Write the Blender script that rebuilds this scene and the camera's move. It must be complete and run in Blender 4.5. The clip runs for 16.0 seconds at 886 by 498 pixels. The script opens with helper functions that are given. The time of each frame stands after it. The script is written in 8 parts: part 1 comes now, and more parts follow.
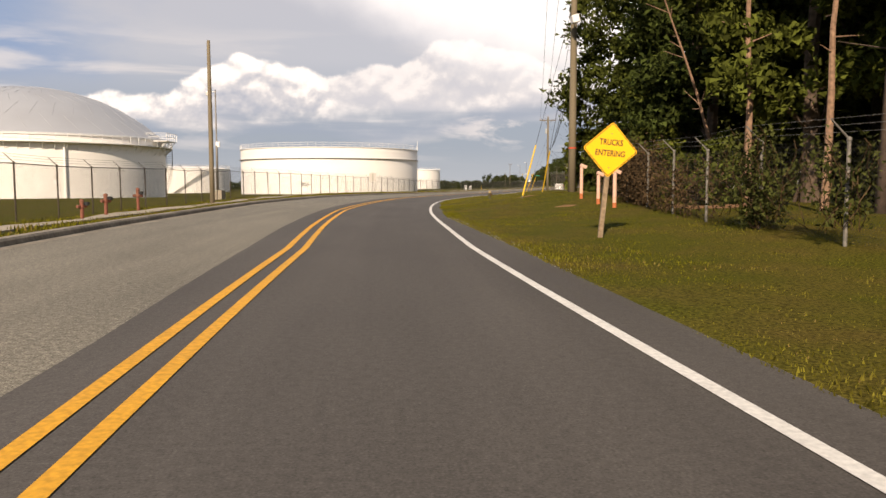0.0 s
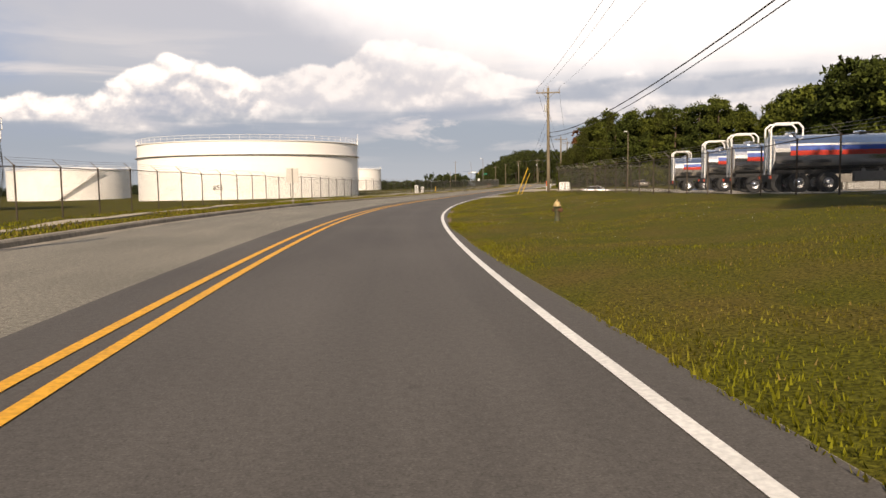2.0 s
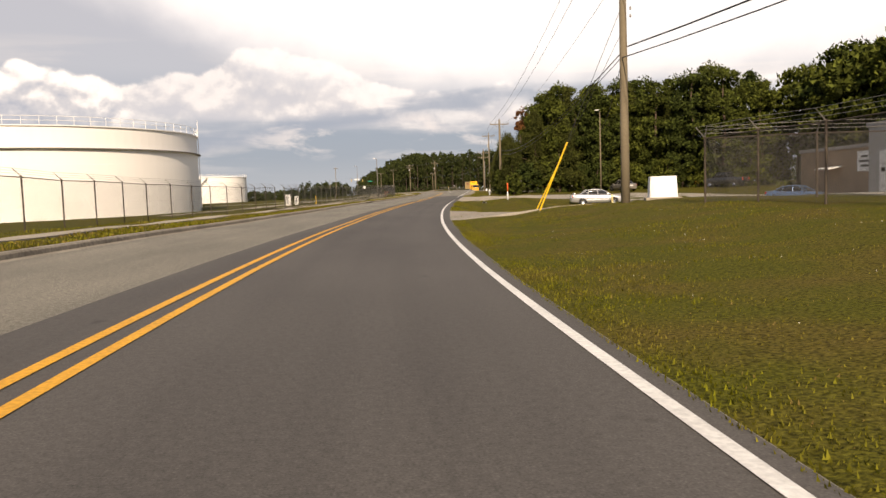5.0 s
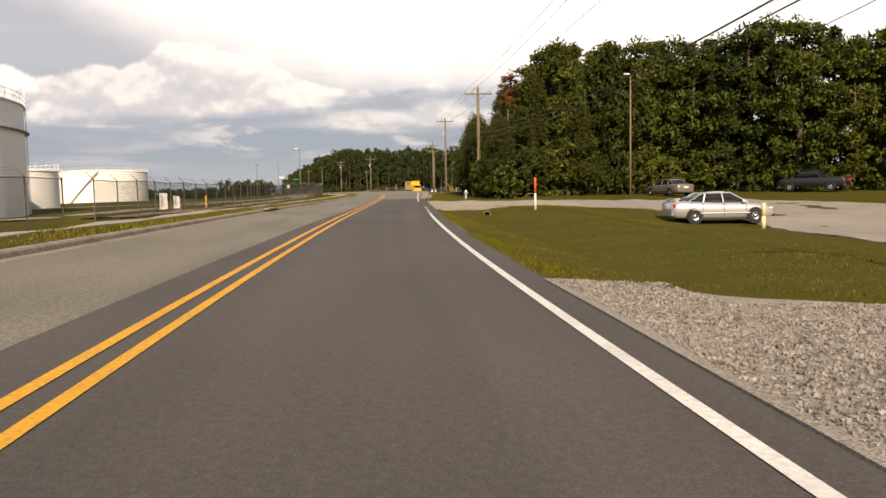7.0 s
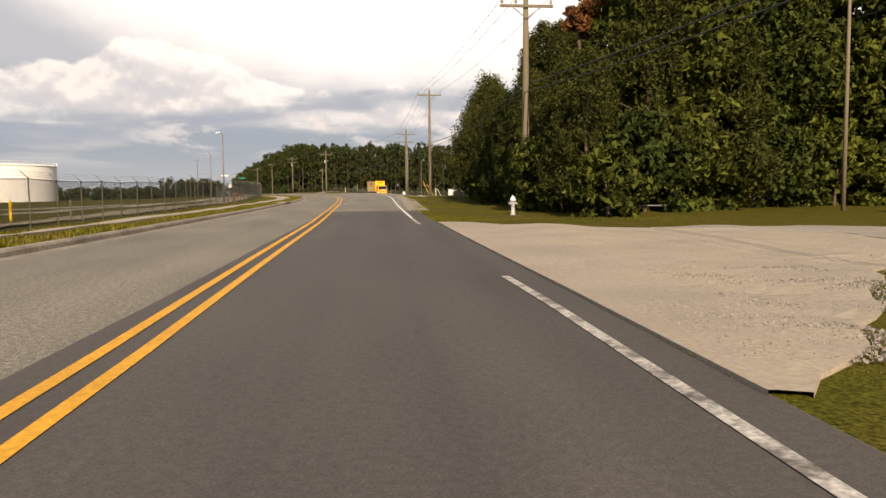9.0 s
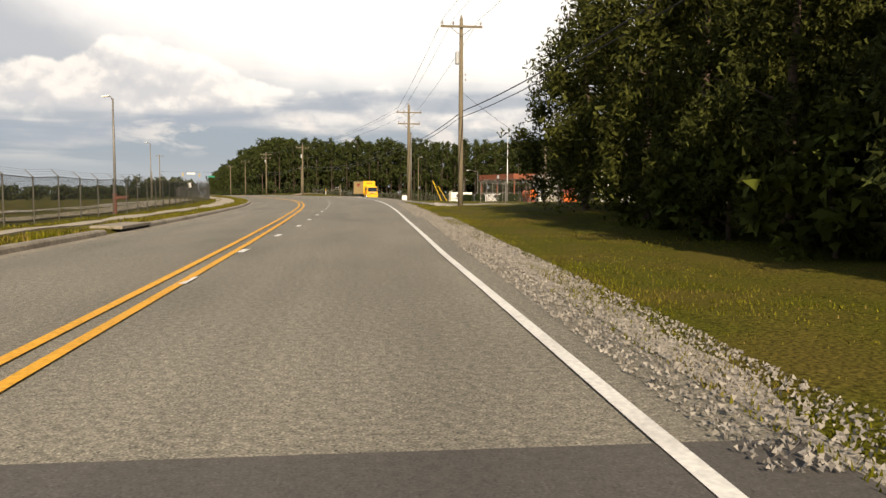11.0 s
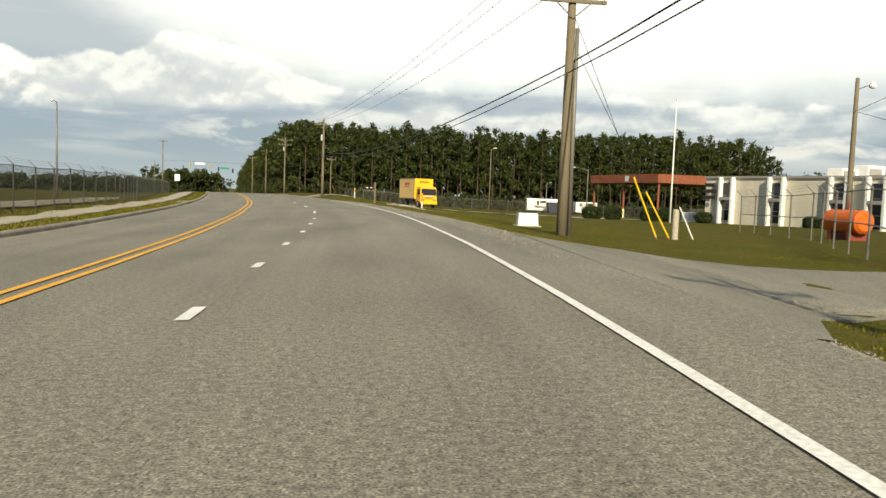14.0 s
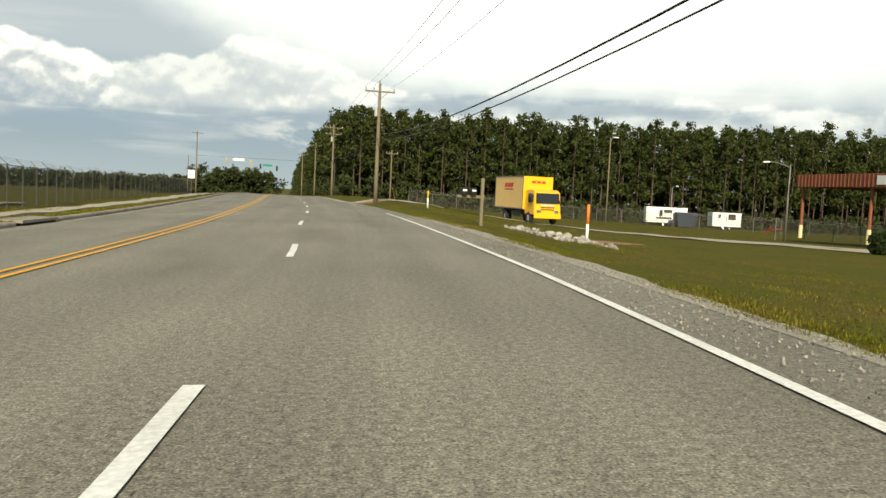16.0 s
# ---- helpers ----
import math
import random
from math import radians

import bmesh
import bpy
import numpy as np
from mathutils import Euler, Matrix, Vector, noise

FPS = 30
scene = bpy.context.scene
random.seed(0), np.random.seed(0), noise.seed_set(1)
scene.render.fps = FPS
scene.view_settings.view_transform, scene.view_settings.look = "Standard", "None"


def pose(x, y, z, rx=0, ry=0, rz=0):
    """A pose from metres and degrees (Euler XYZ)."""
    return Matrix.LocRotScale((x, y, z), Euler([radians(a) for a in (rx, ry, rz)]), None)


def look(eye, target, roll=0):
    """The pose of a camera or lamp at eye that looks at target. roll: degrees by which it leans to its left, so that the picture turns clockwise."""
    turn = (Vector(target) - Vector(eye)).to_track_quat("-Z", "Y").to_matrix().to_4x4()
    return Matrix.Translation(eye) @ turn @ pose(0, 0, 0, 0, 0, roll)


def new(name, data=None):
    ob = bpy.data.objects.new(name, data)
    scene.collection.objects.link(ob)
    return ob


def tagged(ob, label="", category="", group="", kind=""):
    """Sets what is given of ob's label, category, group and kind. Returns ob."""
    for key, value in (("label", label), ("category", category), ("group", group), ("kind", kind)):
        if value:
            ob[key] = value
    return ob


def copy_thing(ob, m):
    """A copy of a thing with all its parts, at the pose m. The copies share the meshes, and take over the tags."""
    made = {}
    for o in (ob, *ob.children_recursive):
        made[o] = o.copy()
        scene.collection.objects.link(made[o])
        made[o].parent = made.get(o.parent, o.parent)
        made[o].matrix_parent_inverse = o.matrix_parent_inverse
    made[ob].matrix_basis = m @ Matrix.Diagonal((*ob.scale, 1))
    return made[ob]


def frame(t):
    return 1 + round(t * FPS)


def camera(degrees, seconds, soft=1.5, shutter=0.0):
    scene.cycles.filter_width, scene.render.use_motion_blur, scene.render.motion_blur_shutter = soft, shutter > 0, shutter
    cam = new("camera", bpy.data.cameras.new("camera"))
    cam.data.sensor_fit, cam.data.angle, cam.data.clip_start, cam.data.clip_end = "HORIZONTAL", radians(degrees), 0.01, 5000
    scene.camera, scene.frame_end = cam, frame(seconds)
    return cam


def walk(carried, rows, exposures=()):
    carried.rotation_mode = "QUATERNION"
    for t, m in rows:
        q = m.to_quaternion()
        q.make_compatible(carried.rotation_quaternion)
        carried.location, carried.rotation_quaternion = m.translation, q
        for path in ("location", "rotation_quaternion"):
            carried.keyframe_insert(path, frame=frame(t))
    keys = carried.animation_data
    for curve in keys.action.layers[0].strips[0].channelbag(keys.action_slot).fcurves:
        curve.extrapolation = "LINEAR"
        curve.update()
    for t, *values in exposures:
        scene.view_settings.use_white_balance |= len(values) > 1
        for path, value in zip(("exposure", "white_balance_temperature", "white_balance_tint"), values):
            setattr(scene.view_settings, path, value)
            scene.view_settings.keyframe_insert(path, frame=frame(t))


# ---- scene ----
cam = camera(60.27, 16.0)
PATH = [
    (0, (0.000, 0.000, 1.270), (-0.426, 9.956, 0.434), -0.06),
    (0.5, (-1.188, 8.718, 1.356), (-1.468, 18.681, 0.542), 0.64),
    (1, (-2.221, 17.411, 1.410), (-2.301, 27.378, 0.596), 0.35),
    (1.5, (-3.067, 26.080, 1.435), (-2.931, 36.044, 0.595), -0.07),
    (2, (-3.708, 34.731, 1.433), (-3.324, 44.688, 0.588), -0.90),
    (2.5, (-4.117, 43.376, 1.413), (-3.451, 53.316, 0.543), -1.59),
    (3, (-4.289, 52.017, 1.378), (-3.367, 61.937, 0.519), -1.69),
    (3.5, (-4.256, 60.659, 1.334), (-3.113, 70.559, 0.512), -1.99),
    (4, (-4.007, 69.310, 1.285), (-2.588, 79.173, 0.443), -1.90),
    (4.5, (-3.512, 77.980, 1.237), (-1.818, 87.804, 0.442), -1.99),
    (5, (-2.777, 86.685, 1.196), (-0.823, 96.462, 0.428), -1.94),
    (5.5, (-1.810, 95.429, 1.166), (0.391, 105.154, 0.405), -1.77),
    (6, (-0.620, 104.212, 1.149), (1.811, 113.881, 0.384), -1.52),
    (6.5, (0.781, 113.023, 1.145), (3.427, 122.636, 0.373), -1.27),
    (7, (2.383, 121.863, 1.158), (5.227, 131.418, 0.382), -1.06),
    (7.5, (4.173, 130.727, 1.187), (7.199, 140.226, 0.413), -0.91),
    (8, (6.117, 139.614, 1.231), (9.267, 149.076, 0.487), -0.70),
    (8.5, (8.177, 148.522, 1.281), (11.434, 157.948, 0.544), -0.45),
    (9, (10.343, 157.444, 1.330), (13.699, 166.834, 0.569), -0.43),
    (9.5, (12.601, 166.377, 1.375), (16.031, 175.739, 0.606), -0.32),
    (10, (14.922, 175.317, 1.417), (18.401, 184.662, 0.658), -0.13),
    (10.5, (17.282, 184.260, 1.464), (20.786, 193.596, 0.721), 0.08),
    (11, (19.656, 193.197, 1.522), (23.166, 202.532, 0.791), 0.22),
    (11.5, (22.024, 202.125, 1.593), (25.522, 211.465, 0.859), 0.21),
    (12, (24.371, 211.051, 1.675), (27.839, 220.400, 0.923), 0.05),
    (12.5, (26.686, 219.986, 1.759), (30.117, 229.353, 1.051), 0.75),
    (13, (28.933, 228.943, 1.843), (32.257, 238.349, 1.150), 0.83),
    (13.5, (31.074, 237.934, 1.922), (34.273, 247.384, 1.234), 1.77),
    (14, (33.047, 246.976, 1.991), (36.016, 256.498, 1.272), 2.11),
    (14.5, (34.811, 256.078, 2.048), (37.578, 265.659, 1.317), 1.71),
    (15, (36.410, 265.232, 2.086), (39.018, 274.860, 1.372), 2.16),
    (15.5, (37.850, 274.439, 2.104), (40.271, 284.115, 1.395), 2.71),
    (16, (39.100, 283.699, 2.099), (41.305, 293.427, 1.385), 2.78),
]
walk(cam, [(t, look(eye, target, roll)) for t, eye, target, roll in PATH],
     [(0, 0.38, 6850, 15), (5, 0.38, 6950, 15), (9, 0.38, 7100, 15), (12, 0.42, 6800, 6), (16, 0.42, 6550, -2)])

# ---------------------------------------------------------------- light
SUN_EL, SHADOW = 30.0, Vector((0.18, 0.984, 0.0)).normalized()
sun_dir = Vector((-SHADOW.x * math.cos(radians(SUN_EL)), -SHADOW.y * math.cos(radians(SUN_EL)), math.sin(radians(SUN_EL))))
lamp = bpy.data.lights.new("sun", "SUN")
lamp.energy, lamp.angle, lamp.color = 5.3, radians(0.6), (1.0, 0.86, 0.68)
sun = new("sun", lamp)
sun.matrix_world = look(sun_dir * 100, (0, 0, 0))

world = bpy.data.worlds.new("sky")
scene.world = world
world.use_nodes = True
wn, wl = world.node_tree.nodes, world.node_tree.links
wn.clear()


def wmath(op, a, b=None):
    n = wn.new("ShaderNodeMath")
    n.operation = op
    for i, v in enumerate((a, b)):
        if v is None:
            continue
        if isinstance(v, (int, float)):
            n.inputs[i].default_value = v
        else:
            wl.new(v, n.inputs[i])
    return n.outputs[0]


def wramp(value, stops):
    n = wn.new("ShaderNodeValToRGB")
    els = n.color_ramp.elements
    while len(els) < len(stops):
        els.new(0.5)
    for e, (p, c) in zip(els, stops):
        e.position, e.color = p, (*c, 1)
    wl.new(value, n.inputs[0])
    return n.outputs[0]


def wmix(fac, a, b):
    n = wn.new("ShaderNodeMix")
    n.data_type = "RGBA"
    for sock, v in ((n.inputs["Factor"], fac), (n.inputs[6], a), (n.inputs[7], b)):
        if isinstance(v, (int, float)):
            sock.default_value = v
        elif isinstance(v, tuple):
            sock.default_value = (*v, 1)
        else:
            wl.new(v, sock)
    return n.outputs[2]


sky = wn.new("ShaderNodeTexSky")
sky.sky_type = "NISHITA"
sky.sun_disc = False
sky.sun_elevation = radians(SUN_EL)
sky.sun_rotation = math.atan2(sun_dir.x, sun_dir.y)
coord = wn.new("ShaderNodeTexCoord")
split = wn.new("ShaderNodeSeparateXYZ")
wl.new(coord.outputs["Generated"], split.inputs[0])
# bearing and height of each part of the sky, in degrees
bear = wmath("MULTIPLY", wmath("ARCTAN2", split.outputs["X"], split.outputs["Y"]), 57.2958)
el = wmath("MULTIPLY", wmath("ARCSINE", wmath("MAXIMUM", split.outputs["Z"], 0.0)), 57.2958)


def wstep(v, lo, hi):
    """A soft step from 0 at lo to 1 at hi."""
    n = wn.new("ShaderNodeMapRange")
    n.interpolation_type = "SMOOTHSTEP"
    for sock, x in (("Value", v), ("From Min", lo), ("From Max", hi)):
        if isinstance(x, (int, float)):
            n.inputs[sock].default_value = x
        else:
            wl.new(x, n.inputs[sock])
    return n.outputs[0]


def by_bearing(top, *stops):
    """A height over the horizon that changes with the bearing."""
    v = wramp(wmath("DIVIDE", wmath("ADD", bear, 180.0), 360.0), [((a + 180) / 360, (h / top,) * 3) for a, h in stops])
    return wmath("MULTIPLY", v, top)


def wnoise(sx, sy, detail, rough=0.55, warp=0.2, offset=(0, 0)):
    c = wn.new("ShaderNodeCombineXYZ")
    wl.new(wmath("ADD", wmath("MULTIPLY", bear, sx), offset[0]), c.inputs[0])
    wl.new(wmath("ADD", wmath("MULTIPLY", el, sy), offset[1]), c.inputs[1])
    n = wn.new("ShaderNodeTexNoise")
    n.inputs["Scale"].default_value, n.inputs["Detail"].default_value = 1.0, detail
    n.inputs["Roughness"].default_value, n.inputs["Distortion"].default_value = rough, warp
    wl.new(c.outputs[0], n.inputs["Vector"])
    return n.outputs["Fac"]


def bumpy(n, amp):
    return wmath("MULTIPLY", wmath("SUBTRACT", n, 0.5), amp)


broad = wnoise(0.10, 0.20, 6, offset=(3.1, 0.4))
heap_n = wnoise(0.27, 0.31, 8, 0.5, 0.1, (1.3, 2.7))
heap_up = wnoise(0.27, 0.31, 6, 0.5, 0.1, (1.3, 2.9))
streak = wnoise(0.08, 0.55, 7, 0.52, 0.4, (5.2, 1.7))
# clear haze: grey-blue low down, paler above, blue where it opens
haze = wramp(wmath("DIVIDE", el, 90.0), [(0.0, (0.50, 0.55, 0.61)), (0.03, (0.37, 0.43, 0.52)), (0.055, (0.36, 0.42, 0.51)), (0.10, (0.58, 0.60, 0.65)), (0.17, (0.60, 0.61, 0.66)), (0.32, (0.44, 0.50, 0.60)), (0.6, (0.22, 0.30, 0.44)), (1.0, (0.13, 0.20, 0.36))])
gain = wn.new("ShaderNodeVectorMath")
gain.operation = "SCALE"
gain.inputs["Scale"].default_value = 0.06
wl.new(sky.outputs[0], gain.inputs[0])
col = wmix(0.85, gain.outputs[0], haze)
gap = wmath("MULTIPLY", wstep(wmath("ADD", bear, bumpy(broad, 16)), -23, -33), wstep(el, 5.5, 8.5))
col = wmix(wmath("MULTIPLY", gap, wstep(el, 30, 14)), col, (0.30, 0.40, 0.58))
# flat bands of pale and slate cloud under the heaps
pale = wmath("MULTIPLY", wstep(streak, 0.47, 0.66), wmath("MULTIPLY", wstep(el, 1.2, 3.6), wstep(el, 12, 8)))
col = wmix(wmath("MULTIPLY", pale, 0.75), col, (0.78, 0.75, 0.73))
# heaped cloud with a ragged top, brighter where it faces the sun
top = by_bearing(20, (-180, 5), (-60, 4), (-40, 5.2), (-32, 5.2), (-27.7, 5.8), (-25.5, 6.7), (-22.2, 6.4), (-20.6, 7.6), (-19, 9.0), (-16.6, 9.6), (-14.8, 8.6), (-12.9, 9.1), (-11.4, 8.4), (-10, 8.0), (-8, 8.7), (-5.8, 9.2), (-3.4, 10.2), (0, 10.8), (4, 9.4), (9, 7.6), (16, 7.4), (30, 7.4), (60, 6), (180, 5))
edge = wmath("ADD", top, wmath("ADD", bumpy(heap_n, 3.0), bumpy(broad, 1.0)))
heap = wmath("MULTIPLY", wstep(wmath("SUBTRACT", edge, el), 0.0, 0.45), wstep(wmath("ADD", el, bumpy(streak, 4.0)), 3.6, 6.0))
lit = wmath("ADD", wmath("MULTIPLY", wmath("SUBTRACT", heap_n, heap_up), 2.6), wmath("ADD", 0.62, wmath("MULTIPLY", wmath("SUBTRACT", el, top), 0.075)))
heap_col = wramp(lit, [(0.16, (0.50, 0.53, 0.60)), (0.40, (0.72, 0.71, 0.72)), (0.60, (1.15, 1.08, 1.0)), (0.8, (1.3, 1.22, 1.12))])
soft_heap = wmix(wmath("MULTIPLY", wstep(bear, -12.5, -9), 0.55), heap_col, (0.76, 0.75, 0.76))
col = wmix(wmath("MULTIPLY", heap, 0.95), col, soft_heap)
# bright high veil towards the east
veil_low = by_bearing(60, (-180, 50), (-60, 40), (-30, 24), (-14, 15), (-8, 12.4), (-4, 10.6), (0, 9.2), (5, 8.2), (10, 7.2), (20, 7.0), (40, 7.0), (60, 8.0), (95, 25), (180, 50))
veil = wstep(wmath("SUBTRACT", wmath("ADD", el, bumpy(heap_n, 2.6)), veil_low), -2.2, 3.6)
veil = wmath("MULTIPLY", veil, wstep(el, 27, 17))
col = wmix(wmath("MULTIPLY", veil, 0.95), col, (1.18, 1.14, 1.10))
# slate bands before the veil
mid = by_bearing(20, (-180, 4), (-40, 3.6), (-18, 4.1), (-6, 3.9), (4, 5.4), (9, 6.2), (18, 6.5), (30, 6.4), (40, 5.9), (180, 5))
dist = wmath("ABSOLUTE", wmath("SUBTRACT", wmath("ADD", el, bumpy(streak, 2.4)), mid))
slate = wmath("MULTIPLY", wstep(dist, 1.0, 0.15), wstep(broad, 0.30, 0.52))
col = wmix(wmath("MULTIPLY", slate, 0.8), col, (0.36, 0.42, 0.51))
# torn cream puffs low in the east
puff = wmath("MULTIPLY", wstep(wnoise(0.22, 0.6, 8, 0.6, 0.3, (7.3, 4.1)), 0.50, 0.68), wmath("MULTIPLY", wstep(el, 2.2, 3.6), wstep(el, 6.2, 4.8)))
col = wmix(wmath("MULTIPLY", puff, wmath("MULTIPLY", wstep(bear, -6, 2), 0.75)), col, (0.92, 0.86, 0.82))
bg = wn.new("ShaderNodeBackground")
bg.inputs["Strength"].default_value = 0.8
wl.new(col, bg.inputs["Color"])
out = wn.new("ShaderNodeOutputWorld")
wl.new(bg.outputs[0], out.inputs[0])
scene.view_settings.exposure = 0.0

# ---------------------------------------------------------------- materials
def mat(name, color, rough=0.8, metal=0.0, grain=0.0, grain_scale=20.0, stain=0.0, stain_scale=0.6, stain_color=None, bump=0.0, bump_scale=None,
        rand=0.0, spec=0.3, trans=0.0, island=False, coat=0.0, each=0.0):
    """A surface with fine grain and broad stains, both in metres."""
    m = bpy.data.materials.new(name)
    m.use_nodes = True
    nt = m.node_tree
    n, l = nt.nodes, nt.links
    b = n["Principled BSDF"]
    b.inputs["Roughness"].default_value, b.inputs["Metallic"].default_value = rough, metal
    b.inputs["Specular IOR Level"].default_value = spec
    b.inputs["Coat Weight"].default_value = coat
    tc = n.new("ShaderNodeTexCoord")

    def tex(scale, detail):
        t = n.new("ShaderNodeTexNoise")
        t.inputs["Scale"].default_value, t.inputs["Detail"].default_value = scale, detail
        l.new(tc.outputs["Object"], t.inputs["Vector"])
        return t.outputs["Fac"]

    def mixed(fac, a, c, kind="MIX"):
        x = n.new("ShaderNodeMix")
        x.data_type, x.blend_type = "RGBA", kind
        for s, v in ((x.inputs["Factor"], fac), (x.inputs[6], a), (x.inputs[7], c)):
            if isinstance(v, (int, float)):
                s.default_value = v
            elif isinstance(v, tuple):
                s.default_value = (*v, 1)
            else:
                l.new(v, s)
        return x.outputs[2]

    def ramp(v, p0, p1, c0=(0, 0, 0), c1=(1, 1, 1)):
        r = n.new("ShaderNodeValToRGB")
        e = r.color_ramp.elements
        e[0].position, e[0].color, e[1].position, e[1].color = p0, (*c0, 1), p1, (*c1, 1)
        l.new(v, r.inputs[0])
        return r.outputs[0]

    c = tuple(color)
    if stain:
        sc = stain_color or tuple(v * 0.55 for v in color)
        f = ramp(tex(stain_scale, 5), 0.42, 0.68, (0, 0, 0), (stain, stain, stain))
        c = mixed(f, c, sc)
    if grain:
        f = ramp(tex(grain_scale, 4), 0.3, 0.7, (1 - grain,) * 3, (1 + grain * 0.5,) * 3)
        c = mixed(1.0, c, f, "MULTIPLY")
    if rand:
        if island:
            g = n.new("ShaderNodeNewGeometry").outputs["Random Per Island"]
        else:
            g = n.new("ShaderNodeObjectInfo").outputs["Random"]
        f = ramp(g, 0.0, 1.0, (1 - rand,) * 3, (1 + rand,) * 3)
        c = mixed(1.0, c, f, "MULTIPLY")
    if each:
        g = n.new("ShaderNodeObjectInfo").outputs["Random"]
        f = ramp(g, 0.0, 1.0, (1 - each, 1 - each * 0.85, 1 - each * 0.5), (1 + each * 1.1, 1 + each * 0.8, 1 + each * 0.2))
        c = mixed(1.0, c, f, "MULTIPLY")
    if isinstance(c, tuple):
        b.inputs["Base Color"].default_value = (*c, 1)
    else:
        l.new(c, b.inputs["Base Color"])
    if bump:
        bn = n.new("ShaderNodeBump")
        bn.inputs["Strength"].default_value, bn.inputs["Distance"].default_value = bump, 0.02
        l.new(tex(bump_scale or grain_scale, 5), bn.inputs["Height"])
        l.new(bn.outputs[0], b.inputs["Normal"])
    if trans:
        add, t = n.new("ShaderNodeMixShader"), n.new("ShaderNodeBsdfTranslucent")
        add.inputs[0].default_value = trans
        if isinstance(c, tuple):
            t.inputs[0].default_value = (*c, 1)
        else:
            l.new(c, t.inputs[0])
        l.new(b.outputs[0], add.inputs[1])
        l.new(t.outputs[0], add.inputs[2])
        l.new(add.outputs[0], n["Material Output"].inputs[0])
    return m


M_GRASS = mat("grass_ground", (0.088, 0.085, 0.010), 0.95, grain=0.75, grain_scale=26, stain=0.7, stain_scale=0.5, stain_color=(0.125, 0.088, 0.022), bump=1.0, bump_scale=34, spec=0.05)
M_BLADE = mat("grass_blades", (0.130, 0.126, 0.009), 0.85, rand=0.6, island=True, trans=0.3, spec=0.05, stain=0.7, stain_scale=0.5, stain_color=(0.165, 0.125, 0.028))
M_CLAY = mat("red_clay", (0.25, 0.135, 0.065), 0.95, grain=0.35, grain_scale=12, bump=0.5)


def asphalt(name, color, light, dark, tracks, speck, crack):
    """Rolled asphalt: fine chippings, long wheel tracks and drips along the road, and hair cracks."""
    m = bpy.data.materials.new(name)
    m.use_nodes = True
    n, l = m.node_tree.nodes, m.node_tree.links
    b = n["Principled BSDF"]
    b.inputs["Roughness"].default_value, b.inputs["Specular IOR Level"].default_value = 0.82, 0.25
    uv = n.new("ShaderNodeUVMap")

    def noise_at(sx, sy, scale, detail):
        mp, t = n.new("ShaderNodeMapping"), n.new("ShaderNodeTexNoise")
        mp.inputs["Scale"].default_value = (sx, sy, 1)
        t.inputs["Scale"].default_value, t.inputs["Detail"].default_value = scale, detail
        l.new(uv.outputs[0], mp.inputs[0])
        l.new(mp.outputs[0], t.inputs["Vector"])
        return t.outputs["Fac"]

    def ramp(v, *stops):
        r = n.new("ShaderNodeValToRGB")
        while len(r.color_ramp.elements) < len(stops):
            r.color_ramp.elements.new(0.5)
        for e, (p, c) in zip(r.color_ramp.elements, stops):
            e.position, e.color = p, (*((c,) * 3 if isinstance(c, (int, float)) else c), 1)
        l.new(v, r.inputs[0])
        return r.outputs[0]

    def mul(a, c):
        x = n.new("ShaderNodeMix")
        x.data_type, x.blend_type = "RGBA", "MULTIPLY"
        x.inputs["Factor"].default_value = 1.0
        l.new(a, x.inputs[6])
        l.new(c, x.inputs[7])
        return x.outputs[2]

    c = ramp(noise_at(1, 0.35, 0.45, 5), (0.3, dark), (0.5, color), (0.72, light))
    c = mul(c, ramp(noise_at(1.3, 0.02, 1.0, 3), (0.3, 1 - tracks), (0.7, 1 + tracks)))
    c = mul(c, ramp(noise_at(1, 1, 60, 3), (0.34, 1 - speck), (0.48, 1.0), (0.55, 1.0), (0.68, 1 + speck * 1.3)))
    c = mul(c, ramp(noise_at(1, 1, 16, 4), (0.3, 1 - speck * 0.6), (0.7, 1 + speck * 0.5)))
    c = mul(c, ramp(noise_at(1, 0.7, 2.6, 2), (0.20, 0.7), (0.28, 1.0)))
    c = mul(c, ramp(noise_at(1, 0.6, 32, 2), (0.26, 1 - speck), (0.36, 1.0)))
    if crack:
        v, mp = n.new("ShaderNodeTexVoronoi"), n.new("ShaderNodeMapping")
        v.feature = "DISTANCE_TO_EDGE"
        v.inputs["Scale"].default_value = 0.28
        mp.inputs["Scale"].default_value = (1.0, 0.5, 1)
        l.new(uv.outputs[0], mp.inputs[0])
        l.new(mp.outputs[0], v.inputs["Vector"])
        c = mul(c, ramp(v.outputs["Distance"], (0.002, 1 - crack), (0.010, 1.0)))
    l.new(c, b.inputs["Base Color"])
    bn = n.new("ShaderNodeBump")
    bn.inputs["Strength"].default_value, bn.inputs["Distance"].default_value = 0.3, 0.004
    l.new(noise_at(1, 1, 150, 2), bn.inputs["Height"])
    l.new(bn.outputs[0], b.inputs["Normal"])
    return m


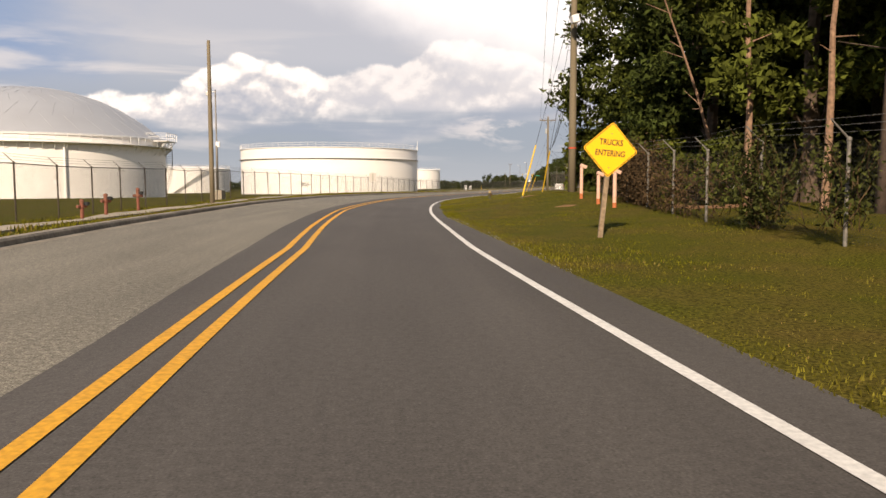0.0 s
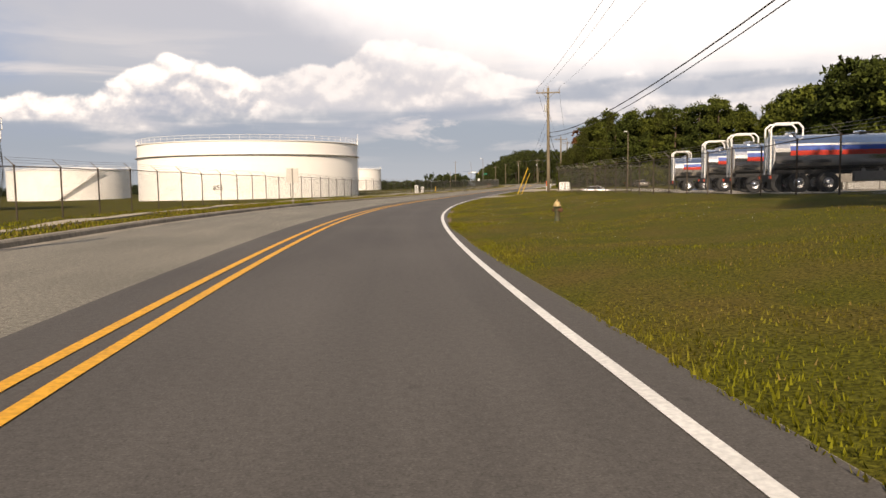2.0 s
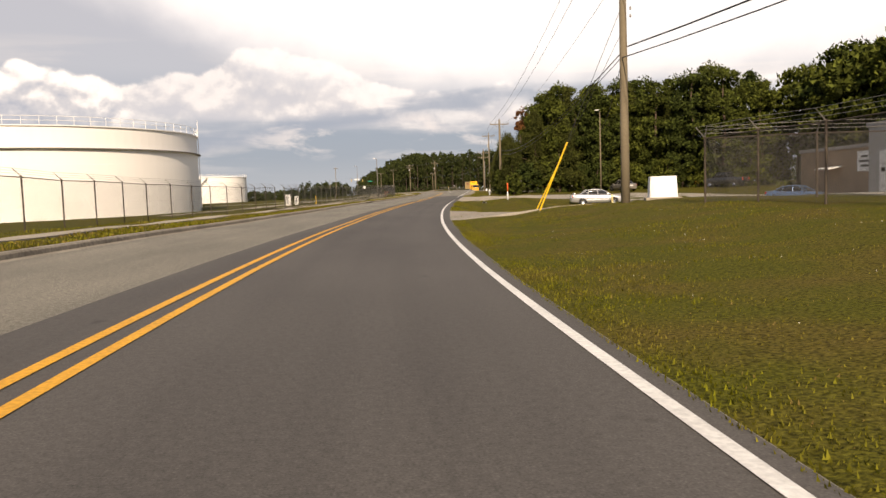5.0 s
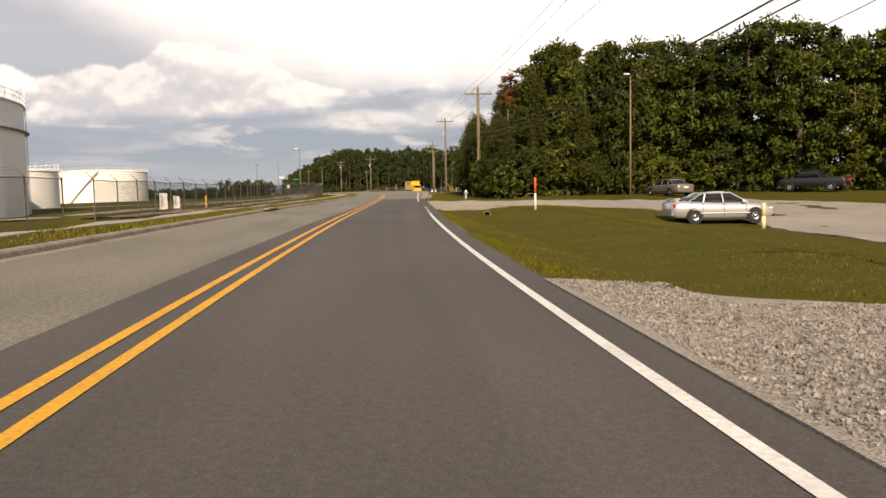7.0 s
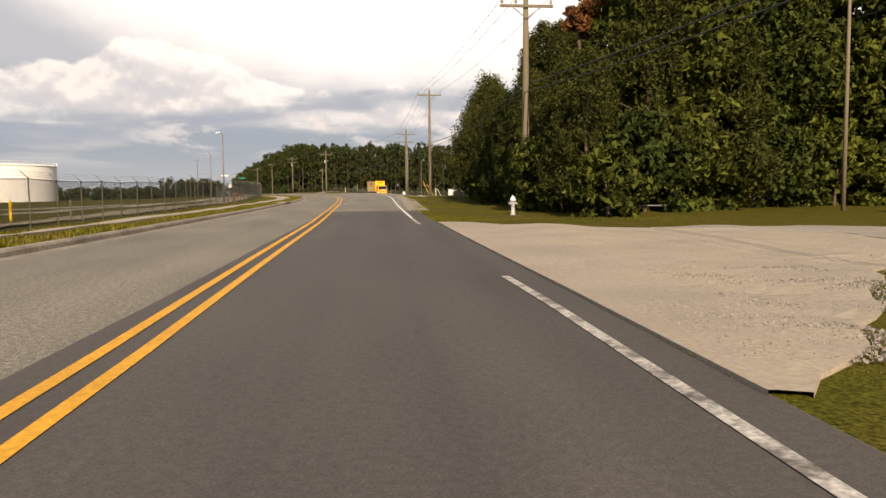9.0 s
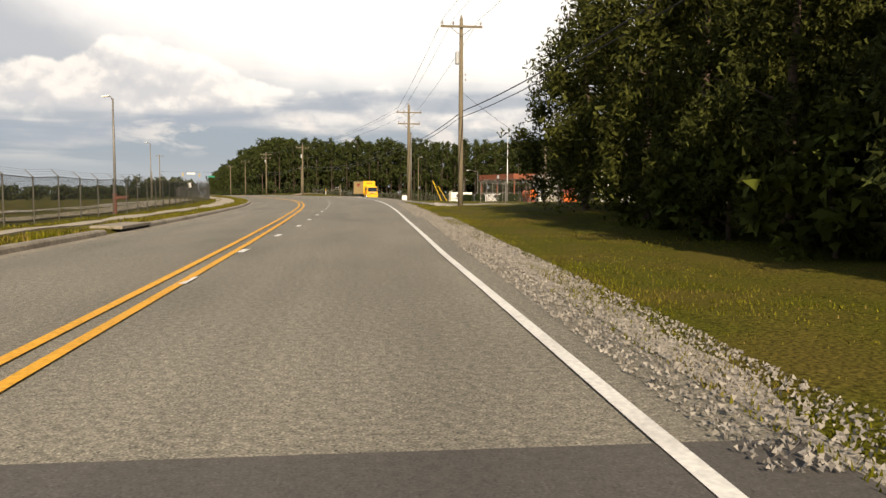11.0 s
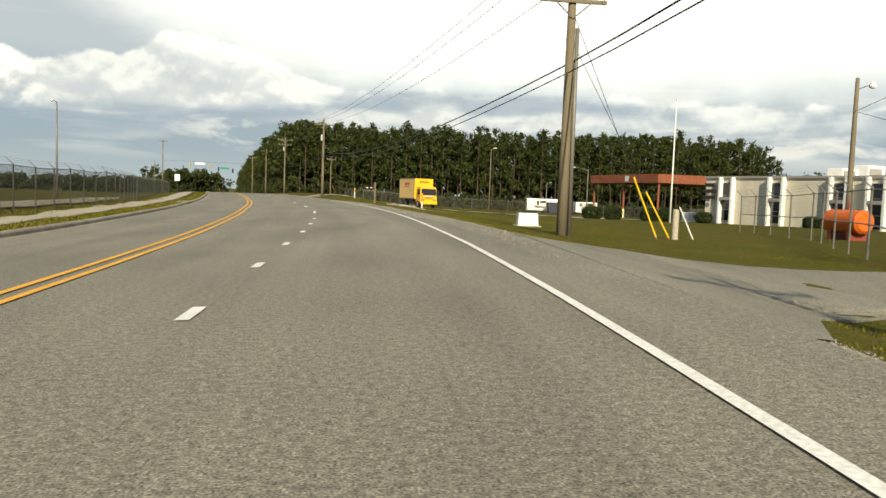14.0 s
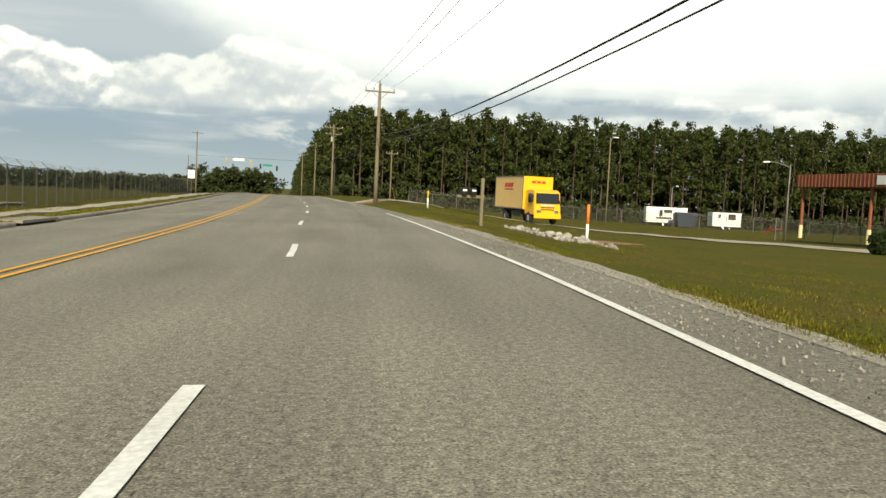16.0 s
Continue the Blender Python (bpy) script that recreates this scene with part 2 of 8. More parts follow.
M_ROAD_OLD = asphalt("old_asphalt", (0.198, 0.179, 0.138), (0.228, 0.206, 0.158), (0.162, 0.147, 0.113), 0.10, 0.62, 0.0)
M_ROAD_NEW = asphalt("dark_asphalt", (0.086, 0.077, 0.067), (0.098, 0.088, 0.077), (0.074, 0.066, 0.058), 0.12, 0.26, 0.0)
M_CONC = mat("concrete", (0.37, 0.315, 0.235), 0.9, grain=0.2, grain_scale=16, stain=0.4, stain_scale=0.5, stain_color=(0.24, 0.21, 0.17), bump=0.25)
M_KERB = mat("kerb_concrete", (0.30, 0.26, 0.20), 0.9, grain=0.3, grain_scale=9, stain=0.6, stain_scale=0.8, stain_color=(0.13, 0.11, 0.08), bump=0.35)
M_GRAVEL = mat("gravel", (0.36, 0.32, 0.26), 0.95, grain=0.55, grain_scale=45, stain=0.35, stain_scale=0.4, stain_color=(0.22, 0.19, 0.15), bump=0.8, bump_scale=55)
M_WHITE_LINE = mat("white_road_paint", (0.74, 0.72, 0.66), 0.7, grain=0.2, grain_scale=22, stain=0.35, stain_scale=1.2, stain_color=(0.45, 0.43, 0.39))
M_WORN_LINE = mat("worn_white_road_paint", (0.52, 0.49, 0.43), 0.8, grain=0.5, grain_scale=26, stain=0.95, stain_scale=5.0, stain_color=(0.13, 0.115, 0.10))
M_YELLOW_LINE = mat("yellow_road_paint", (0.72, 0.36, 0.025), 0.7, grain=0.25, grain_scale=22, stain=0.3, stain_scale=1.2, stain_color=(0.42, 0.22, 0.03))
M_TANK = mat("white_tank_paint", (0.80, 0.77, 0.72), 0.55, stain=0.25, stain_scale=0.12, stain_color=(0.68, 0.64, 0.58), bump=0.06, bump_scale=0.6)
M_DOME = mat("grey_dome_roof", (0.42, 0.43, 0.44), 0.5, metal=0.3, stain=0.4, stain_scale=0.15, stain_color=(0.33, 0.33, 0.34))
# seam shade is put into this dark colour; plain grey trim shares it
M_TRIM_SHADE = mat("dark_trim_and_seam_shade", (0.28, 0.26, 0.24), 0.7)
M_STEEL = mat("galvanised_steel", (0.20, 0.185, 0.16), 0.6, metal=0.45, grain=0.15, grain_scale=8)
M_DARKPOST = mat("rusted_dark_steel", (0.075, 0.058, 0.042), 0.75, metal=0.2, grain=0.3, grain_scale=12)
M_GREYPOST = mat("dull_grey_steel", (0.115, 0.105, 0.088), 0.65, metal=0.35, grain=0.2, grain_scale=10)
M_WHITE_METAL = mat("white_painted_steel", (0.78, 0.76, 0.72), 0.5, stain=0.2, stain_scale=2)
M_POLE = mat("weathered_pole_wood", (0.19, 0.155, 0.10), 0.9, grain=0.3, grain_scale=45, stain=0.3, stain_scale=0.8, stain_color=(0.13, 0.10, 0.06), bump=0.3)
M_WIRE = mat("black_cable", (0.025, 0.025, 0.025), 0.6)
# tyres and black parts; also painted shade in hollows
M_BLACK = mat("black_rubber_and_hollow_shade", (0.02, 0.02, 0.02), 0.7)
M_YELLOW = mat("yellow_plastic_guard", (0.75, 0.47, 0.02), 0.5, stain=0.2, stain_scale=2)
M_SIGN = mat("yellow_sign_sheet", (0.85, 0.46, 0.01), 0.4)
M_INK = mat("black_sign_ink", (0.03, 0.025, 0.02), 0.5)
M_BARK = mat("bark", (0.115, 0.08, 0.055), 0.95, grain=0.4, grain_scale=9, bump=0.8, bump_scale=8)
M_PBARK = mat("pine_bark", (0.11, 0.078, 0.058), 0.95, grain=0.35, grain_scale=5)
M_LEAF = mat("broad_leaves", (0.054, 0.066, 0.012), 0.8, rand=0.75, island=True, trans=0.14, spec=0.08, each=0.36)
M_CEDAR = mat("cedar_sprays", (0.046, 0.052, 0.012), 0.85, rand=0.65, island=True, trans=0.15, spec=0.08, each=0.28)
M_PINE = mat("pine_needles", (0.044, 0.054, 0.015), 0.85, rand=0.6, island=True, trans=0.15, spec=0.08)
M_RUSTLEAF = mat("dying_red_leaves", (0.14, 0.062, 0.022), 0.8, rand=0.6, island=True, trans=0.15, spec=0.08)
M_VINE = mat("vine_leaves", (0.050, 0.056, 0.014), 0.85, rand=0.7, island=True, trans=0.15, spec=0.08)
M_BRAMBLE = mat("dry_brown_brambles", (0.062, 0.040, 0.020), 0.9, rand=0.6, island=True, spec=0.08)
M_FAR = mat("far_foliage", (0.038, 0.047, 0.016), 0.9, rand=0.5, island=True, spec=0.08)
M_RED = mat("red_paint", (0.55, 0.06, 0.02), 0.45)
M_ORANGE = mat("orange_paint", (0.62, 0.125, 0.012), 0.45, stain=0.2, stain_scale=1.0)
M_WALL = mat("cream_panel_wall", (0.62, 0.56, 0.44), 0.8, stain=0.25, stain_scale=0.5, grain=0.08, grain_scale=6)
M_FASCIA = mat("rust_red_fascia", (0.23, 0.075, 0.035), 0.6, grain=0.12, grain_scale=3)
M_GLASS = mat("dark_glass", (0.015, 0.017, 0.02), 0.08, spec=0.6)
M_CHROME = mat("bright_steel", (0.75, 0.75, 0.76), 0.22, metal=1.0)
M_SILVER = mat("silver_car_paint", (0.52, 0.52, 0.52), 0.35, metal=0.55, coat=0.6)
M_STONE = mat("riprap_stone", (0.34, 0.31, 0.27), 0.9, grain=0.45, grain_scale=9, rand=0.3, bump=0.5)


def chain_link(name, half, colour):
    """Wire netting: thin diagonal wires with open air between."""
    m = bpy.data.materials.new(name)
    m.use_nodes = True
    n, l = m.node_tree.nodes, m.node_tree.links
    b = n["Principled BSDF"]
    b.inputs["Base Color"].default_value, b.inputs["Metallic"].default_value, b.inputs["Roughness"].default_value = (*colour, 1), 0.0, 0.85
    uv = n.new("ShaderNodeUVMap")
    sp = n.new("ShaderNodeSeparateXYZ")
    l.new(uv.outputs[0], sp.inputs[0])

    def mth(op, a, c):
        x = n.new("ShaderNodeMath")
        x.operation = op
        for i, v in enumerate((a, c)):
            if isinstance(v, (int, float)):
                x.inputs[i].default_value = v
            elif v is not None:
                l.new(v, x.inputs[i])
        return x.outputs[0]

    def wires(op):
        d = mth("MULTIPLY", mth(op, sp.outputs[0], sp.outputs[1]), 14.0)
        return mth("LESS_THAN", mth("ABSOLUTE", mth("SUBTRACT", mth("FRACT", d, None), 0.5), None), half)

    f = mth("MAXIMUM", wires("ADD"), wires("SUBTRACT"))
    t, mx = n.new("ShaderNodeBsdfTransparent"), n.new("ShaderNodeMixShader")
    l.new(f, mx.inputs[0])
    l.new(t.outputs[0], mx.inputs[1])
    l.new(b.outputs[0], mx.inputs[2])
    l.new(mx.outputs[0], n["Material Output"].inputs[0])
    return m


M_CHAIN = chain_link("chain_link_wire", 0.055, (0.075, 0.068, 0.056))
M_CHAIN_THIN = chain_link("thin_dark_chain_link_wire", 0.03, (0.045, 0.042, 0.035))
M_CHAIN_OLD = chain_link("weathered_chain_link_wire", 0.12, (0.060, 0.057, 0.047))

# ---------------------------------------------------------------- building helpers
def mesh_of(name, verts, faces, material=None, smooth=False):
    me = bpy.data.meshes.new(name)
    me.from_pydata([tuple(v) for v in verts], [], [tuple(f) for f in faces])
    if material:
        me.materials.append(material)
    if smooth:
        me.polygons.foreach_set("use_smooth", [True] * len(me.polygons))
    me.update()
    return me


def quads_mesh(name, verts, material):
    """A mesh of loose faces: verts is (faces, corners, 3)."""
    v = np.asarray(verts, dtype=np.float32)
    k, c = v.shape[:2]
    v = v.reshape(-1, 3)
    me = bpy.data.meshes.new(name)
    me.vertices.add(len(v))
    me.vertices.foreach_set("co", v.ravel())
    me.loops.add(len(v))
    me.loops.foreach_set("vertex_index", np.arange(len(v), dtype=np.int32))
    me.polygons.add(k)
    me.polygons.foreach_set("loop_start", np.arange(0, len(v), c, dtype=np.int32))
    me.update(calc_edges=True)
    me.materials.append(material)
    return me


def part(name, bm, material, parent=None, label="", smooth=False, at=None):
    """Links a bmesh (or a mesh) as one object, under a thing or a part."""
    if isinstance(bm, bmesh.types.BMesh):
        me = bpy.data.meshes.new(name)
        bm.to_mesh(me)
        bm.free()
    else:
        me = bm
    if material and not me.materials:
        me.materials.append(material)
    if smooth:
        me.polygons.foreach_set("use_smooth", [True] * len(me.polygons))
    ob = new(name, me)
    if at is not None:
        ob.matrix_world = at
    if parent:
        ob.parent = parent
    return tagged(ob, label)


def thing(name, label, category, m=None, group="", kind=""):
    ob = new(name)
    if m is not None:
        ob.matrix_world = m
    return tagged(ob, label, category, group, kind)


def box(bm, size, at=(0, 0, 0), rot=(0, 0, 0), bevel=0.0):
    r = bmesh.ops.create_cube(bm, size=1.0)
    vs = r["verts"]
    bmesh.ops.scale(bm, vec=size, verts=vs)
    if bevel:
        es = list({e for v in vs for e in v.link_edges})
        nb = bmesh.ops.bevel(bm, geom=es, offset=bevel, segments=2, affect="EDGES", profile=0.6)
        vs = list({v for f in nb["faces"] for v in f.verts} | {v for v in vs if v.is_valid})
    bmesh.ops.transform(bm, matrix=pose(*at, *rot), verts=vs)
    return vs


def tube(bm, a, b, r0, r1=None, seg=10):
    """A rod from a to b."""
    a, b = Vector(a), Vector(b)
    d = b - a
    r = bmesh.ops.create_cone(bm, cap_ends=True, segments=seg, radius1=r0, radius2=r0 if r1 is None else r1, depth=d.length)
    bmesh.ops.transform(bm, matrix=Matrix.Translation((a + b) / 2) @ d.to_track_quat("Z", "Y").to_matrix().to_4x4(), verts=r["verts"])
    return r["verts"]


def lathe(bm, profile, seg=24, cap=True):
    """Turns a profile of (radius, height) round the z axis."""
    rings = []
    for r, z in profile:
        rings.append([bm.verts.new((r * math.cos(i * math.tau / seg), r * math.sin(i * math.tau / seg), z)) for i in range(seg)])
    for a, b in zip(rings, rings[1:]):
        for i in range(seg):
            bm.faces.new((a[i], a[(i + 1) % seg], b[(i + 1) % seg], b[i]))
    if cap:
        bm.faces.new(rings[-1])
        bm.faces.new(rings[0][::-1])


def BM():
    return bmesh.new()


# ---------------------------------------------------------------- the road's line
S_K = np.arange(-60, 381, 20)
HEAD_K = [11.8, 10.6, 9.4, 8.2, 5.8, 2.6, -0.7, -4.4, -7.7, -10.5, -12.6, -14.0, -14.7, -14.9, -14.5, -13.2, -10.5, -8.2, -6.0, -4.1, -2.2, -0.5, -0.5]
RISE_K = [0.0, 0.0, 0.0, 0.0, 0.15, 0.15, 0.07, -0.04, -0.11, -0.12, -0.04, 0.07, 0.16, 0.28, 0.46, 0.63, 0.77, 0.83, 0.83, 0.83, 0.83, 0.83, 0.83]
BANK_K = [0.0, 0.0, 0.0, 0.0, -0.2, -1.1, -1.8, -1.9, -1.6, -1.1, -0.7, -0.4, -0.1, 0.2, 0.7, 1.3, 1.9, 2.4, 2.4, 2.0, 1.5, 1.1, 0.6]
FS = np.arange(-60, 701, 1.0)
FH = np.radians(np.interp(FS, S_K, HEAD_K))
FZ = np.interp(FS, S_K, RISE_K) - 1.6 * np.clip((FS - 395) / 150, 0, 3) ** 1.3
FB = np.tan(np.radians(np.interp(FS, S_K, BANK_K))) * np.clip((460 - FS) / 80, 0, 1)
MID = (FH[1:] + FH[:-1]) / 2
FX = np.concatenate([[0], np.cumsum(-np.sin(MID))])
FY = np.concatenate([[0], np.cumsum(np.cos(MID))])
FX, FY = FX - FX[60], FY - FY[60]


def lay(s, l):
    """The place on the plan, s metres along the road and l to its right. Far out the lines run parallel."""
    s, l = np.asarray(s, float), np.asarray(l, float)
    sc = np.clip(s, FS[0], FS[-1])
    h = np.interp(sc, FS, FH)
    near = np.clip(l, -110, 110)
    far = l - near
    hf = np.radians(-4.0)
    x = np.interp(sc, FS, FX) + near * np.cos(h) + far * np.cos(hf) - (s - sc) * np.sin(h)
    y = np.interp(sc, FS, FY) + near * np.sin(h) + far * np.sin(hf) + (s - sc) * np.cos(h)
    return x, y


def road_z(s, l):
    return np.interp(s, FS, FZ) + np.interp(s, FS, FB) * np.clip(l, -9, 6)


def knots(*rows):
    a = np.array(rows, float)
    return lambda s: np.interp(s, a[:, 0], a[:, 1])


kerb_l = knots((-60, -7.0), (10, -7.0), (27, -7.3), (43, -7.65), (80, -7.9), (110, -7.7), (137, -6.9), (200, -6.7), (228, -7.0), (250, -7.7), (290, -9.4), (312, -10.0), (345, -10.6), (420, -10.8))
white_l = knots((-60, 2.3), (0, 2.2), (14, 1.76), (32, 1.58), (70, 1.6), (130, 1.86), (167, 2.02), (187, 1.63), (210, 1.55), (224, 1.68), (242, 2.03), (268, 2.7), (290, 2.95), (300, 2.9), (312, 2.7), (340, 2.4), (420, 2.3))
yellow_l = knots((-60, -1.4), (0, -1.5), (14, -1.48), (33, -2.24), (57, -2.31), (84, -2.41), (100, -2.32), (127, -2.0), (137, -1.92), (150, -1.86), (165, -1.83), (187, -2.02), (213, -2.64), (231, -3.12), (243, -3.4), (260, -3.82), (272, -4.1), (300, -5.05), (315, -5.3), (335, -5.75), (350, -5.8), (420, -5.4))
seam_l = knots((-60, -2.0), (6, -2.15), (15, -2.43), (33, -3.13), (70, -3.4), (88, -3.5), (100, -3.38), (130, -2.88), (168, -2.3), (200, -2.4))
edge_l = knots((-60, 2.9), (0, 2.8), (14, 2.62), (20, 2.38), (26, 2.13), (42, 2.1), (51, 1.95), (59, 1.8), (70, 1.9), (78, 1.97), (89, 1.92), (105, 2.12), (130, 2.4), (150, 2.46), (168, 2.52), (200, 2.3), (212, 2.5), (240, 3.3), (262, 4.2), (270, 4.6), (296, 3.9), (320, 3.6), (350, 3.2), (420, 3.0))

# ground heights against the road's own plane, by s (rows) and l (columns)
RIGHT_L = [2.5, 5, 8, 12, 20, 40, 90]
RIGHT_S = [0, 20, 36, 60, 90, 118, 133, 142, 156, 161, 165, 172, 190, 235, 256, 280, 316, 360, 430]
RIGHT_Z = [[0, -.02, 0, .1, .1, .1, 0], [0, .05, .3, .4, .4, .4, .3], [0, .35, .85, .9, .9, .9, .9], [0, .18, .55, .9, 1, 1, 1],
           [0, .22, .6, .85, .85, .8, .8], [0, .2, .65, .8, .7, .5, .4], [0, -.1, -.1, -.45, -.6, -.4, 0], [0, -.5, -.1, -.4, -.98, -.6, -.1],
           [0, -.58, .0, -.5, -.98, -.6, -.2], [0, -.42, .2, -.25, -.7, -.5, -.2], [0, -.12, .1, -.2, -.55, -.4, -.1], [0, 0, -.05, -.15, -.35, -.3, 0],
           [0, .02, .1, .2, .05, .2, .3], [0, 0, .1, .3, .2, .1, 0], [-.03, -.35, -.6, -.45, -.42, -.42, -.5],
           [0, -.28, -.5, -.52, -.52, -.6, -.9], [0, -.1, -.5, -.75, -.95, -1.08, -1.7], [0, .42, .3, -.4, -1.15, -1.7, -2.6], [0, .3, .3, 0, -.6, -1.8, -3]]
LEFT_L = [-90, -40, -20, -14.3, -11, -9, -7]
LEFT_S = [0, 28, 80, 112, 155, 195, 240, 300, 345, 420]
LEFT_Z = [[-.6, -.55, -.5, -.45, -.15, .0, .09], [-.6, -.55, -.48, -.42, -.12, .02, .09], [-.9, -.5, -.2, 0, .1, .2, .14], [-1, -.6, -.2, .08, .14, .18, .14],
          [-1.2, -.9, -.5, -.35, -.05, .12, .12], [-1.4, -1, -.6, -.43, -.1, .12, .12], [-1.2, -.9, -.5, -.33, -.05, .12, .12], [-1, -.7, -.2, 0, .1, .15, .12],
          [-1.6, -1, -.4, -.2, .05, .12, .12], [-2, -1.2, -.5, -.2, 0, .1, .12]]


def table(rows_at, cols_at, values, s, l):
    v = np.array(values)
    i = np.clip(np.searchsorted(rows_at, s, side="right") - 1, 0, len(rows_at) - 2)
    u = np.clip((s - np.take(rows_at, i)) / (np.take(rows_at, i + 1) - np.take(rows_at, i)), 0, 1)
    u = u * u * (3 - 2 * u)
    j = np.clip(np.searchsorted(cols_at, l, side="right") - 1, 0, len(cols_at) - 2)
    w = np.clip((l - np.take(cols_at, j)) / (np.take(cols_at, j + 1) - np.take(cols_at, j)), 0, 1)
    return (v[i, j] * (1 - u) * (1 - w) + v[i + 1, j] * u * (1 - w) + v[i, j + 1] * (1 - u) * w + v[i + 1, j + 1] * u * w)


def rough(x, y):
    return 0.05 * np.sin(x * 0.9 + 1.3 * np.sin(y * 0.31)) * np.sin(y * 0.7 + 1.1 * np.sin(x * 0.43)) + 0.03 * np.sin(x * 2.3 + y * 1.1) * np.sin(y * 1.9)


def ground_z(s, l):
    """The height of the ground beside the road."""
    s, l = np.asarray(s, float), np.asarray(l, float)
    x, y = lay(s, l)
    e = edge_l(s)
    rl = np.where(l < e, np.minimum(l, 2.5), l - (e - 2.5) * np.clip((12 - l) / (12 - e), 0, 1))
    dz = np.where(l > 0, table(RIGHT_S, RIGHT_L, RIGHT_Z, s, rl), table(LEFT_S, LEFT_L, LEFT_Z, s, l))
    away = np.clip(np.where(l > 0, l - edge_l(s) - 0.3, kerb_l(s) - l - 0.5) / 2.0, 0, 1)
    yard = 1.1 * np.clip((l - 35) / 45, 0, 1) * np.exp(-((s - 312) / 22) ** 2)
    return road_z(s, l) + dz + yard + rough(x, y) * away


def spot(s, l, lift=0.0):
    x, y = lay(s, l)
    return Vector((float(x), float(y), float(ground_z(s, l)) + lift))


def find(x, y):
    """s and l of a place on the plan."""
    i = int(np.argmin((FX - x) ** 2 + (FY - y) ** 2))
    dx, dy = x - FX[i], y - FY[i]
    return FS[i] - dx * math.sin(FH[i]) + dy * math.cos(FH[i]), dx * math.cos(FH[i]) + dy * math.sin(FH[i])


def floor_at(x, y):
    return float(ground_z(*find(x, y)))


def on(x, y, turn=0.0, sink=0.03):
    return pose(x, y, floor_at(x, y) - sink, 0, 0, turn)


def strip(name, s_list, left, right, lift, material, cols=2, base="road", skirt=0.0, **tags):
    """A band along the road between two lines."""
    s = np.asarray(s_list, float)
    w = np.linspace(0, 1, cols)
    ll, rr = left(s) if callable(left) else np.full(len(s), left), right(s) if callable(right) else np.full(len(s), right)
    L = ll[:, None] * (1 - w) + rr[:, None] * w
    SS = np.repeat(s[:, None], cols, 1)
    X, Y = lay(SS, L)
    Z = (road_z(SS, L) if base == "road" else ground_z(SS, L)) + lift
    V = np.stack([X, Y, Z], -1)
    if skirt:
        V = np.concatenate([V[:, :1] - [0, 0, skirt], V, V[:, -1:] - [0, 0, skirt]], 1)
    k = V.shape[1]
    F = [(i * k + j, i * k + j + 1, (i + 1) * k + j + 1, (i + 1) * k + j) for i in range(len(s) - 1) for j in range(k - 1)]
    me = mesh_of(name, V.reshape(-1, 3), F, material)
    if skirt:
        L, SS = np.concatenate([L[:, :1], L, L[:, -1:]], 1), np.concatenate([SS[:, :1], SS, SS[:, -1:]], 1)
    plan = np.stack([L.ravel(), SS.ravel()], 1)
    uv = me.uv_layers.new(name="UVMap")
    idx = np.empty(len(me.loops), dtype=np.int32)
    me.loops.foreach_get("vertex_index", idx)
    uv.data.foreach_set("uv", plan[idx].astype(np.float32).ravel())
    return tagged(new(name, me), **tags)


# ---------------------------------------------------------------- ground, road and marks
ROWS_S = np.concatenate([[-2500, -900, -350, -140], np.arange(-60, 420, 2.0), np.arange(420, 700, 10.0), [700, 900, 1400, 2600]])
LEFT_OFF = [2500, 900, 350, 170, 110, 80, 60, 45, 35, 27, 21, 17, 14, 11.5, 9.5, 8, 6.8, 5.6, 4.6, 3.6, 2.6, 1.7, 0.9, 0.3]
RIGHT_OFF = [0.0, 0.4, 0.9, 1.5, 2.2, 3, 4, 5, 6, 7.2, 8.5, 10, 12, 14, 17, 21, 26, 33, 42, 55, 72, 95, 170, 350, 900, 2500]


def ground_sheet():
    k, e = kerb_l(ROWS_S), edge_l(ROWS_S)
    cols = [k - o for o in LEFT_OFF] + [k + 0.25, (k + e) / 2, e - 0.3] + [e + o for o in RIGHT_OFF]
    L = np.stack(cols, 1)
    SS = np.repeat(ROWS_S[:, None], L.shape[1], 1)
    X, Y = lay(SS, L)
    Z = ground_z(SS, L)
    a = len(LEFT_OFF)
    Z[:, a:a + 3] = road_z(SS, L)[:, a:a + 3] - 0.15
    far = np.clip((np.abs(L) - 200) / 800, 0, 1)
    Z = Z * (1 - far) - 3.0 * far
    n = L.shape[1]
    F = [(i * n + j, i * n + j + 1, (i + 1) * n + j + 1, (i + 1) * n + j) for i in range(len(ROWS_S) - 1) for j in range(n - 1)]
    return mesh_of("ground", np.stack([X, Y, Z], -1).reshape(-1, 3), F, M_GRASS, True)


tagged(new("ground", ground_sheet()), "rough mown grass verge and fields beside the road", "grass", kind="structure")
ALL_S = np.arange(-60, 691, 1.5)
strip("road", ALL_S, kerb_l, edge_l, 0.0, M_ROAD_OLD, 9, skirt=0.3, label="worn light grey asphalt road curving away", category="road", kind="structure")
DARK_S = np.arange(-60, 200.1, 1.5)
strip("road_overlay", DARK_S, seam_l, lambda s: edge_l(s) - 0.02, 0.008, M_ROAD_NEW, 7, label="newer dark asphalt layer on the driving lane", category="road", kind="structure")
LINE_S = np.arange(-30, 560, 1.0)
for side in (-0.16, 0.16):
    strip("centre_line", LINE_S, lambda s, o=side: yellow_l(s) + o - 0.06, lambda s, o=side: yellow_l(s) + o + 0.06, 0.016, M_YELLOW_LINE,
          label="solid yellow painted centre line, one of a pair", category="road marking", kind="structure")
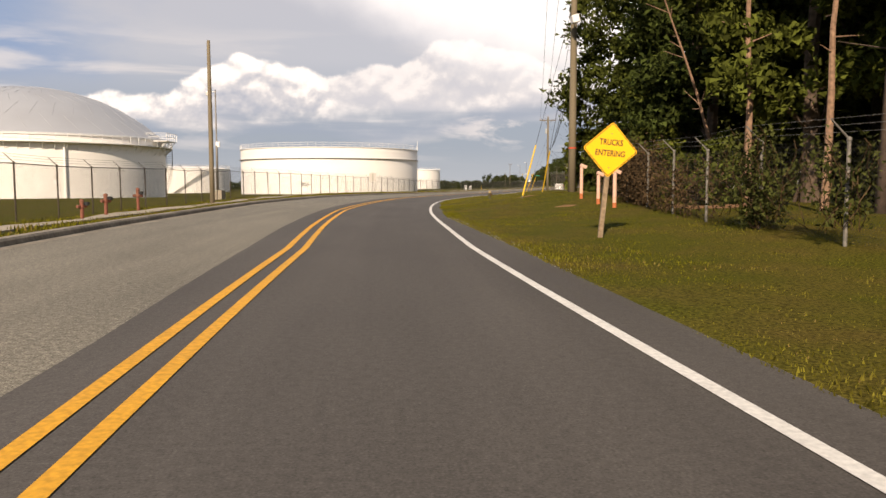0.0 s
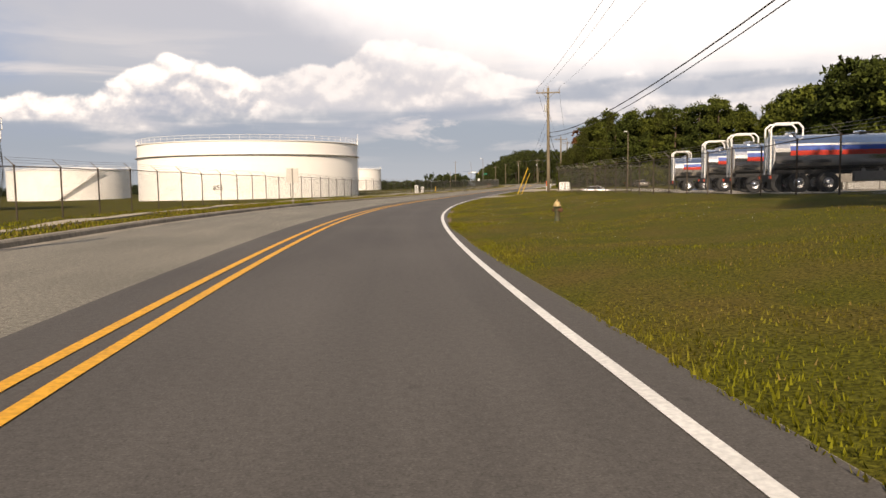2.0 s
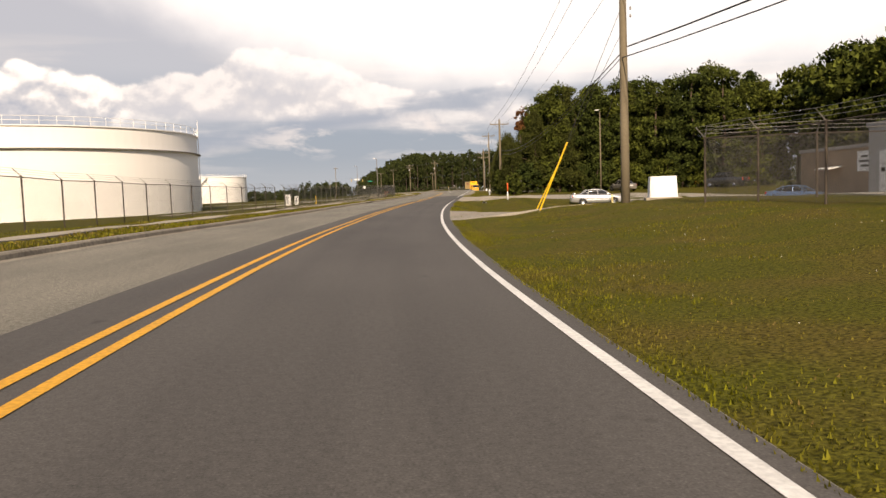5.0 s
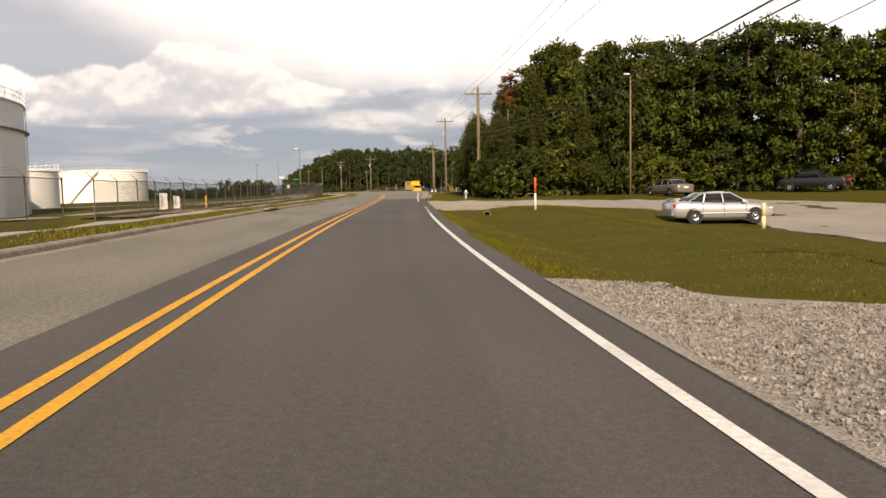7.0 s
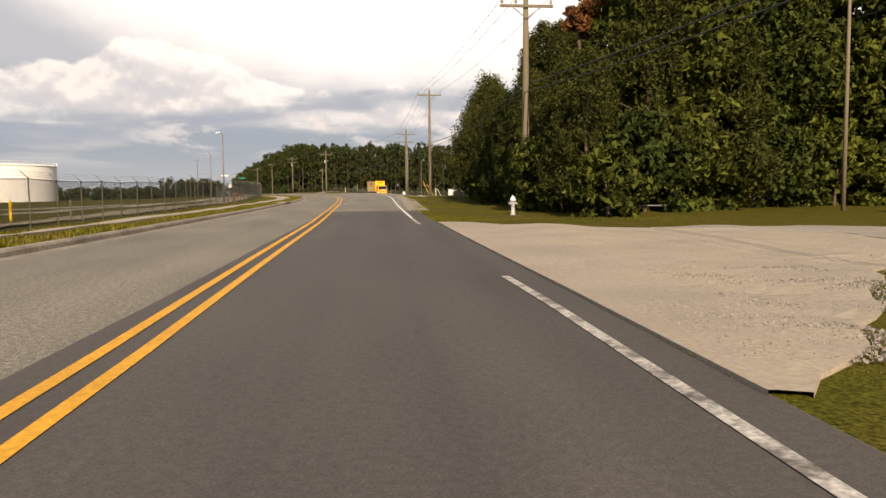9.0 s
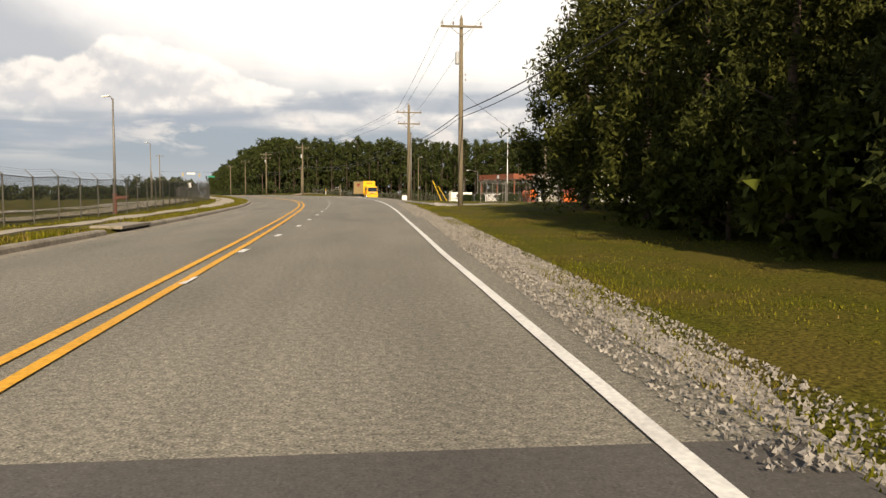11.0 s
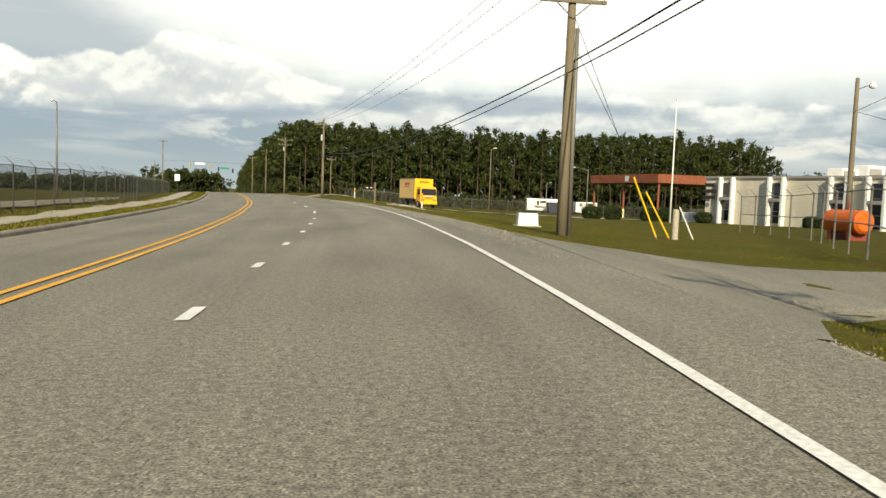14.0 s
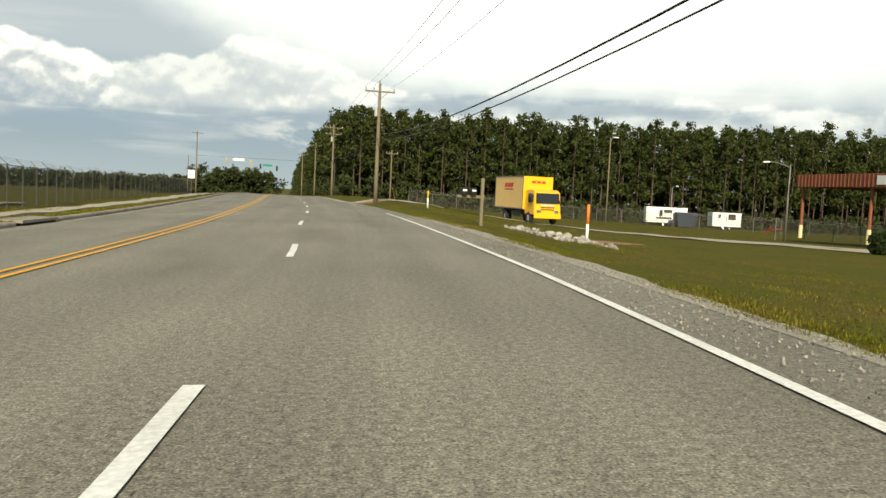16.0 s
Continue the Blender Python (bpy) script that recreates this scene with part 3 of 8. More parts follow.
for a, b, paint in ((-30, 158, M_WHITE_LINE), (158, 169.6, M_WORN_LINE), (185, 190, M_WORN_LINE), (190, 330, M_WHITE_LINE), (352, 430, M_WHITE_LINE)):
    strip("edge_line", np.linspace(a, b, round(b - a) + 1), lambda s: white_l(s) - 0.06, lambda s: white_l(s) + 0.06, 0.016, paint,
          label="solid white painted edge line, slightly worn", category="road marking", kind="structure")
dash_l = knots((200, -2.3), (211, -2.3), (220, -2.0), (239, -1.8), (249, -1.67), (268, -1.34), (273.5, -1.16), (278.5, -1.05), (284, -0.96), (293, -0.91), (304.5, -1.19), (317, -1.7), (345, -1.75), (420, -1.6))

dashes = [(s, 0.8) for s in np.arange(206.45, 285, 4.78)] + [(s, 3.4) for s in np.arange(291.8, 420, 12.9)]

for s, k in dashes:
    strip("lane_dash", np.linspace(s - k / 2, s + k / 2, 3), lambda q: dash_l(q) - 0.07, lambda q: dash_l(q) + 0.07, 0.016, M_WHITE_LINE,
          label="white painted dash of the lane line", category="road marking", kind="structure", group="lane dashes")

# ---------------------------------------------------------------- kerb, walk, drives
def kerb_run(a, b):
    """A concrete kerb with a gutter lip, swept along the road."""
    s = np.arange(a, b + 0.1, 1.5)
    prof = [(0.12, -0.05), (0.10, 0.10), (0.06, 0.145), (-0.14, 0.15), (-0.16, -0.05)]
    V, F, k = [], [], len(prof)
    for q in s:
        c = float(kerb_l(q))
        for o, z in prof:
            x, y = lay(q, c + o)
            V.append((float(x), float(y), float(road_z(q, c)) + z))
    for i in range(len(s) - 1):
        F += [(i * k + j, i * k + j + 1, (i + 1) * k + j + 1, (i + 1) * k + j) for j in range(k - 1)]
    return mesh_of("kerb", V, F, M_KERB)


for a, b in ((-60, 164.7), (167.7, 218.5), (221.5, 266.5), (269.5, 313.5), (316.5, 560)):
    tagged(new("kerb", kerb_run(a, b)), "stained concrete kerb overgrown with grass", "kerb", kind="structure")
strip("gutter", np.arange(-60, 560, 1.5), lambda s: kerb_l(s) + 0.1, lambda s: kerb_l(s) + 0.42, 0.004, M_KERB, label="dirty concrete gutter along the kerb", category="gutter", kind="structure")
walk_l = knots((-60, -9.3), (0, -9.2), (30, -9.3), (60, -9.9), (100, -10.2), (140, -9.4), (200, -9.1), (250, -9.9), (290, -11.9), (345, -14.0), (420, -14.4))
strip("pavement", np.arange(-60, 560, 1.5), lambda s: walk_l(s) - np.interp(s, [200, 290], [0.75, 1.05]), lambda s: walk_l(s) + np.interp(s, [200, 290], [0.75, 1.0]), 0.05, M_CONC, 3, "ground", 0.1, label="narrow concrete pavement in the grass verge", category="pavement", kind="structure")


def patch(name, s0, s1, left, right, material, lift=0.03, step=1.0, cols=9, **tags):
    return strip(name, np.arange(s0, s1 + 0.01, step), left, right, lift, material, cols, "ground", 0.06, **tags)


# drives and yards on the right
patch("driveway", 120.4, 132.8, lambda s: edge_l(s) - 0.1, lambda s: np.interp(s, [120.4, 121.0, 121.6, 122.0, 123.0, 126, 129.8, 130.3, 131.0, 132.2, 132.8], [2.4, 3.4, 4.6, 8.0, 12.0, 14.0, 13.0, 6.0, 4.2, 3.5, 2.6]) + 0.15 * np.sin(s * 9.1), M_GRAVEL, step=0.3, label="pale gravel driveway meeting the road", category="driveway", kind="structure")
patch("parking_lot", 124, 181, lambda s: np.interp(s, [124, 140, 148, 157, 165, 168, 170, 171.3, 172.3, 173, 178.5, 181], [13, 15.4, 16.2, 17.2, 15, 13.8, 12.8, 11.3, 10.0, 12.3, 12.8, 8.4]) + 0.18 * np.sin(s * 2.3) * np.sin(s * 0.9), lambda s: np.interp(s, [124, 150, 181], [46, 40, 26]), M_GRAVEL, 0.05, 0.5, cols=24,
      label="open gravel parking lot beside the woods", category="parking lot", kind="structure")
patch("driveway", 163.3, 186.0, lambda s: edge_l(s) - 0.05, lambda s: np.interp(s, [163.3, 165, 166.4, 168.5, 170, 171.3, 172.3, 173, 178.5, 179.8, 183, 186], [2.8, 4.2, 5.3, 6.8, 7.8, 9.0, 10.4, 12.6, 13.0, 8.6, 5.8, 2.7]) + 0.12 * np.sin(s * 3.1), M_CONC, 0.045, 0.5, cols=12, label="wide worn concrete driveway apron", category="driveway", kind="structure")
patch("driveway", 257.4, 271.5, lambda s: edge_l(s) - 0.05, lambda s: np.interp(s, [257.4, 259.5, 261.0, 261.7, 262.2, 267.3, 267.9, 268.6, 269.8, 271.5], [4.2, 5.4, 7.6, 11.0, 15.5, 15.5, 12.0, 8.0, 6.0, 4.7]), M_ROAD_OLD, 0.03, 0.35, cols=10, label="asphalt driveway crossing the ditch to the compound", category="driveway", kind="structure")
patch("shoulder", 197, 322, lambda s: edge_l(s) - 0.02, lambda s: edge_l(s) + np.interp(s, [197, 205, 212, 219, 228, 240, 250, 256, 292, 300, 318, 322], [0.05, 0.5, 0.55, 0.35, 0.22, 0.15, 0.1, 0.1, 0.25, 0.5, 0.5, 0.02]) + 0.12 * np.sin(s * 1.9) * np.sin(s * 0.77 + 1), M_GRAVEL, 0.010, 0.5, cols=3, label="loose gravel shoulder along the asphalt edge", category="shoulder", kind="structure")


M_DIRTROAD = mat("pale_track_gravel", (0.30, 0.25, 0.17), 0.95, grain=0.4, grain_scale=20, stain=0.6, stain_scale=0.4, stain_color=(0.17, 0.15, 0.06), bump=0.5, bump_scale=30)
M_DIRT = mat("straw_and_dirt", (0.25, 0.165, 0.095), 0.95, grain=0.6, grain_scale=30, stain=0.5, stain_scale=2.0, stain_color=(0.12, 0.085, 0.045), bump=0.7, bump_scale=40)
for a, b, w, f in ((62, 84, 0.2, 0.9), (140, 160, 0.10, 1.1), (206, 250, 0.55, 0.7)):
    patch("dirt_edge", a, b, lambda s: edge_l(s) - 0.03, lambda s, w=w, f=f, a=a, b=b: edge_l(s) - 0.02 + w * np.clip(np.minimum(s - a, b - s) / 5, 0, 1) * (0.6 + 0.3 * np.sin(s * f * 2) * np.sin(s * f * 0.9 + 1) + 0.25 * np.sin(s * f * 7.3) * np.sin(s * f * 3.1)), M_DIRT, 0.008, 0.4, 3,
          label="bare dirt and dry straw along the asphalt edge", category="dirt", kind="structure")


def lane(name, pts, width, material, lift=0.035, **tags):
    """A narrow drive through open grass, along points of the plan."""
    P = [Vector((*p, 0)) for p in pts]
    V, F = [], []
    for i, p in enumerate(P):
        d = (P[min(i + 1, len(P) - 1)] - P[max(i - 1, 0)]).normalized()
        n = Vector((d.y, -d.x, 0))
        for w in (-0.5, -0.25, 0, 0.25, 0.5):
            q = p + n * w * width
            V.append((q.x, q.y, floor_at(q.x, q.y) + lift))
    for i in range(len(P) - 1):
        F += [(i * 5 + j, i * 5 + j + 1, i * 5 + j + 6, i * 5 + j + 5) for j in range(4)]
    return tagged(new(name, mesh_of(name, V, F, material)), **tags)


def bent(pts, n=8):
    """Points along a smooth line through a few plan points."""
    out = []
    P = [np.array(p, float) for p in pts]
    for i in range(len(P) - 1):
        a, b, c, d = P[max(i - 1, 0)], P[i], P[i + 1], P[min(i + 2, len(P) - 1)]
        for k in range(n):
            t = k / n
            out.append(0.5 * (2 * b + (c - a) * t + (2 * a - 5 * b + 4 * c - d) * t * t + (3 * b - 3 * c + d - a) * t ** 3))
    return out + [P[-1]]


lane("driveway", bent([(46.5, 357), (52, 350), (60, 341), (68, 331), (76, 322), (88, 312)]), 6.0, M_CONC, 0.05, label="pale concrete drive across the mown grass", category="driveway", kind="structure")

# ---------------------------------------------------------------- storage tanks
def ring(bm, r, z, tube_r, seg=96, minor=5):
    """A round bar bent into a ring."""
    rows = []
    for i in range(seg):
        a = i * math.tau / seg
        rows.append([bm.verts.new(((r + tube_r * math.cos(b)) * math.cos(a), (r + tube_r * math.cos(b)) * math.sin(a), z + tube_r * math.sin(b))) for b in [k * math.tau / minor for k in range(minor)]])
    for i in range(seg):
        p, q = rows[i], rows[(i + 1) % seg]
        for k in range(minor):
            bm.faces.new((p[k], q[k], q[(k + 1) % minor], p[(k + 1) % minor]))


def tank(x, y, z, r, h, label, roof=0.0, girder=None, rail=True, stair=None, roof_mat=None, plate=2.4):
    t = thing("storage_tank", label, "storage tank", pose(x, y, z))
    bm = BM()
    # shell courses overlap slightly, each a little inside the one below
    prof, k = [], max(3, round(h / plate))
    for i in range(k):
        rr = r - 0.012 * i
        prof += [(rr, h * i / k), (rr, h * (i + 1) / k - 0.03)]
    lathe(bm, prof + [(r - 0.012 * k, h)], 120, True)
    part("shell", bm, M_TANK, t, smooth=False)
    bm = BM()
    lathe(bm, [(r + 0.14, h - 0.12), (r + 0.14, h + 0.02), (r - 0.1, h + 0.02)], 120, False)
    part("top_angle", bm, M_WHITE_METAL, t)
    if roof:
        bm = BM()
        R = (r * r + roof * roof) / (2 * roof)
        n = 10
        lathe(bm, [(r * (1 - i / n) * 0.995 + 0.001, h + math.sqrt(max(R * R - (r * (1 - i / n)) ** 2, 0)) - (R - roof)) for i in range(n + 1)], 120, False)
        part("roof", bm, roof_mat or M_DOME, t, "grey domed metal roof", smooth=True)
        bm = BM()
        for i in range(36):
            a = i * math.tau / 36
            for j in range(6):
                r0, r1 = r * (1 - j / 6), r * (1 - (j + 1) / 6)
                z0, z1 = (h + math.sqrt(max(R * R - q * q, 0)) - (R - roof) + 0.03 for q in (r0, r1))
                a1 = a + (0.09 if j % 2 else -0.09)
                tube(bm, (r0 * math.cos(a), r0 * math.sin(a), z0), (r1 * math.cos(a1), r1 * math.sin(a1), z1), 0.018, seg=4)
        part("roof_ribs", bm, roof_mat or M_DOME, t)
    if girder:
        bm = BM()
        # the dark colour draws the girder's shadow line on the white shell
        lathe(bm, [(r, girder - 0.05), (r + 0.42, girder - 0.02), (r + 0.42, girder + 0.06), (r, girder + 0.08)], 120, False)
        part("wind_girder", bm, M_TRIM_SHADE, t, "narrow projecting wind girder round the shell, darkened for its shade")
    if rail:
        bm = BM()
        for zz in (0.55, 1.05):
            ring(bm, r + 0.05, h + zz, 0.03)
        part("guard_rail", bm, M_WHITE_METAL, t)
        n = max(24, round(r * math.tau / 1.9))
        post = BM()
        tube(post, (0, 0, -0.1), (0, 0, 1.07), 0.035, seg=6)
        me = bpy.data.meshes.new("rail_post")
        post.to_mesh(me)
        post.free()
        me.materials.append(M_WHITE_METAL)
        for i in range(n):
            a = i * math.tau / n
            ob = new("rail_post", me)
            ob.parent = t
            ob.location = ((r + 0.05) * math.cos(a), (r + 0.05) * math.sin(a), h)
    if stair:
        a0, a1 = (radians(a) for a in stair)
        bm = BM()
        n = round(abs(a1 - a0) * r / 0.55)
        for i in range(n):
            u = i / n
            a = a0 + (a1 - a0) * u
            vs = box(bm, (0.9, 0.55, 0.07), (0, 0, 0))
            bmesh.ops.transform(bm, matrix=pose((r + 0.55) * math.cos(a), (r + 0.55) * math.sin(a), h * u, 0, 0, math.degrees(a)), verts=vs)
        part("stair_treads", bm, M_STEEL, t, "steel stair winding up the shell")
        bm = BM()
        for rr, lift in ((r + 0.12, 0), (r + 1.0, 0), (r + 1.0, 1.0), (r + 1.0, 0.5)):
            for i in range(n):
                a, b = a0 + (a1 - a0) * i / n, a0 + (a1 - a0) * (i + 1) / n
                tube(bm, (rr * math.cos(a), rr * math.sin(a), h * i / n + lift), (rr * math.cos(b), rr * math.sin(b), h * (i + 1) / n + lift), 0.05 if lift else 0.09, seg=4)
        part("stair_rail", bm, M_WHITE_METAL, t)
    return t


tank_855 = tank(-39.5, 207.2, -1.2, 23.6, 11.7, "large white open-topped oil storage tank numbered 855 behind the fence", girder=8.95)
tank(-94.0, 241.1, -1.5, 14.9, 7.9, "low white oil storage tank with a diagonal stair", roof=1.0, roof_mat=M_TANK, stair=(-80, -40))
tank(-32.2, 387.6, -2.6, 14.2, 11.2, "white oil storage tank with a winding stair in the far field", roof=0.8, roof_mat=M_TANK, stair=(-125, -85))
tank(-27.0, 249.0, -3.0, 7.0, 8.0, "small pale oil storage tank behind the large one", roof=0.5, roof_mat=M_TANK)

# ---------------------------------------------------------------- trees
def rand_turns(rng, n):
    """n random turns, as pairs of perpendicular unit vectors."""
    a = rng.normal(size=(n, 3))
    a /= np.linalg.norm(a, axis=1, keepdims=True)
    b = np.cross(a, rng.normal(size=(n, 3)))
    b /= np.linalg.norm(b, axis=1, keepdims=True)
    return a, b


def sprays(rng, centres, size, slim=0.6, droop=0.0):
    """Small pointed leaf faces at the given places."""
    n = len(centres)
    a, b = rand_turns(rng, n)
    if droop:
        a = a * (1 - droop) + np.array([0, 0, -droop]) + 0
        a /= np.linalg.norm(a, axis=1, keepdims=True)
        b = np.cross(a, rng.normal(size=(n, 3)))
        b /= np.linalg.norm(b, axis=1, keepdims=True)
    k = size * rng.uniform(0.55, 1.35, (n, 1))
    c = np.asarray(centres)
    return np.stack([c - a * k * 0.8 - b * k * slim, c - a * k * 0.8 + b * k * slim, c + a * k * 1.1], 1)


def clumps(rng, blobs, per):
    """Points thick towards the skins of a set of (centre, radii) clumps."""
    out = []
    for c, r in blobs:
        d = rng.normal(size=(per, 3))
        d /= np.linalg.norm(d, axis=1, keepdims=True)
        out.append(np.array(c) + d * np.array(r) * np.clip(np.abs(rng.normal(0.68, 0.32, (per, 1))), 0, 1.12))
    return np.concatenate(out)


def trunk_mesh(rng, h, r, bend=0.3, limbs=7, start=0.3, reach=2.5, material=None):
    bm = BM()
    pts = [Vector((bend * math.sin(i * 0.9 + 1) * i / 6, bend * math.cos(i * 1.3) * i / 6, h * i / 6)) for i in range(7)]
    for i in range(6):
        tube(bm, pts[i], pts[i + 1], r * (1 - i / 7), r * (1 - (i + 1) / 7), 8)
    ends = []
    for k in range(limbs):
        u = start + (0.92 - start) * (k + 0.5) / limbs
        i = min(int(u * 6), 5)
        p = pts[i].lerp(pts[i + 1], u * 6 - i)
        a = k * 2.4 + rng.uniform(-0.4, 0.4)
        L = reach * (1.15 - 0.6 * u) * rng.uniform(0.7, 1.2)
        m = p + Vector((math.cos(a) * L * 0.5, math.sin(a) * L * 0.5, L * 0.28))
        e = p + Vector((math.cos(a) * L, math.sin(a) * L, L * 0.45))
        tube(bm, p, m, r * 0.38 * (1.1 - u), r * 0.22 * (1.1 - u), 5)
        tube(bm, m, e, r * 0.22 * (1.1 - u), 0.015, 5)
        ends += [m, e]
    me = bpy.data.meshes.new("trunk")
    bm.to_mesh(me)
    bm.free()
    me.materials.append(material or M_BARK)
    return me, ends, pts


def broad_tree(seed, h, spread, leaves=4200, low=0.18, size=0.36, material=None, lumps=36):
    """A round-headed leafy tree: trunk, limbs, and a crown of many leaf sprays."""
    rng = np.random.default_rng(seed)
    tm, ends, pts = trunk_mesh(rng, h * 0.9, 0.02 * h, 0.35, 9, low + 0.08, spread * 0.8)
    blobs = [(tuple(e), (spread * 0.27, spread * 0.27, spread * 0.2)) for e in ends]
    for k in range(lumps):
        u = low + (0.97 - low) * rng.random()
        a = rng.random() * math.tau
        w = spread * (math.sin(math.pi * min(0.97, 0.18 + 0.78 * (u - low) / (1 - low))) ** 0.7) * rng.uniform(0.55, 0.95)
        q = rng.uniform(0.13, 0.30) * spread
        blobs.append(((math.cos(a) * w, math.sin(a) * w, h * u), (q, q, q * 0.7)))
    blobs.append(((0, 0, h * 0.93), (spread * 0.3, spread * 0.3, h * 0.07)))
    c = clumps(rng, blobs, leaves // len(blobs))
    cm = quads_mesh("crown", sprays(rng, c, size), material or M_LEAF)
    return tm, cm


def cedar_tree(seed, h, spread, n=27000, size=0.125, taper=0.55):
    """A dense dark evergreen with an uneven tapered outline."""
    rng = np.random.default_rng(seed)
    tm, _, _ = trunk_mesh(rng, h * 0.95, 0.018 * h, 0.1, 8, 0.12, spread * 0.6)
    blobs = []
    for k in range(150):
        u = rng.random() ** 1.15
        a = rng.random() * math.tau
        w = spread * (1 - u) ** taper * min(1, 0.6 + u * 4) * rng.uniform(0.5, 1.0)
        q = spread * rng.uniform(0.10, 0.22)
        blobs.append(((math.cos(a) * w, math.sin(a) * w, h * (0.10 + 0.86 * u)), (q, q, q * 1.3)))
    c = clumps(rng, blobs, n // len(blobs))
    return tm, quads_mesh("crown", sprays(rng, c, size, 0.34), M_CEDAR)


def stand(kind, meshes, label, category, m, group=""):
    t = thing(kind, label, category, m, group)
    part("trunk", meshes[0], None, t)
    part("crown", meshes[1], None, t)
    return t


BROAD = [broad_tree(11, 13.5, 3.9, 5400, size=0.31, lumps=48), broad_tree(12, 15.0, 4.3, 5800, size=0.31, lumps=52), broad_tree(13, 12.0, 3.4, 5000, size=0.30, lumps=44), broad_tree(14, 14.0, 4.6, 5800, 0.1, 0.31, lumps=54)]
CEDAR = [cedar_tree(21, 12.5, 3.5, 20000, 0.14), cedar_tree(22, 10.5, 3.2, 19000, 0.14), cedar_tree(23, 10.4, 4.1, 22000, 0.13)]
BUSH = [broad_tree(31, 4.2, 1.9, 3000, 0.02, 0.16), broad_tree(32, 3.2, 1.7, 2700, 0.02, 0.16)]
NEAR = [broad_tree(41, 13.0, 3.6, 15500, 0.05, 0.18, lumps=70), broad_tree(42, 15.0, 4.0, 16500, 0.06, 0.18, lumps=76)]
CLOSE = [broad_tree(45, 13.0, 3.5, 23000, 0.05, 0.122, lumps=56), broad_tree(46, 14.5, 3.8, 24000, 0.06, 0.122, lumps=56)]
HIGH = [broad_tree(47, 15.0, 3.4, 15000, 0.34, 0.15, lumps=40), broad_tree(48, 16.5, 3.6, 15000, 0.40, 0.15, lumps=40)]
PINEY = [cedar_tree(23, 16.0, 3.6, 19000, 0.18, 0.9), cedar_tree(24, 14.5, 3.3, 18000, 0.18, 0.9)]
AUTUMN = [broad_tree(49, 12.5, 1.25, 3600, 0.72, 0.13, M_RUSTLEAF, 14)]
first = {}


def plant(pool, i, x, y, turn, scale, label, category="tree", group="", kind="tree"):
    key = (id(pool), i, label)
    m = pose(x, y, floor_at(x, y) - 0.1, 0, 0, turn) @ Matrix.Diagonal((scale, scale, scale, 1))
    if key not in first:
        first[key] = stand(kind, pool[i], label, category, m, group)
        return first[key]
    o = first[key]
    keep = o.scale.copy()
    o.scale = (1, 1, 1)
    c = copy_thing(o, m)
    o.scale = keep
    return c


def grove(pool, spots, label, seed, group, lo=0.85, hi=1.15, kind="tree", category="tree"):
    rng = random.Random(seed)
    for x, y in spots:
        plant(pool, rng.randrange(len(pool)), x, y, rng.uniform(0, 360), rng.uniform(lo, hi), label, category, group, kind)


def scatter(region, step, seed, jitter=0.4):
    """Places in an area given by s and by two lines of l."""
    rng = random.Random(seed)
    out = []
    s0, s1, lf, rf = region
    s = s0
    while s < s1:
        l = lf(s) if callable(lf) else lf
        e = rf(s) if callable(rf) else rf
        while l < e:
            x, y = lay(s + rng.uniform(-jitter, jitter) * step, l + rng.uniform(0, jitter) * step)
            out.append((float(x), float(y)))
            l += step
        s += step
    return out


# woods behind the first fence: leafy to the ground near the pole, tall bare stems before it
grove(CLOSE, scatter((27, 46, 13.0, 17), 4.4, 1), "tall dark leafy tree at the edge of the woods", 1, "first woods", 1.0, 1.3)
grove(NEAR, scatter((29, 48, 17.5, 21), 5.0, 61), "tall dark leafy tree inside the woods", 61, "first woods", 1.0, 1.25)
grove(HIGH, scatter((3, 27, 14.0, 24), 5.0, 62), "tall tree with a high dark crown over a bare stem", 62, "first woods", 0.95, 1.2)
grove(BROAD, scatter((-12, 52, 24, 42), 8.0, 2), "tall leafy tree deeper in the woods", 2, "first woods", 1.1, 1.4)
grove(BUSH, scatter((26, 45, 10.4, 12.4), 2.6, 3), "tangled green shrub along the fence", 3, "first woods shrubs", 0.5, 0.9, "shrub", "shrub")
grove(BUSH, scatter((2, 27, 19.0, 24), 6.2, 63), "low green shrub in the shade of the woods", 63, "first woods shrubs", 0.3, 0.55, "shrub", "shrub")
# unseen trees behind the start, added to cast shade on the woods ahead
grove(BROAD, scatter((-36, 2, 12.0, 23), 5.0, 66), "tall leafy tree added out of view to shade the woods", 66, "first woods", 1.15, 1.4)
def front(l):
    return float(np.interp(l, [8, 12, 18, 22, 29, 36, 46], [190, 193, 199, 201, 203, 198, 189]))


edge_rng = random.Random(14)
edge_spots = [tuple(float(v) for v in lay(front(l) + row * 5 + edge_rng.uniform(-0.8, 1.4), l + edge_rng.uniform(-1, 1))) for row in range(2) for l in np.arange(13.5, 46, 4.2)]
edge_near = [p for p in edge_spots if find(*p)[1] < 21]
grove(NEAR, edge_near, "dense leafy tree beside the driveway", 14, "second woods", 0.95, 1.12)
grove(NEAR, [p for p in edge_spots if p not in edge_near], "tall dense leafy tree beside the gravel lot", 15, "second woods", 1.06, 1.24)
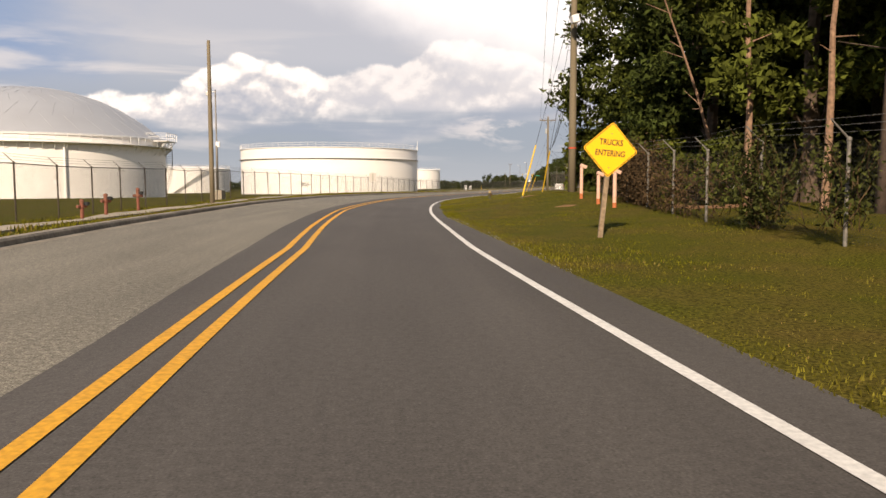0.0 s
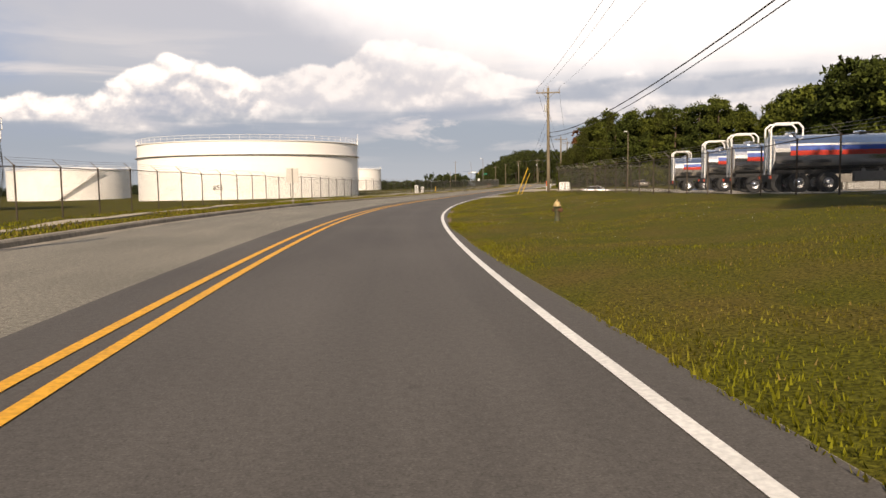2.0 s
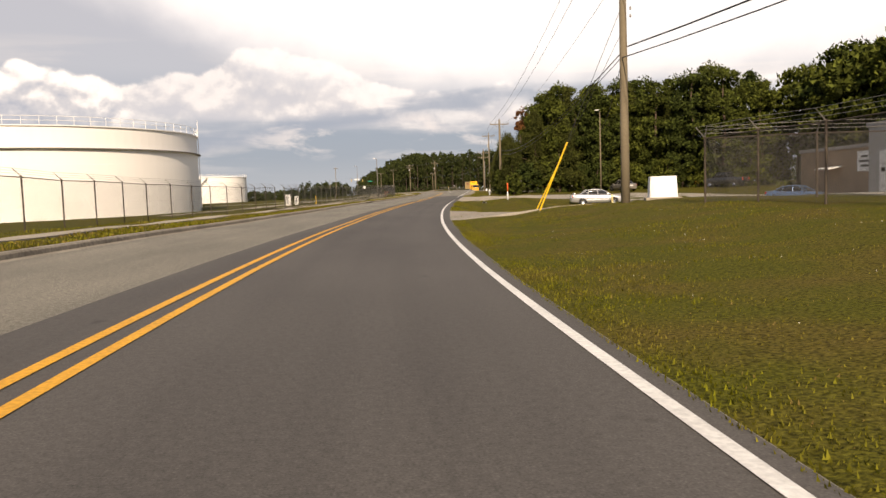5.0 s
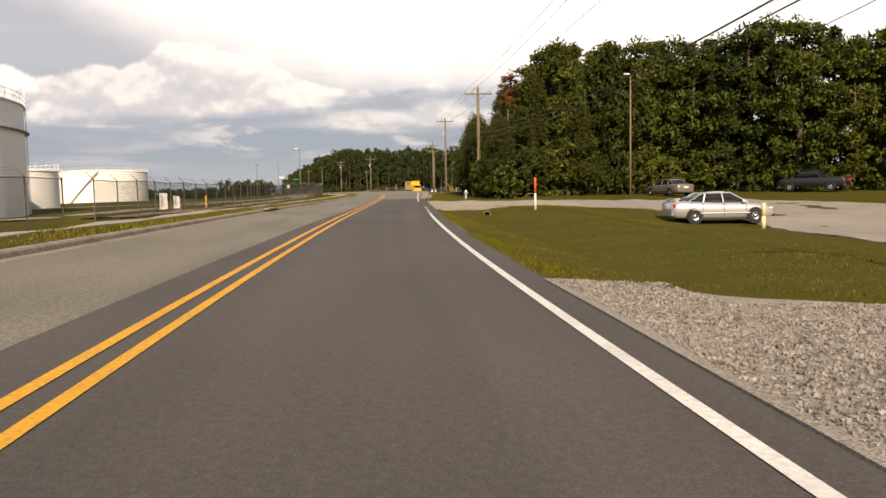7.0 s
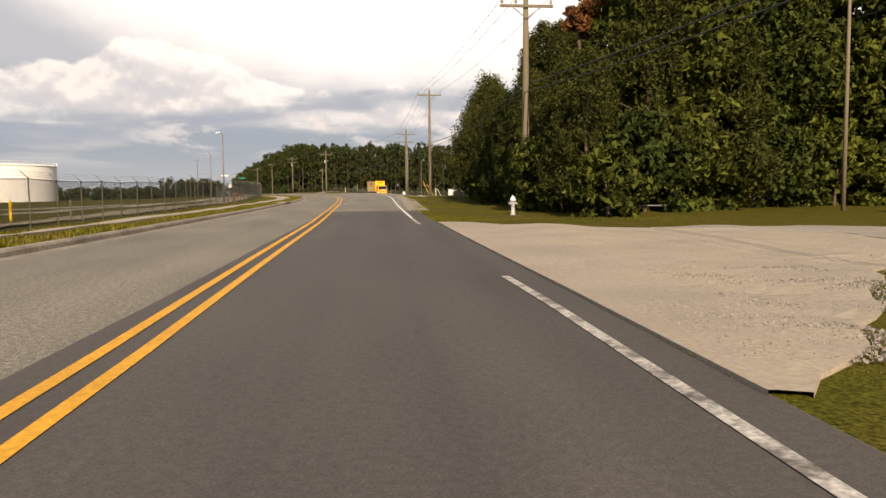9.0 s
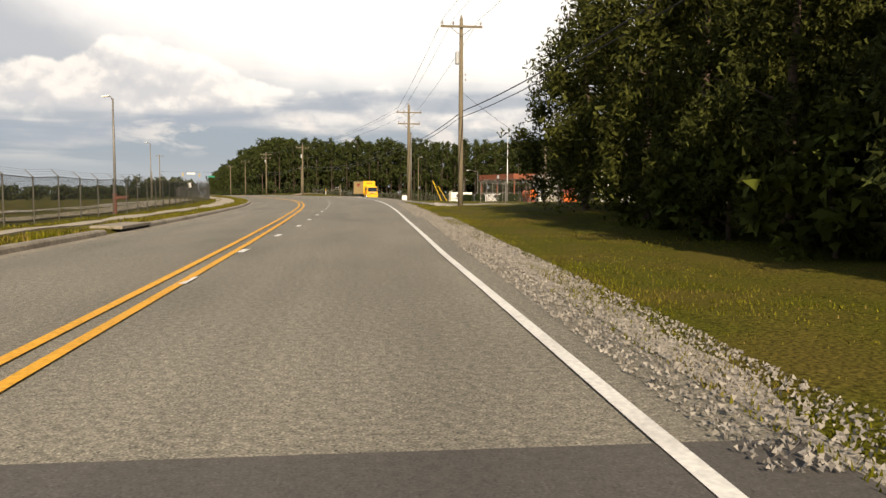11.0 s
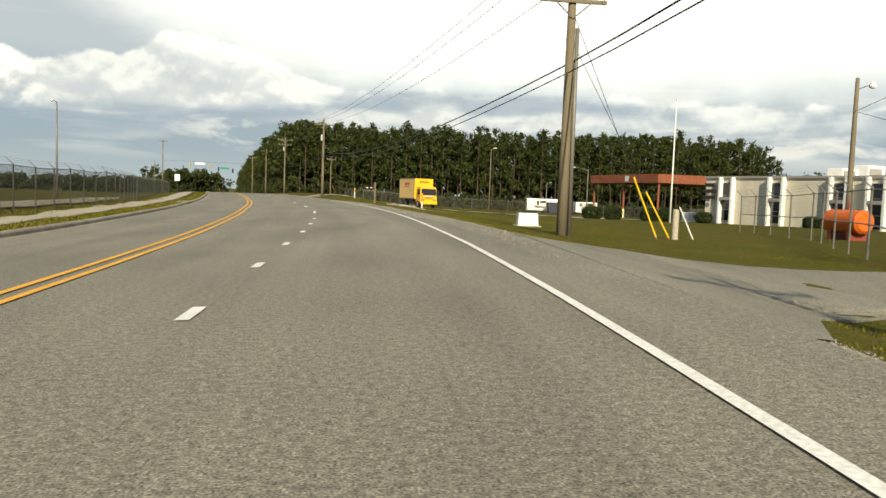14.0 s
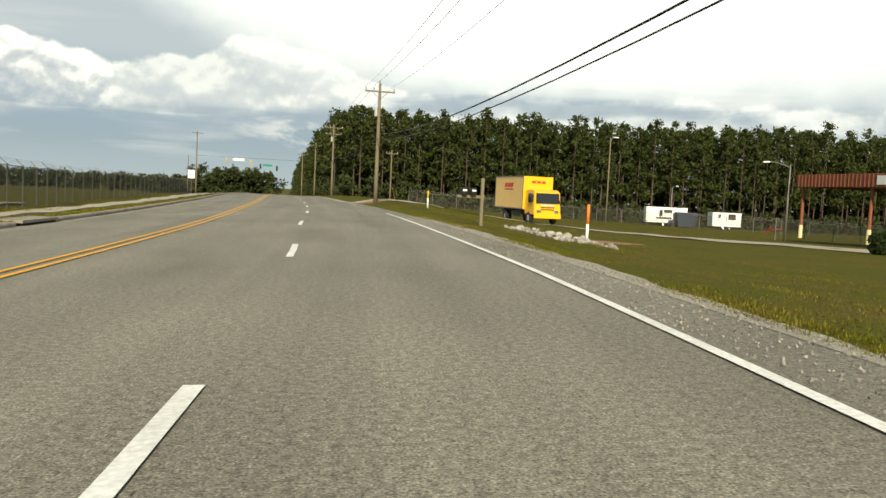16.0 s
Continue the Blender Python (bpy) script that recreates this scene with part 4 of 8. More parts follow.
# woods behind the yard and the gravel lot
grove(BROAD, scatter((208, 219, 24, 44), 6.5, 4), "dense leafy tree beside the driveway", 4, "second woods", 0.85, 1.02)
for s, l, i, k in ((195, 9.3, 1, 0.70), (200, 8.8, 0, 0.58), (205, 8.2, 1, 0.66), (209.5, 8.0, 0, 0.62), (214, 8.4, 1, 0.85), (206, 13.0, 0, 0.95), (212, 13.0, 0, 1.0)):
    x, y = (float(v) for v in lay(s, l))
    plant(CEDAR, i, x, y, s * 13, k, "dark evergreen tree at the roadside", "tree", "roadside evergreens")
for s, l, i, k in ((190.5, 9.0, 1, 0.68), (192, 12.2, 0, 0.90), (193, 15.5, 1, 1.05)):
    x, y = (float(v) for v in lay(s, l))
    plant(CEDAR, i, x, y, s * 7, k, "dark evergreen tree at the roadside", "tree", "roadside evergreens")
for s, l, i, k in ((200, 17.5, 0, 0.96), (203, 21, 1, 1.0), (204, 27, 0, 0.98), (203, 33, 1, 1.05), (197, 13.8, 1, 0.86)):
    x, y = (float(v) for v in lay(s, l))
    plant(PINEY, i, x, y, s * 11, k, "tall ragged evergreen standing over the leafy trees", "tree", "second woods")
x, y = (float(v) for v in lay(197.5, 10.8))
plant(AUTUMN, 0, x, y, 20, 0.98, "tree with a dying red-brown top at the edge of the woods", "tree", "second woods")
grove(BUSH, scatter((192, 216, 7.6, 9), 2.6, 6), "low leafy shrub under the trees", 6, "second woods shrubs", 0.6, 1.0, "shrub", "shrub")
grove(BUSH, [tuple(float(v) for v in lay(front(l) - 3.2, l)) for l in np.arange(9, 44, 2.0)], "low leafy shrub under the trees", 7, "second woods shrubs", 0.7, 1.2, "shrub", "shrub")
grove(BROAD, scatter((128, 186, lambda s: 52 - 0.1 * (s - 128), lambda s: 64), 5.4, 8), "tall leafy tree behind the gravel lot", 8, "second woods", 1.1, 1.35)
grove(BROAD, scatter((184, 202, 47, 62), 6.0, 18), "tall leafy tree behind the gravel lot", 18, "second woods", 1.05, 1.25)
grove(BUSH, scatter((166, 184, lambda s: 48.0 - 0.2 * (s - 166), lambda s: 50.0 - 0.2 * (s - 166)), 2.6, 9), "low leafy shrub under the trees", 9, "second woods shrubs", 0.7, 1.2, "shrub", "shrub")
grove(NEAR, scatter((60, 92, 62, 66), 5.6, 10), "tall leafy tree behind the yard", 10, "third woods", 0.85, 1.05)
grove(BROAD, scatter((60, 92, 68, 76), 6.0, 64), "tall leafy tree behind the yard", 64, "third woods", 0.95, 1.15)
grove(BROAD, scatter((92, 130, 62, 74), 6.0, 65), "tall leafy tree behind the yard", 65, "third woods", 1.15, 1.45)
# evergreens before the compound
for s, l, i, k, tr in ((235, 13.3, 2, 0.92, 0), (228.4, 9.8, 2, 0.92, 40), (220.5, 9.4, 2, 0.97, 80), (222, 17, 0, 1.2, 10), (229, 19, 1, 1.35, 200), (215, 12.5, 0, 1.05, 120), (231, 15.5, 1, 1.3, 60), (224, 22, 0, 1.2, 90), (234, 23, 0, 1.1, 30)):
    x, y = (float(v) for v in lay(s, l))
    plant(CEDAR, i, x, y, tr, k, "dark spreading evergreen tree on the grass", "tree", "roadside evergreens")


# far pine wood, too many trees to count
def pine_wood(name, spots, seed, label, hmin, hmax, per=11, quads=26):
    rng = np.random.default_rng(seed)
    cr, V, F = [], [], []
    for x, y, z in spots:
        h = rng.uniform(hmin, hmax) * (float(np.interp(x, [48, 55, 66, 90, 120, 150, 178, 190], [16.5, 18.0, 18.8, 19.8, 21.0, 23.0, 22.5, 17.0])) - 0.02 * max(0, y - 500) * (x < 80))
        n = len(V)
        for zz, r in ((0, 0.115), (h * 0.93, 0.04)):
            V += [(x + r * math.cos(a), y + r * math.sin(a), z + zz) for a in (0, 1.57, 3.14, 4.71)]
        F += [(n + k, n + (k + 1) % 4, n + 4 + (k + 1) % 4, n + 4 + k) for k in range(4)]
        low = rng.uniform(0.22, 0.42)
        blobs = []
        for k in range(per):
            u = low + (1 - low) * (k + rng.random()) / per
            a = rng.random() * math.tau
            w = 2.7 * (1 - ((u - low) / (1.02 - low)) ** 2) ** 0.5 * rng.uniform(0.35, 1)
            q = rng.uniform(0.75, 1.4)
            blobs.append(((x + math.cos(a) * w, y + math.sin(a) * w, z + h * u), (q * 1.15, q * 1.15, q * 0.75)))
        blobs.append(((x, y, z + h * 0.985), (0.5, 0.5, 0.7)))
        cr.append(sprays(rng, clumps(rng, blobs, quads), 0.35, 0.5))
    t = thing(name, label, "pine wood", kind="stuff")
    tagged(part("trunks", mesh_of("trunks", V, F, M_PBARK), None, t), kind="stuff")
    tagged(part("crowns", quads_mesh("crowns", np.concatenate(cr), M_PINE), None, t), kind="stuff")
    return t


def wood_spots(a, b, deep, gap, seed):
    """Rows of places behind a front line from a to b."""
    rng = random.Random(seed)
    a, b = Vector(a), Vector(b)
    d = (b - a).normalized()
    n = Vector((-d.y, d.x))
    out = []
    for row in range(deep):
        u = rng.uniform(0, gap)
        while u < (b - a).length:
            p = a + d * u + n * (row * gap * 0.9 + rng.uniform(-1, 1))
            out.append((p.x, p.y, floor_at(p.x, p.y) - 0.2))
            u += gap * rng.uniform(0.7, 1.3)
    return out


pine_wood("pine_wood", wood_spots((53, 430), (188, 424), 8, 3.7, 5) + wood_spots((51, 690), (52, 436), 3, 4.0, 6), 7, "tall dense pine wood with bare trunks behind the fields", 0.86, 1.04, 17, 42)


def thicket(name, spots, seed, label, h, size, per=60, material=None):
    """Low tangled growth, one mass of sprays."""
    rng = np.random.default_rng(seed)
    cr = []
    for x, y, z in spots:
        k = rng.uniform(0.6, 1.2)
        blobs = [((x + rng.normal() * 0.8, y + rng.normal() * 0.8, z + h * k * u), (1.1 * k, 1.1 * k, 0.7 * k)) for u in (0.2, 0.5, 0.8)]
        cr.append(sprays(rng, clumps(rng, blobs, per), size, 0.6))
    return tagged(new(name, quads_mesh(name, np.concatenate(cr), material or M_FAR)), label, "undergrowth", kind="stuff")


thicket("undergrowth", wood_spots((55, 428), (190, 422), 2, 2.2, 15) + wood_spots((50, 690), (51, 432), 2, 2.6, 16), 17, "leafy undergrowth along the foot of the pine wood", 4.2, 0.3, 52)
thicket("undergrowth", wood_spots((56, 446), (188, 440), 2, 2.4, 27), 20, "dark leafy thicket deep in the pine wood", 9.0, 0.6, 60)
thicket("undergrowth", wood_spots((58, 464), (188, 460), 3, 2.6, 25), 18, "dark leafy thicket deep in the pine wood", 12.0, 0.8, 60)
thicket("undergrowth", wood_spots((74, 640), (74, 450), 2, 2.6, 26), 19, "dark leafy thicket deep in the pine wood", 12.0, 0.8, 60)


# tree belts on the horizon
def far_belt(name, a, b, seed, hmin, hmax, deep=3, gap=7.0, per=26, size=1.0):
    rng = np.random.default_rng(seed)
    cr = []
    for x, y, z in wood_spots(a, b, deep, gap, seed):
        h = rng.uniform(hmin, hmax)
        w = 0.55 * gap
        blobs = [((x + rng.normal() * 1.5, y + rng.normal() * 1.5, -2.5 + h * u), (w * (1.2 - u * 0.5), w * (1.2 - u * 0.5), h * 0.17)) for u in (0.1, 0.3, 0.5, 0.68, 0.82)]
        cr.append(sprays(rng, clumps(rng, blobs, per), size, 0.7))
    return tagged(new(name, quads_mesh(name, np.concatenate(cr), M_FAR)), "distant belt of mixed trees on the horizon", "trees", kind="stuff")


far_belt("distant_trees", (34, 640), (8, 610), 51, 9.5, 13, 4, 4, 60, 0.6)
far_belt("distant_trees", (10, 640), (-14, 620), 56, 6, 8, 3, 4, 50, 0.6)
far_belt("distant_trees", (-12, 660), (-420, 560), 52, 5.5, 8, 3, 5.0, 34, 0.7)
far_belt("distant_trees", (-420, 520), (-620, 120), 53, 7, 11, 2, 8)
far_belt("distant_trees", (420, 470), (190, 462), 54, 12, 17, 3, 5.5, 40, 0.6)
far_belt("distant_trees", (560, 300), (420, 480), 55, 9, 14, 2, 10)

# ---------------------------------------------------------------- poles, wires, fences
def words(text, size, material, m, parent=None, name="lettering", label="", wide=1.0, bold=0.0):
    cu = bpy.data.curves.new(name, "FONT")
    cu.body, cu.size, cu.align_x, cu.align_y, cu.extrude = text, size, "CENTER", "CENTER", 0.004
    cu.offset = bold
    tmp = bpy.data.objects.new("tmp", cu)
    scene.collection.objects.link(tmp)
    me = bpy.data.meshes.new_from_object(tmp.evaluated_get(bpy.context.evaluated_depsgraph_get()))
    bpy.data.objects.remove(tmp)
    me.transform(Matrix.Diagonal((wide, 1, 1, 1)))
    me.materials.clear()
    me.materials.append(material)
    ob = new(name, me)
    if parent:
        ob.parent = parent
    ob.matrix_local = m
    return tagged(ob, label)


def mesh_from(bm, name, material):
    me = bpy.data.meshes.new(name)
    bm.to_mesh(me)
    bm.free()
    me.materials.append(material)
    return me


def link(name, me, parent, loc=(0, 0, 0), rz=0.0):
    ob = new(name, me)
    ob.parent = parent
    ob.matrix_local = pose(*loc, 0, 0, rz)
    return ob


def insulator():
    bm = BM()
    lathe(bm, [(0.02, 0), (0.02, 0.06), (0.07, 0.07), (0.05, 0.12), (0.075, 0.13), (0.05, 0.18), (0.06, 0.2), (0.03, 0.25)], 10)
    return mesh_from(bm, "insulator", M_INSUL)


M_INSUL = mat("porcelain", (0.30, 0.27, 0.25), 0.3, spec=0.5)
M_GREYCAN = mat("grey_transformer_paint", (0.40, 0.41, 0.41), 0.5, metal=0.2)
INSULATOR = insulator()


def utility_pole(x, y, h, label, arms=(), turn=0.0, riser=False, can=None, flood=None, band=None, r=0.16):
    """A round wooden pole. arms: (height, length) of each crossarm."""
    p = thing("utility_pole", label, "utility pole", on(x, y, turn, 0.15))
    bm = BM()
    lathe(bm, [(r * 1.15, 0), (r * 1.05, h * 0.3), (r * 0.88, h * 0.7), (r * 0.72, h), (r * 0.4, h + 0.04)], 14)
    part("pole", bm, M_POLE, p, smooth=True)
    for z, w in arms:
        bm = BM()
        box(bm, (w, 0.1, 0.13), (0, -r, z), bevel=0.01)
        part("crossarm", bm, M_POLE, p)
        for sx in (-1, 1):
            bm = BM()
            tube(bm, (sx * w * 0.28, -r - 0.05, z - 0.03), (0, -r, z - 0.6), 0.022, seg=5)
            part("brace", bm, M_STEEL, p)
        for fx in (-0.46, -0.2, 0.46) if w > 1.5 else (-0.4, 0.4):
            link("insulator", INSULATOR, p, (fx * w, -r, z + 0.06))
    if arms:
        link("insulator", INSULATOR, p, (0, 0, h))
    if riser:
        bm = BM()
        tube(bm, (r + 0.09, -0.05, 0), (r + 0.05, -0.05, h * 0.72), 0.075, seg=10)
        part("riser_pipe", bm, M_STEEL, p, "grey metal riser pipe", smooth=True)
    if can:
        bm = BM()
        lathe(bm, [(0.12, 0), (0.14, 0.04), (0.14, 0.7), (0.11, 0.76), (0.04, 0.8)], 16)
        part("transformer", bm, M_GREYCAN, p, "grey can transformer", at=None).location = (-r - 0.1, -0.06, can)
        for z in (0.25, 0.55):
            bm = BM()
            lathe(bm, [(0.02, -0.05), (0.05, -0.03), (0.03, 0.02), (0.05, 0.05), (0.02, 0.09)], 8)
            part("cutout", bm, M_INSUL, p, "small porcelain fuse cutout").location = (r + 0.13, -0.05, can - 0.4 - z)
    if flood:
        bm = BM()
        tube(bm, (0, 0, flood), (0.75, -0.2, flood + 0.15), 0.035, seg=6)
        part("lamp_arm", bm, M_STEEL, p)
        bm = BM()
        box(bm, (0.42, 0.34, 0.36), (0.95, -0.25, flood + 0.05), (15, 0, 0), 0.04)
        part("flood_lamp", bm, M_WHITE_METAL, p, "square white flood lamp")
    if band:
        bm = BM()
        lathe(bm, [(r * 1.13, band), (r * 1.13, band + 0.06)], 14, False)
        part("tape", bm, M_RED, p, "red ribbon tied round the pole")
    return p


def wire(name, pts, sag, r=0.014, label="black overhead cable between the poles", category="cable", group="overhead cables"):
    """A cable that hangs from point to point; sag: that of a span of 77 m."""
    bm = BM()
    for a, b in zip(pts, pts[1:]):
        a, b = Vector(a), Vector(b)
        k = max(6, int((b - a).length / 5))
        dip = sag * ((b - a).length / 77) ** 2
        line = [a.lerp(b, i / k) - Vector((0, 0, dip * 4 * (i / k) * (1 - i / k))) for i in range(k + 1)]
        for p, q in zip(line, line[1:]):
            tube(bm, p, q, r, seg=4)
    return tagged(part(name, bm, M_WIRE), label, category, group)


def netting(pts, z0, z1, wire_mat=None):
    V, F, U, d = [], [], [], 0.0
    for i, p in enumerate(pts):
        if i:
            d += (Vector(p) - Vector(pts[i - 1])).length
        V += [(p[0], p[1], p[2] + z0), (p[0], p[1], p[2] + z1)]
        U += [(d, z0), (d, z1)]
    F = [(2 * i, 2 * i + 2, 2 * i + 3, 2 * i + 1) for i in range(len(pts) - 1)]
    me = mesh_of("netting", V, F, wire_mat or M_CHAIN)
    uv = me.uv_layers.new(name="UVMap")
    for lp in me.loops:
        uv.data[lp.index].uv = U[lp.vertex_index]
    return me


def fence(label, pts, h=2.1, gap=3.0, arms=1, rail=True, mid=False, group="", post_mat=None, net=True, r=0.035, wire_mat=None, barb=0.007):
    """Chain link on steel posts along plan points; arms: the side to which the barbed-wire arms lean, or 0."""
    P = []
    for a, b in zip(pts, pts[1:]):
        a, b = Vector(a), Vector(b)
        k = max(1, round((b - a).length / gap))
        P += [a.lerp(b, i / k) for i in range(k)]
    P.append(Vector(pts[-1]))
    Q = [(p.x, p.y, floor_at(p.x, p.y)) for p in P]
    f = thing("chain_link_fence", label, "fence", group=group)
    bm = BM()
    lathe(bm, [(r, -0.1), (r, h), (r * 1.3, h + 0.01), (r * 1.2, h + 0.06), (0.005, h + 0.08)], 8)
    post = mesh_from(bm, "post", post_mat or M_STEEL)
    arm = None
    if arms:
        bm = BM()
        tube(bm, (0, 0, h + 0.03), (0.33, 0, h + 0.36), 0.022, 0.016, seg=5)
        arm = mesh_from(bm, "arm", M_STEEL)
    tops = []
    for i, q in enumerate(Q):
        o, e = Q[max(i - 1, 0)], Q[min(i + 1, len(Q) - 1)]
        t = math.degrees(math.atan2(e[1] - o[1], e[0] - o[0])) + (90 if arms < 0 else -90)
        ob = link("post", post, f, q, t)
        if arm:
            link("arm", arm, ob)
        tops.append(t)
    if rail:
        for rail_name, zz in [("top_rail", h)] + ([("mid_rail", h * 0.5)] if mid else []):
            for a, b in zip(Q, Q[1:]):
                bm = BM()
                tube(bm, (a[0], a[1], a[2] + zz), (b[0], b[1], b[2] + zz), 0.022, seg=5)
                part(rail_name, bm, post_mat or M_STEEL, f)
    if net:
        part("netting", netting(Q, 0.04, h, wire_mat), None, f, "galvanised chain-link netting")
    if arms:
        bm = BM()
        for u in (0.35, 0.68, 1.0):
            for i in range(len(Q) - 1):
                a, b = Q[i], Q[i + 1]
                pa, pb = ((q[0] + 0.33 * u * math.cos(radians(t)), q[1] + 0.33 * u * math.sin(radians(t)), q[2] + h + 0.03 + 0.33 * u) for q, t in ((a, tops[i]), (b, tops[i + 1])))
                tube(bm, pa, pb, barb, seg=3)
        part("barbed_wire", bm, M_STEEL, f)
    return f


def hydrant(x, y, label, top, body, turn=0, cap=None, sink=0.03):
    t = thing("fire_hydrant", label, "fire hydrant", on(x, y, turn, sink))
    bm = BM()
    lathe(bm, [(0.14, 0), (0.14, 0.04), (0.085, 0.06), (0.08, 0.40), (0.095, 0.43), (0.10, 0.5), (0.095, 0.58), (0.13, 0.59), (0.13, 0.62)], 20)
    part("barrel", bm, body, t, smooth=True)
    bm = BM()
    lathe(bm, [(0.135, 0.62), (0.135, 0.655), (0.105, 0.66), (0.10, 0.71), (0.075, 0.77), (0.035, 0.79)], 20)
    part("bonnet", bm, top, t, smooth=True)
    bm = BM()
    lathe(bm, [(0.026, 0.78), (0.026, 0.84), (0.01, 0.85)], 5)
    part("operating_nut", bm, top, t)
    for k in range(6):
        a = k * math.tau / 6
        bm = BM()
        tube(bm, (0.118 * math.cos(a), 0.118 * math.sin(a), 0.60), (0.118 * math.cos(a), 0.118 * math.sin(a), 0.675), 0.012, seg=6)
        part("flange_bolt", bm, cap or body, t)
    for a, r in ((0, 0.06), (90, 0.078), (180, 0.06)):
        c, s = math.cos(radians(a)), math.sin(radians(a))
        bm = BM()
        tube(bm, (0.07 * c, 0.07 * s, 0.5), (0.15 * c, 0.15 * s, 0.5), r * 0.85, seg=14)
        tube(bm, (0.14 * c, 0.14 * s, 0.5), (0.185 * c, 0.185 * s, 0.5), r, seg=14)
        tube(bm, (0.18 * c, 0.18 * s, 0.5), (0.215 * c, 0.215 * s, 0.5), 0.022, seg=5)
        part("outlet_cap", bm, cap or body, t)
    return t


def marker_post(x, y, h, label, lower, upper=None, split=0.5, r=0.05, name="marker_post"):
    t = thing(name, label, "post", on(x, y))
    bm = BM()
    lathe(bm, [(r, 0), (r, h * split)], 14)
    part("lower_tube", bm, lower, t, smooth=True)
    bm = BM()
    lathe(bm, [(r * 1.04, h * split), (r * 1.04, h - 0.03), (r * 0.8, h), (0.005, h + 0.01)], 14)
    part("upper_tube", bm, upper or lower, t, smooth=True)
    return t


def guy(a, b, guard, label="steel guy wire with a yellow plastic guard"):
    """A guy wire from the ground at a up to b."""
    a = Vector((a[0], a[1], floor_at(*a)))
    b = Vector(b)
    t = thing("guy_wire", label, "guy wire")
    bm = BM()
    tube(bm, a, b, 0.01, seg=4)
    part("cable", bm, M_WIRE, t)
    bm = BM()
    d = (b - a).normalized()
    tube(bm, a + d * 0.12, a + d * guard, 0.035, seg=8)
    part("guard", bm, M_YELLOW, t, "yellow plastic guard")
    bm = BM()
    tube(bm, a - d * 0.1, a + d * 0.14, 0.02, seg=6)
    part("anchor_rod", bm, M_STEEL, t)
    return t


def street_lamp(x, y, h, label, arm=1.4, turn=0.0, material=None, cobra=True):
    t = thing("street_lamp", label, "street lamp", on(x, y, turn))
    bm = BM()
    lathe(bm, [(0.1, 0), (0.09, h * 0.5), (0.06, h)], 10)
    part("pole", bm, material or M_STEEL, t, smooth=True)
    bm = BM()
    pts = [Vector((arm * u, 0, h - 0.25 + 0.45 * math.sin(u * 1.7))) for u in (0, 0.25, 0.5, 0.75, 1)]
    for a, b in zip(pts, pts[1:]):
        tube(bm, a, b, 0.035, seg=6)
    part("arm", bm, M_STEEL, t)
    bm = BM()
    box(bm, (0.6, 0.24, 0.13), (arm + 0.25, 0, h + 0.17), (0, 4, 0), 0.05)
    part("lamp_head", bm, M_WHITE_METAL, t)
    return t

# ---------------------------------------------------------------- left of the road
def line_pts(a, b, l, step=6.0):
    return [tuple(float(v) for v in lay(s, l(s) if callable(l) else l)) for s in np.arange(a, b + 0.1, step)]


fence_l = knots((-60, -13.2), (28, -13.3), (64, -14.6), (80, -14.4), (110, -14.3), (130, -14.8), (150, -14.0), (172, -14.2), (200, -14.7), (240, -14.4), (310, -14.5), (330, -16), (345, -17.8), (380, -18.6), (430, -19))
fence("tall grey chain-link fence topped with barbed wire around the tank farm", line_pts(-48, 160, fence_l, 6.6), 2.13, 3.3, -1, group="roadside fence", post_mat=M_DARKPOST)
fence("tall grey chain-link fence topped with barbed wire along the field", line_pts(160, 430, fence_l, 6.0), 2.13, 3.0, -1, group="roadside fence", post_mat=M_GREYPOST, wire_mat=M_CHAIN_OLD)
patch("track", 172, 340, lambda s: fence_l(s) - 5.6 + 0.4 * np.sin(s * 0.13), lambda s: fence_l(s) - 2.0 + 0.3 * np.sin(s * 0.21), M_DIRTROAD, 0.10, 2.0, 4, label="pale gravel track inside the fence", category="track", kind="structure")

# domed tank with its gallery and stair
DOME_X, DOME_Y, DOME_R, DOME_H, DOME_Z = -65.7, 111.1, 18.7, 9.3, -1.4
dome = tank(DOME_X, DOME_Y, DOME_Z, DOME_R, DOME_H, "huge white oil tank with a grey domed roof and a gallery", roof=7.7, rail=False)
bm = BM()
lathe(bm, [(DOME_R, DOME_H - 1.15), (DOME_R + 0.95, DOME_H - 1.1), (DOME_R + 0.95, DOME_H - 1.0), (DOME_R, DOME_H - 1.02)], 120, False)
part("gallery", bm, M_WHITE_METAL, dome, "white steel walkway round the tank")
bm = BM()
for zz in (-0.5, 0.05):
    ring(bm, DOME_R + 0.95, DOME_H + zz, 0.035)
part("guard_rail", bm, M_WHITE_METAL, dome)
bm = BM()
tube(bm, (0, 0, -1.05), (0, 0, 0.07), 0.04, seg=6)
rail_post = mesh_from(bm, "rail_post", M_WHITE_METAL)
bm = BM()
tube(bm, (0.9, 0, -1.1), (0, 0, -2.0), 0.04, seg=5)
strut = mesh_from(bm, "gallery_strut", M_WHITE_METAL)
for i in range(84):
    a = i * math.tau / 84
    link("rail_post", rail_post, dome, ((DOME_R + 0.95) * math.cos(a), (DOME_R + 0.95) * math.sin(a), DOME_H))
    link("gallery_strut", strut, dome, (DOME_R * math.cos(a), DOME_R * math.sin(a), DOME_H), math.degrees(a))
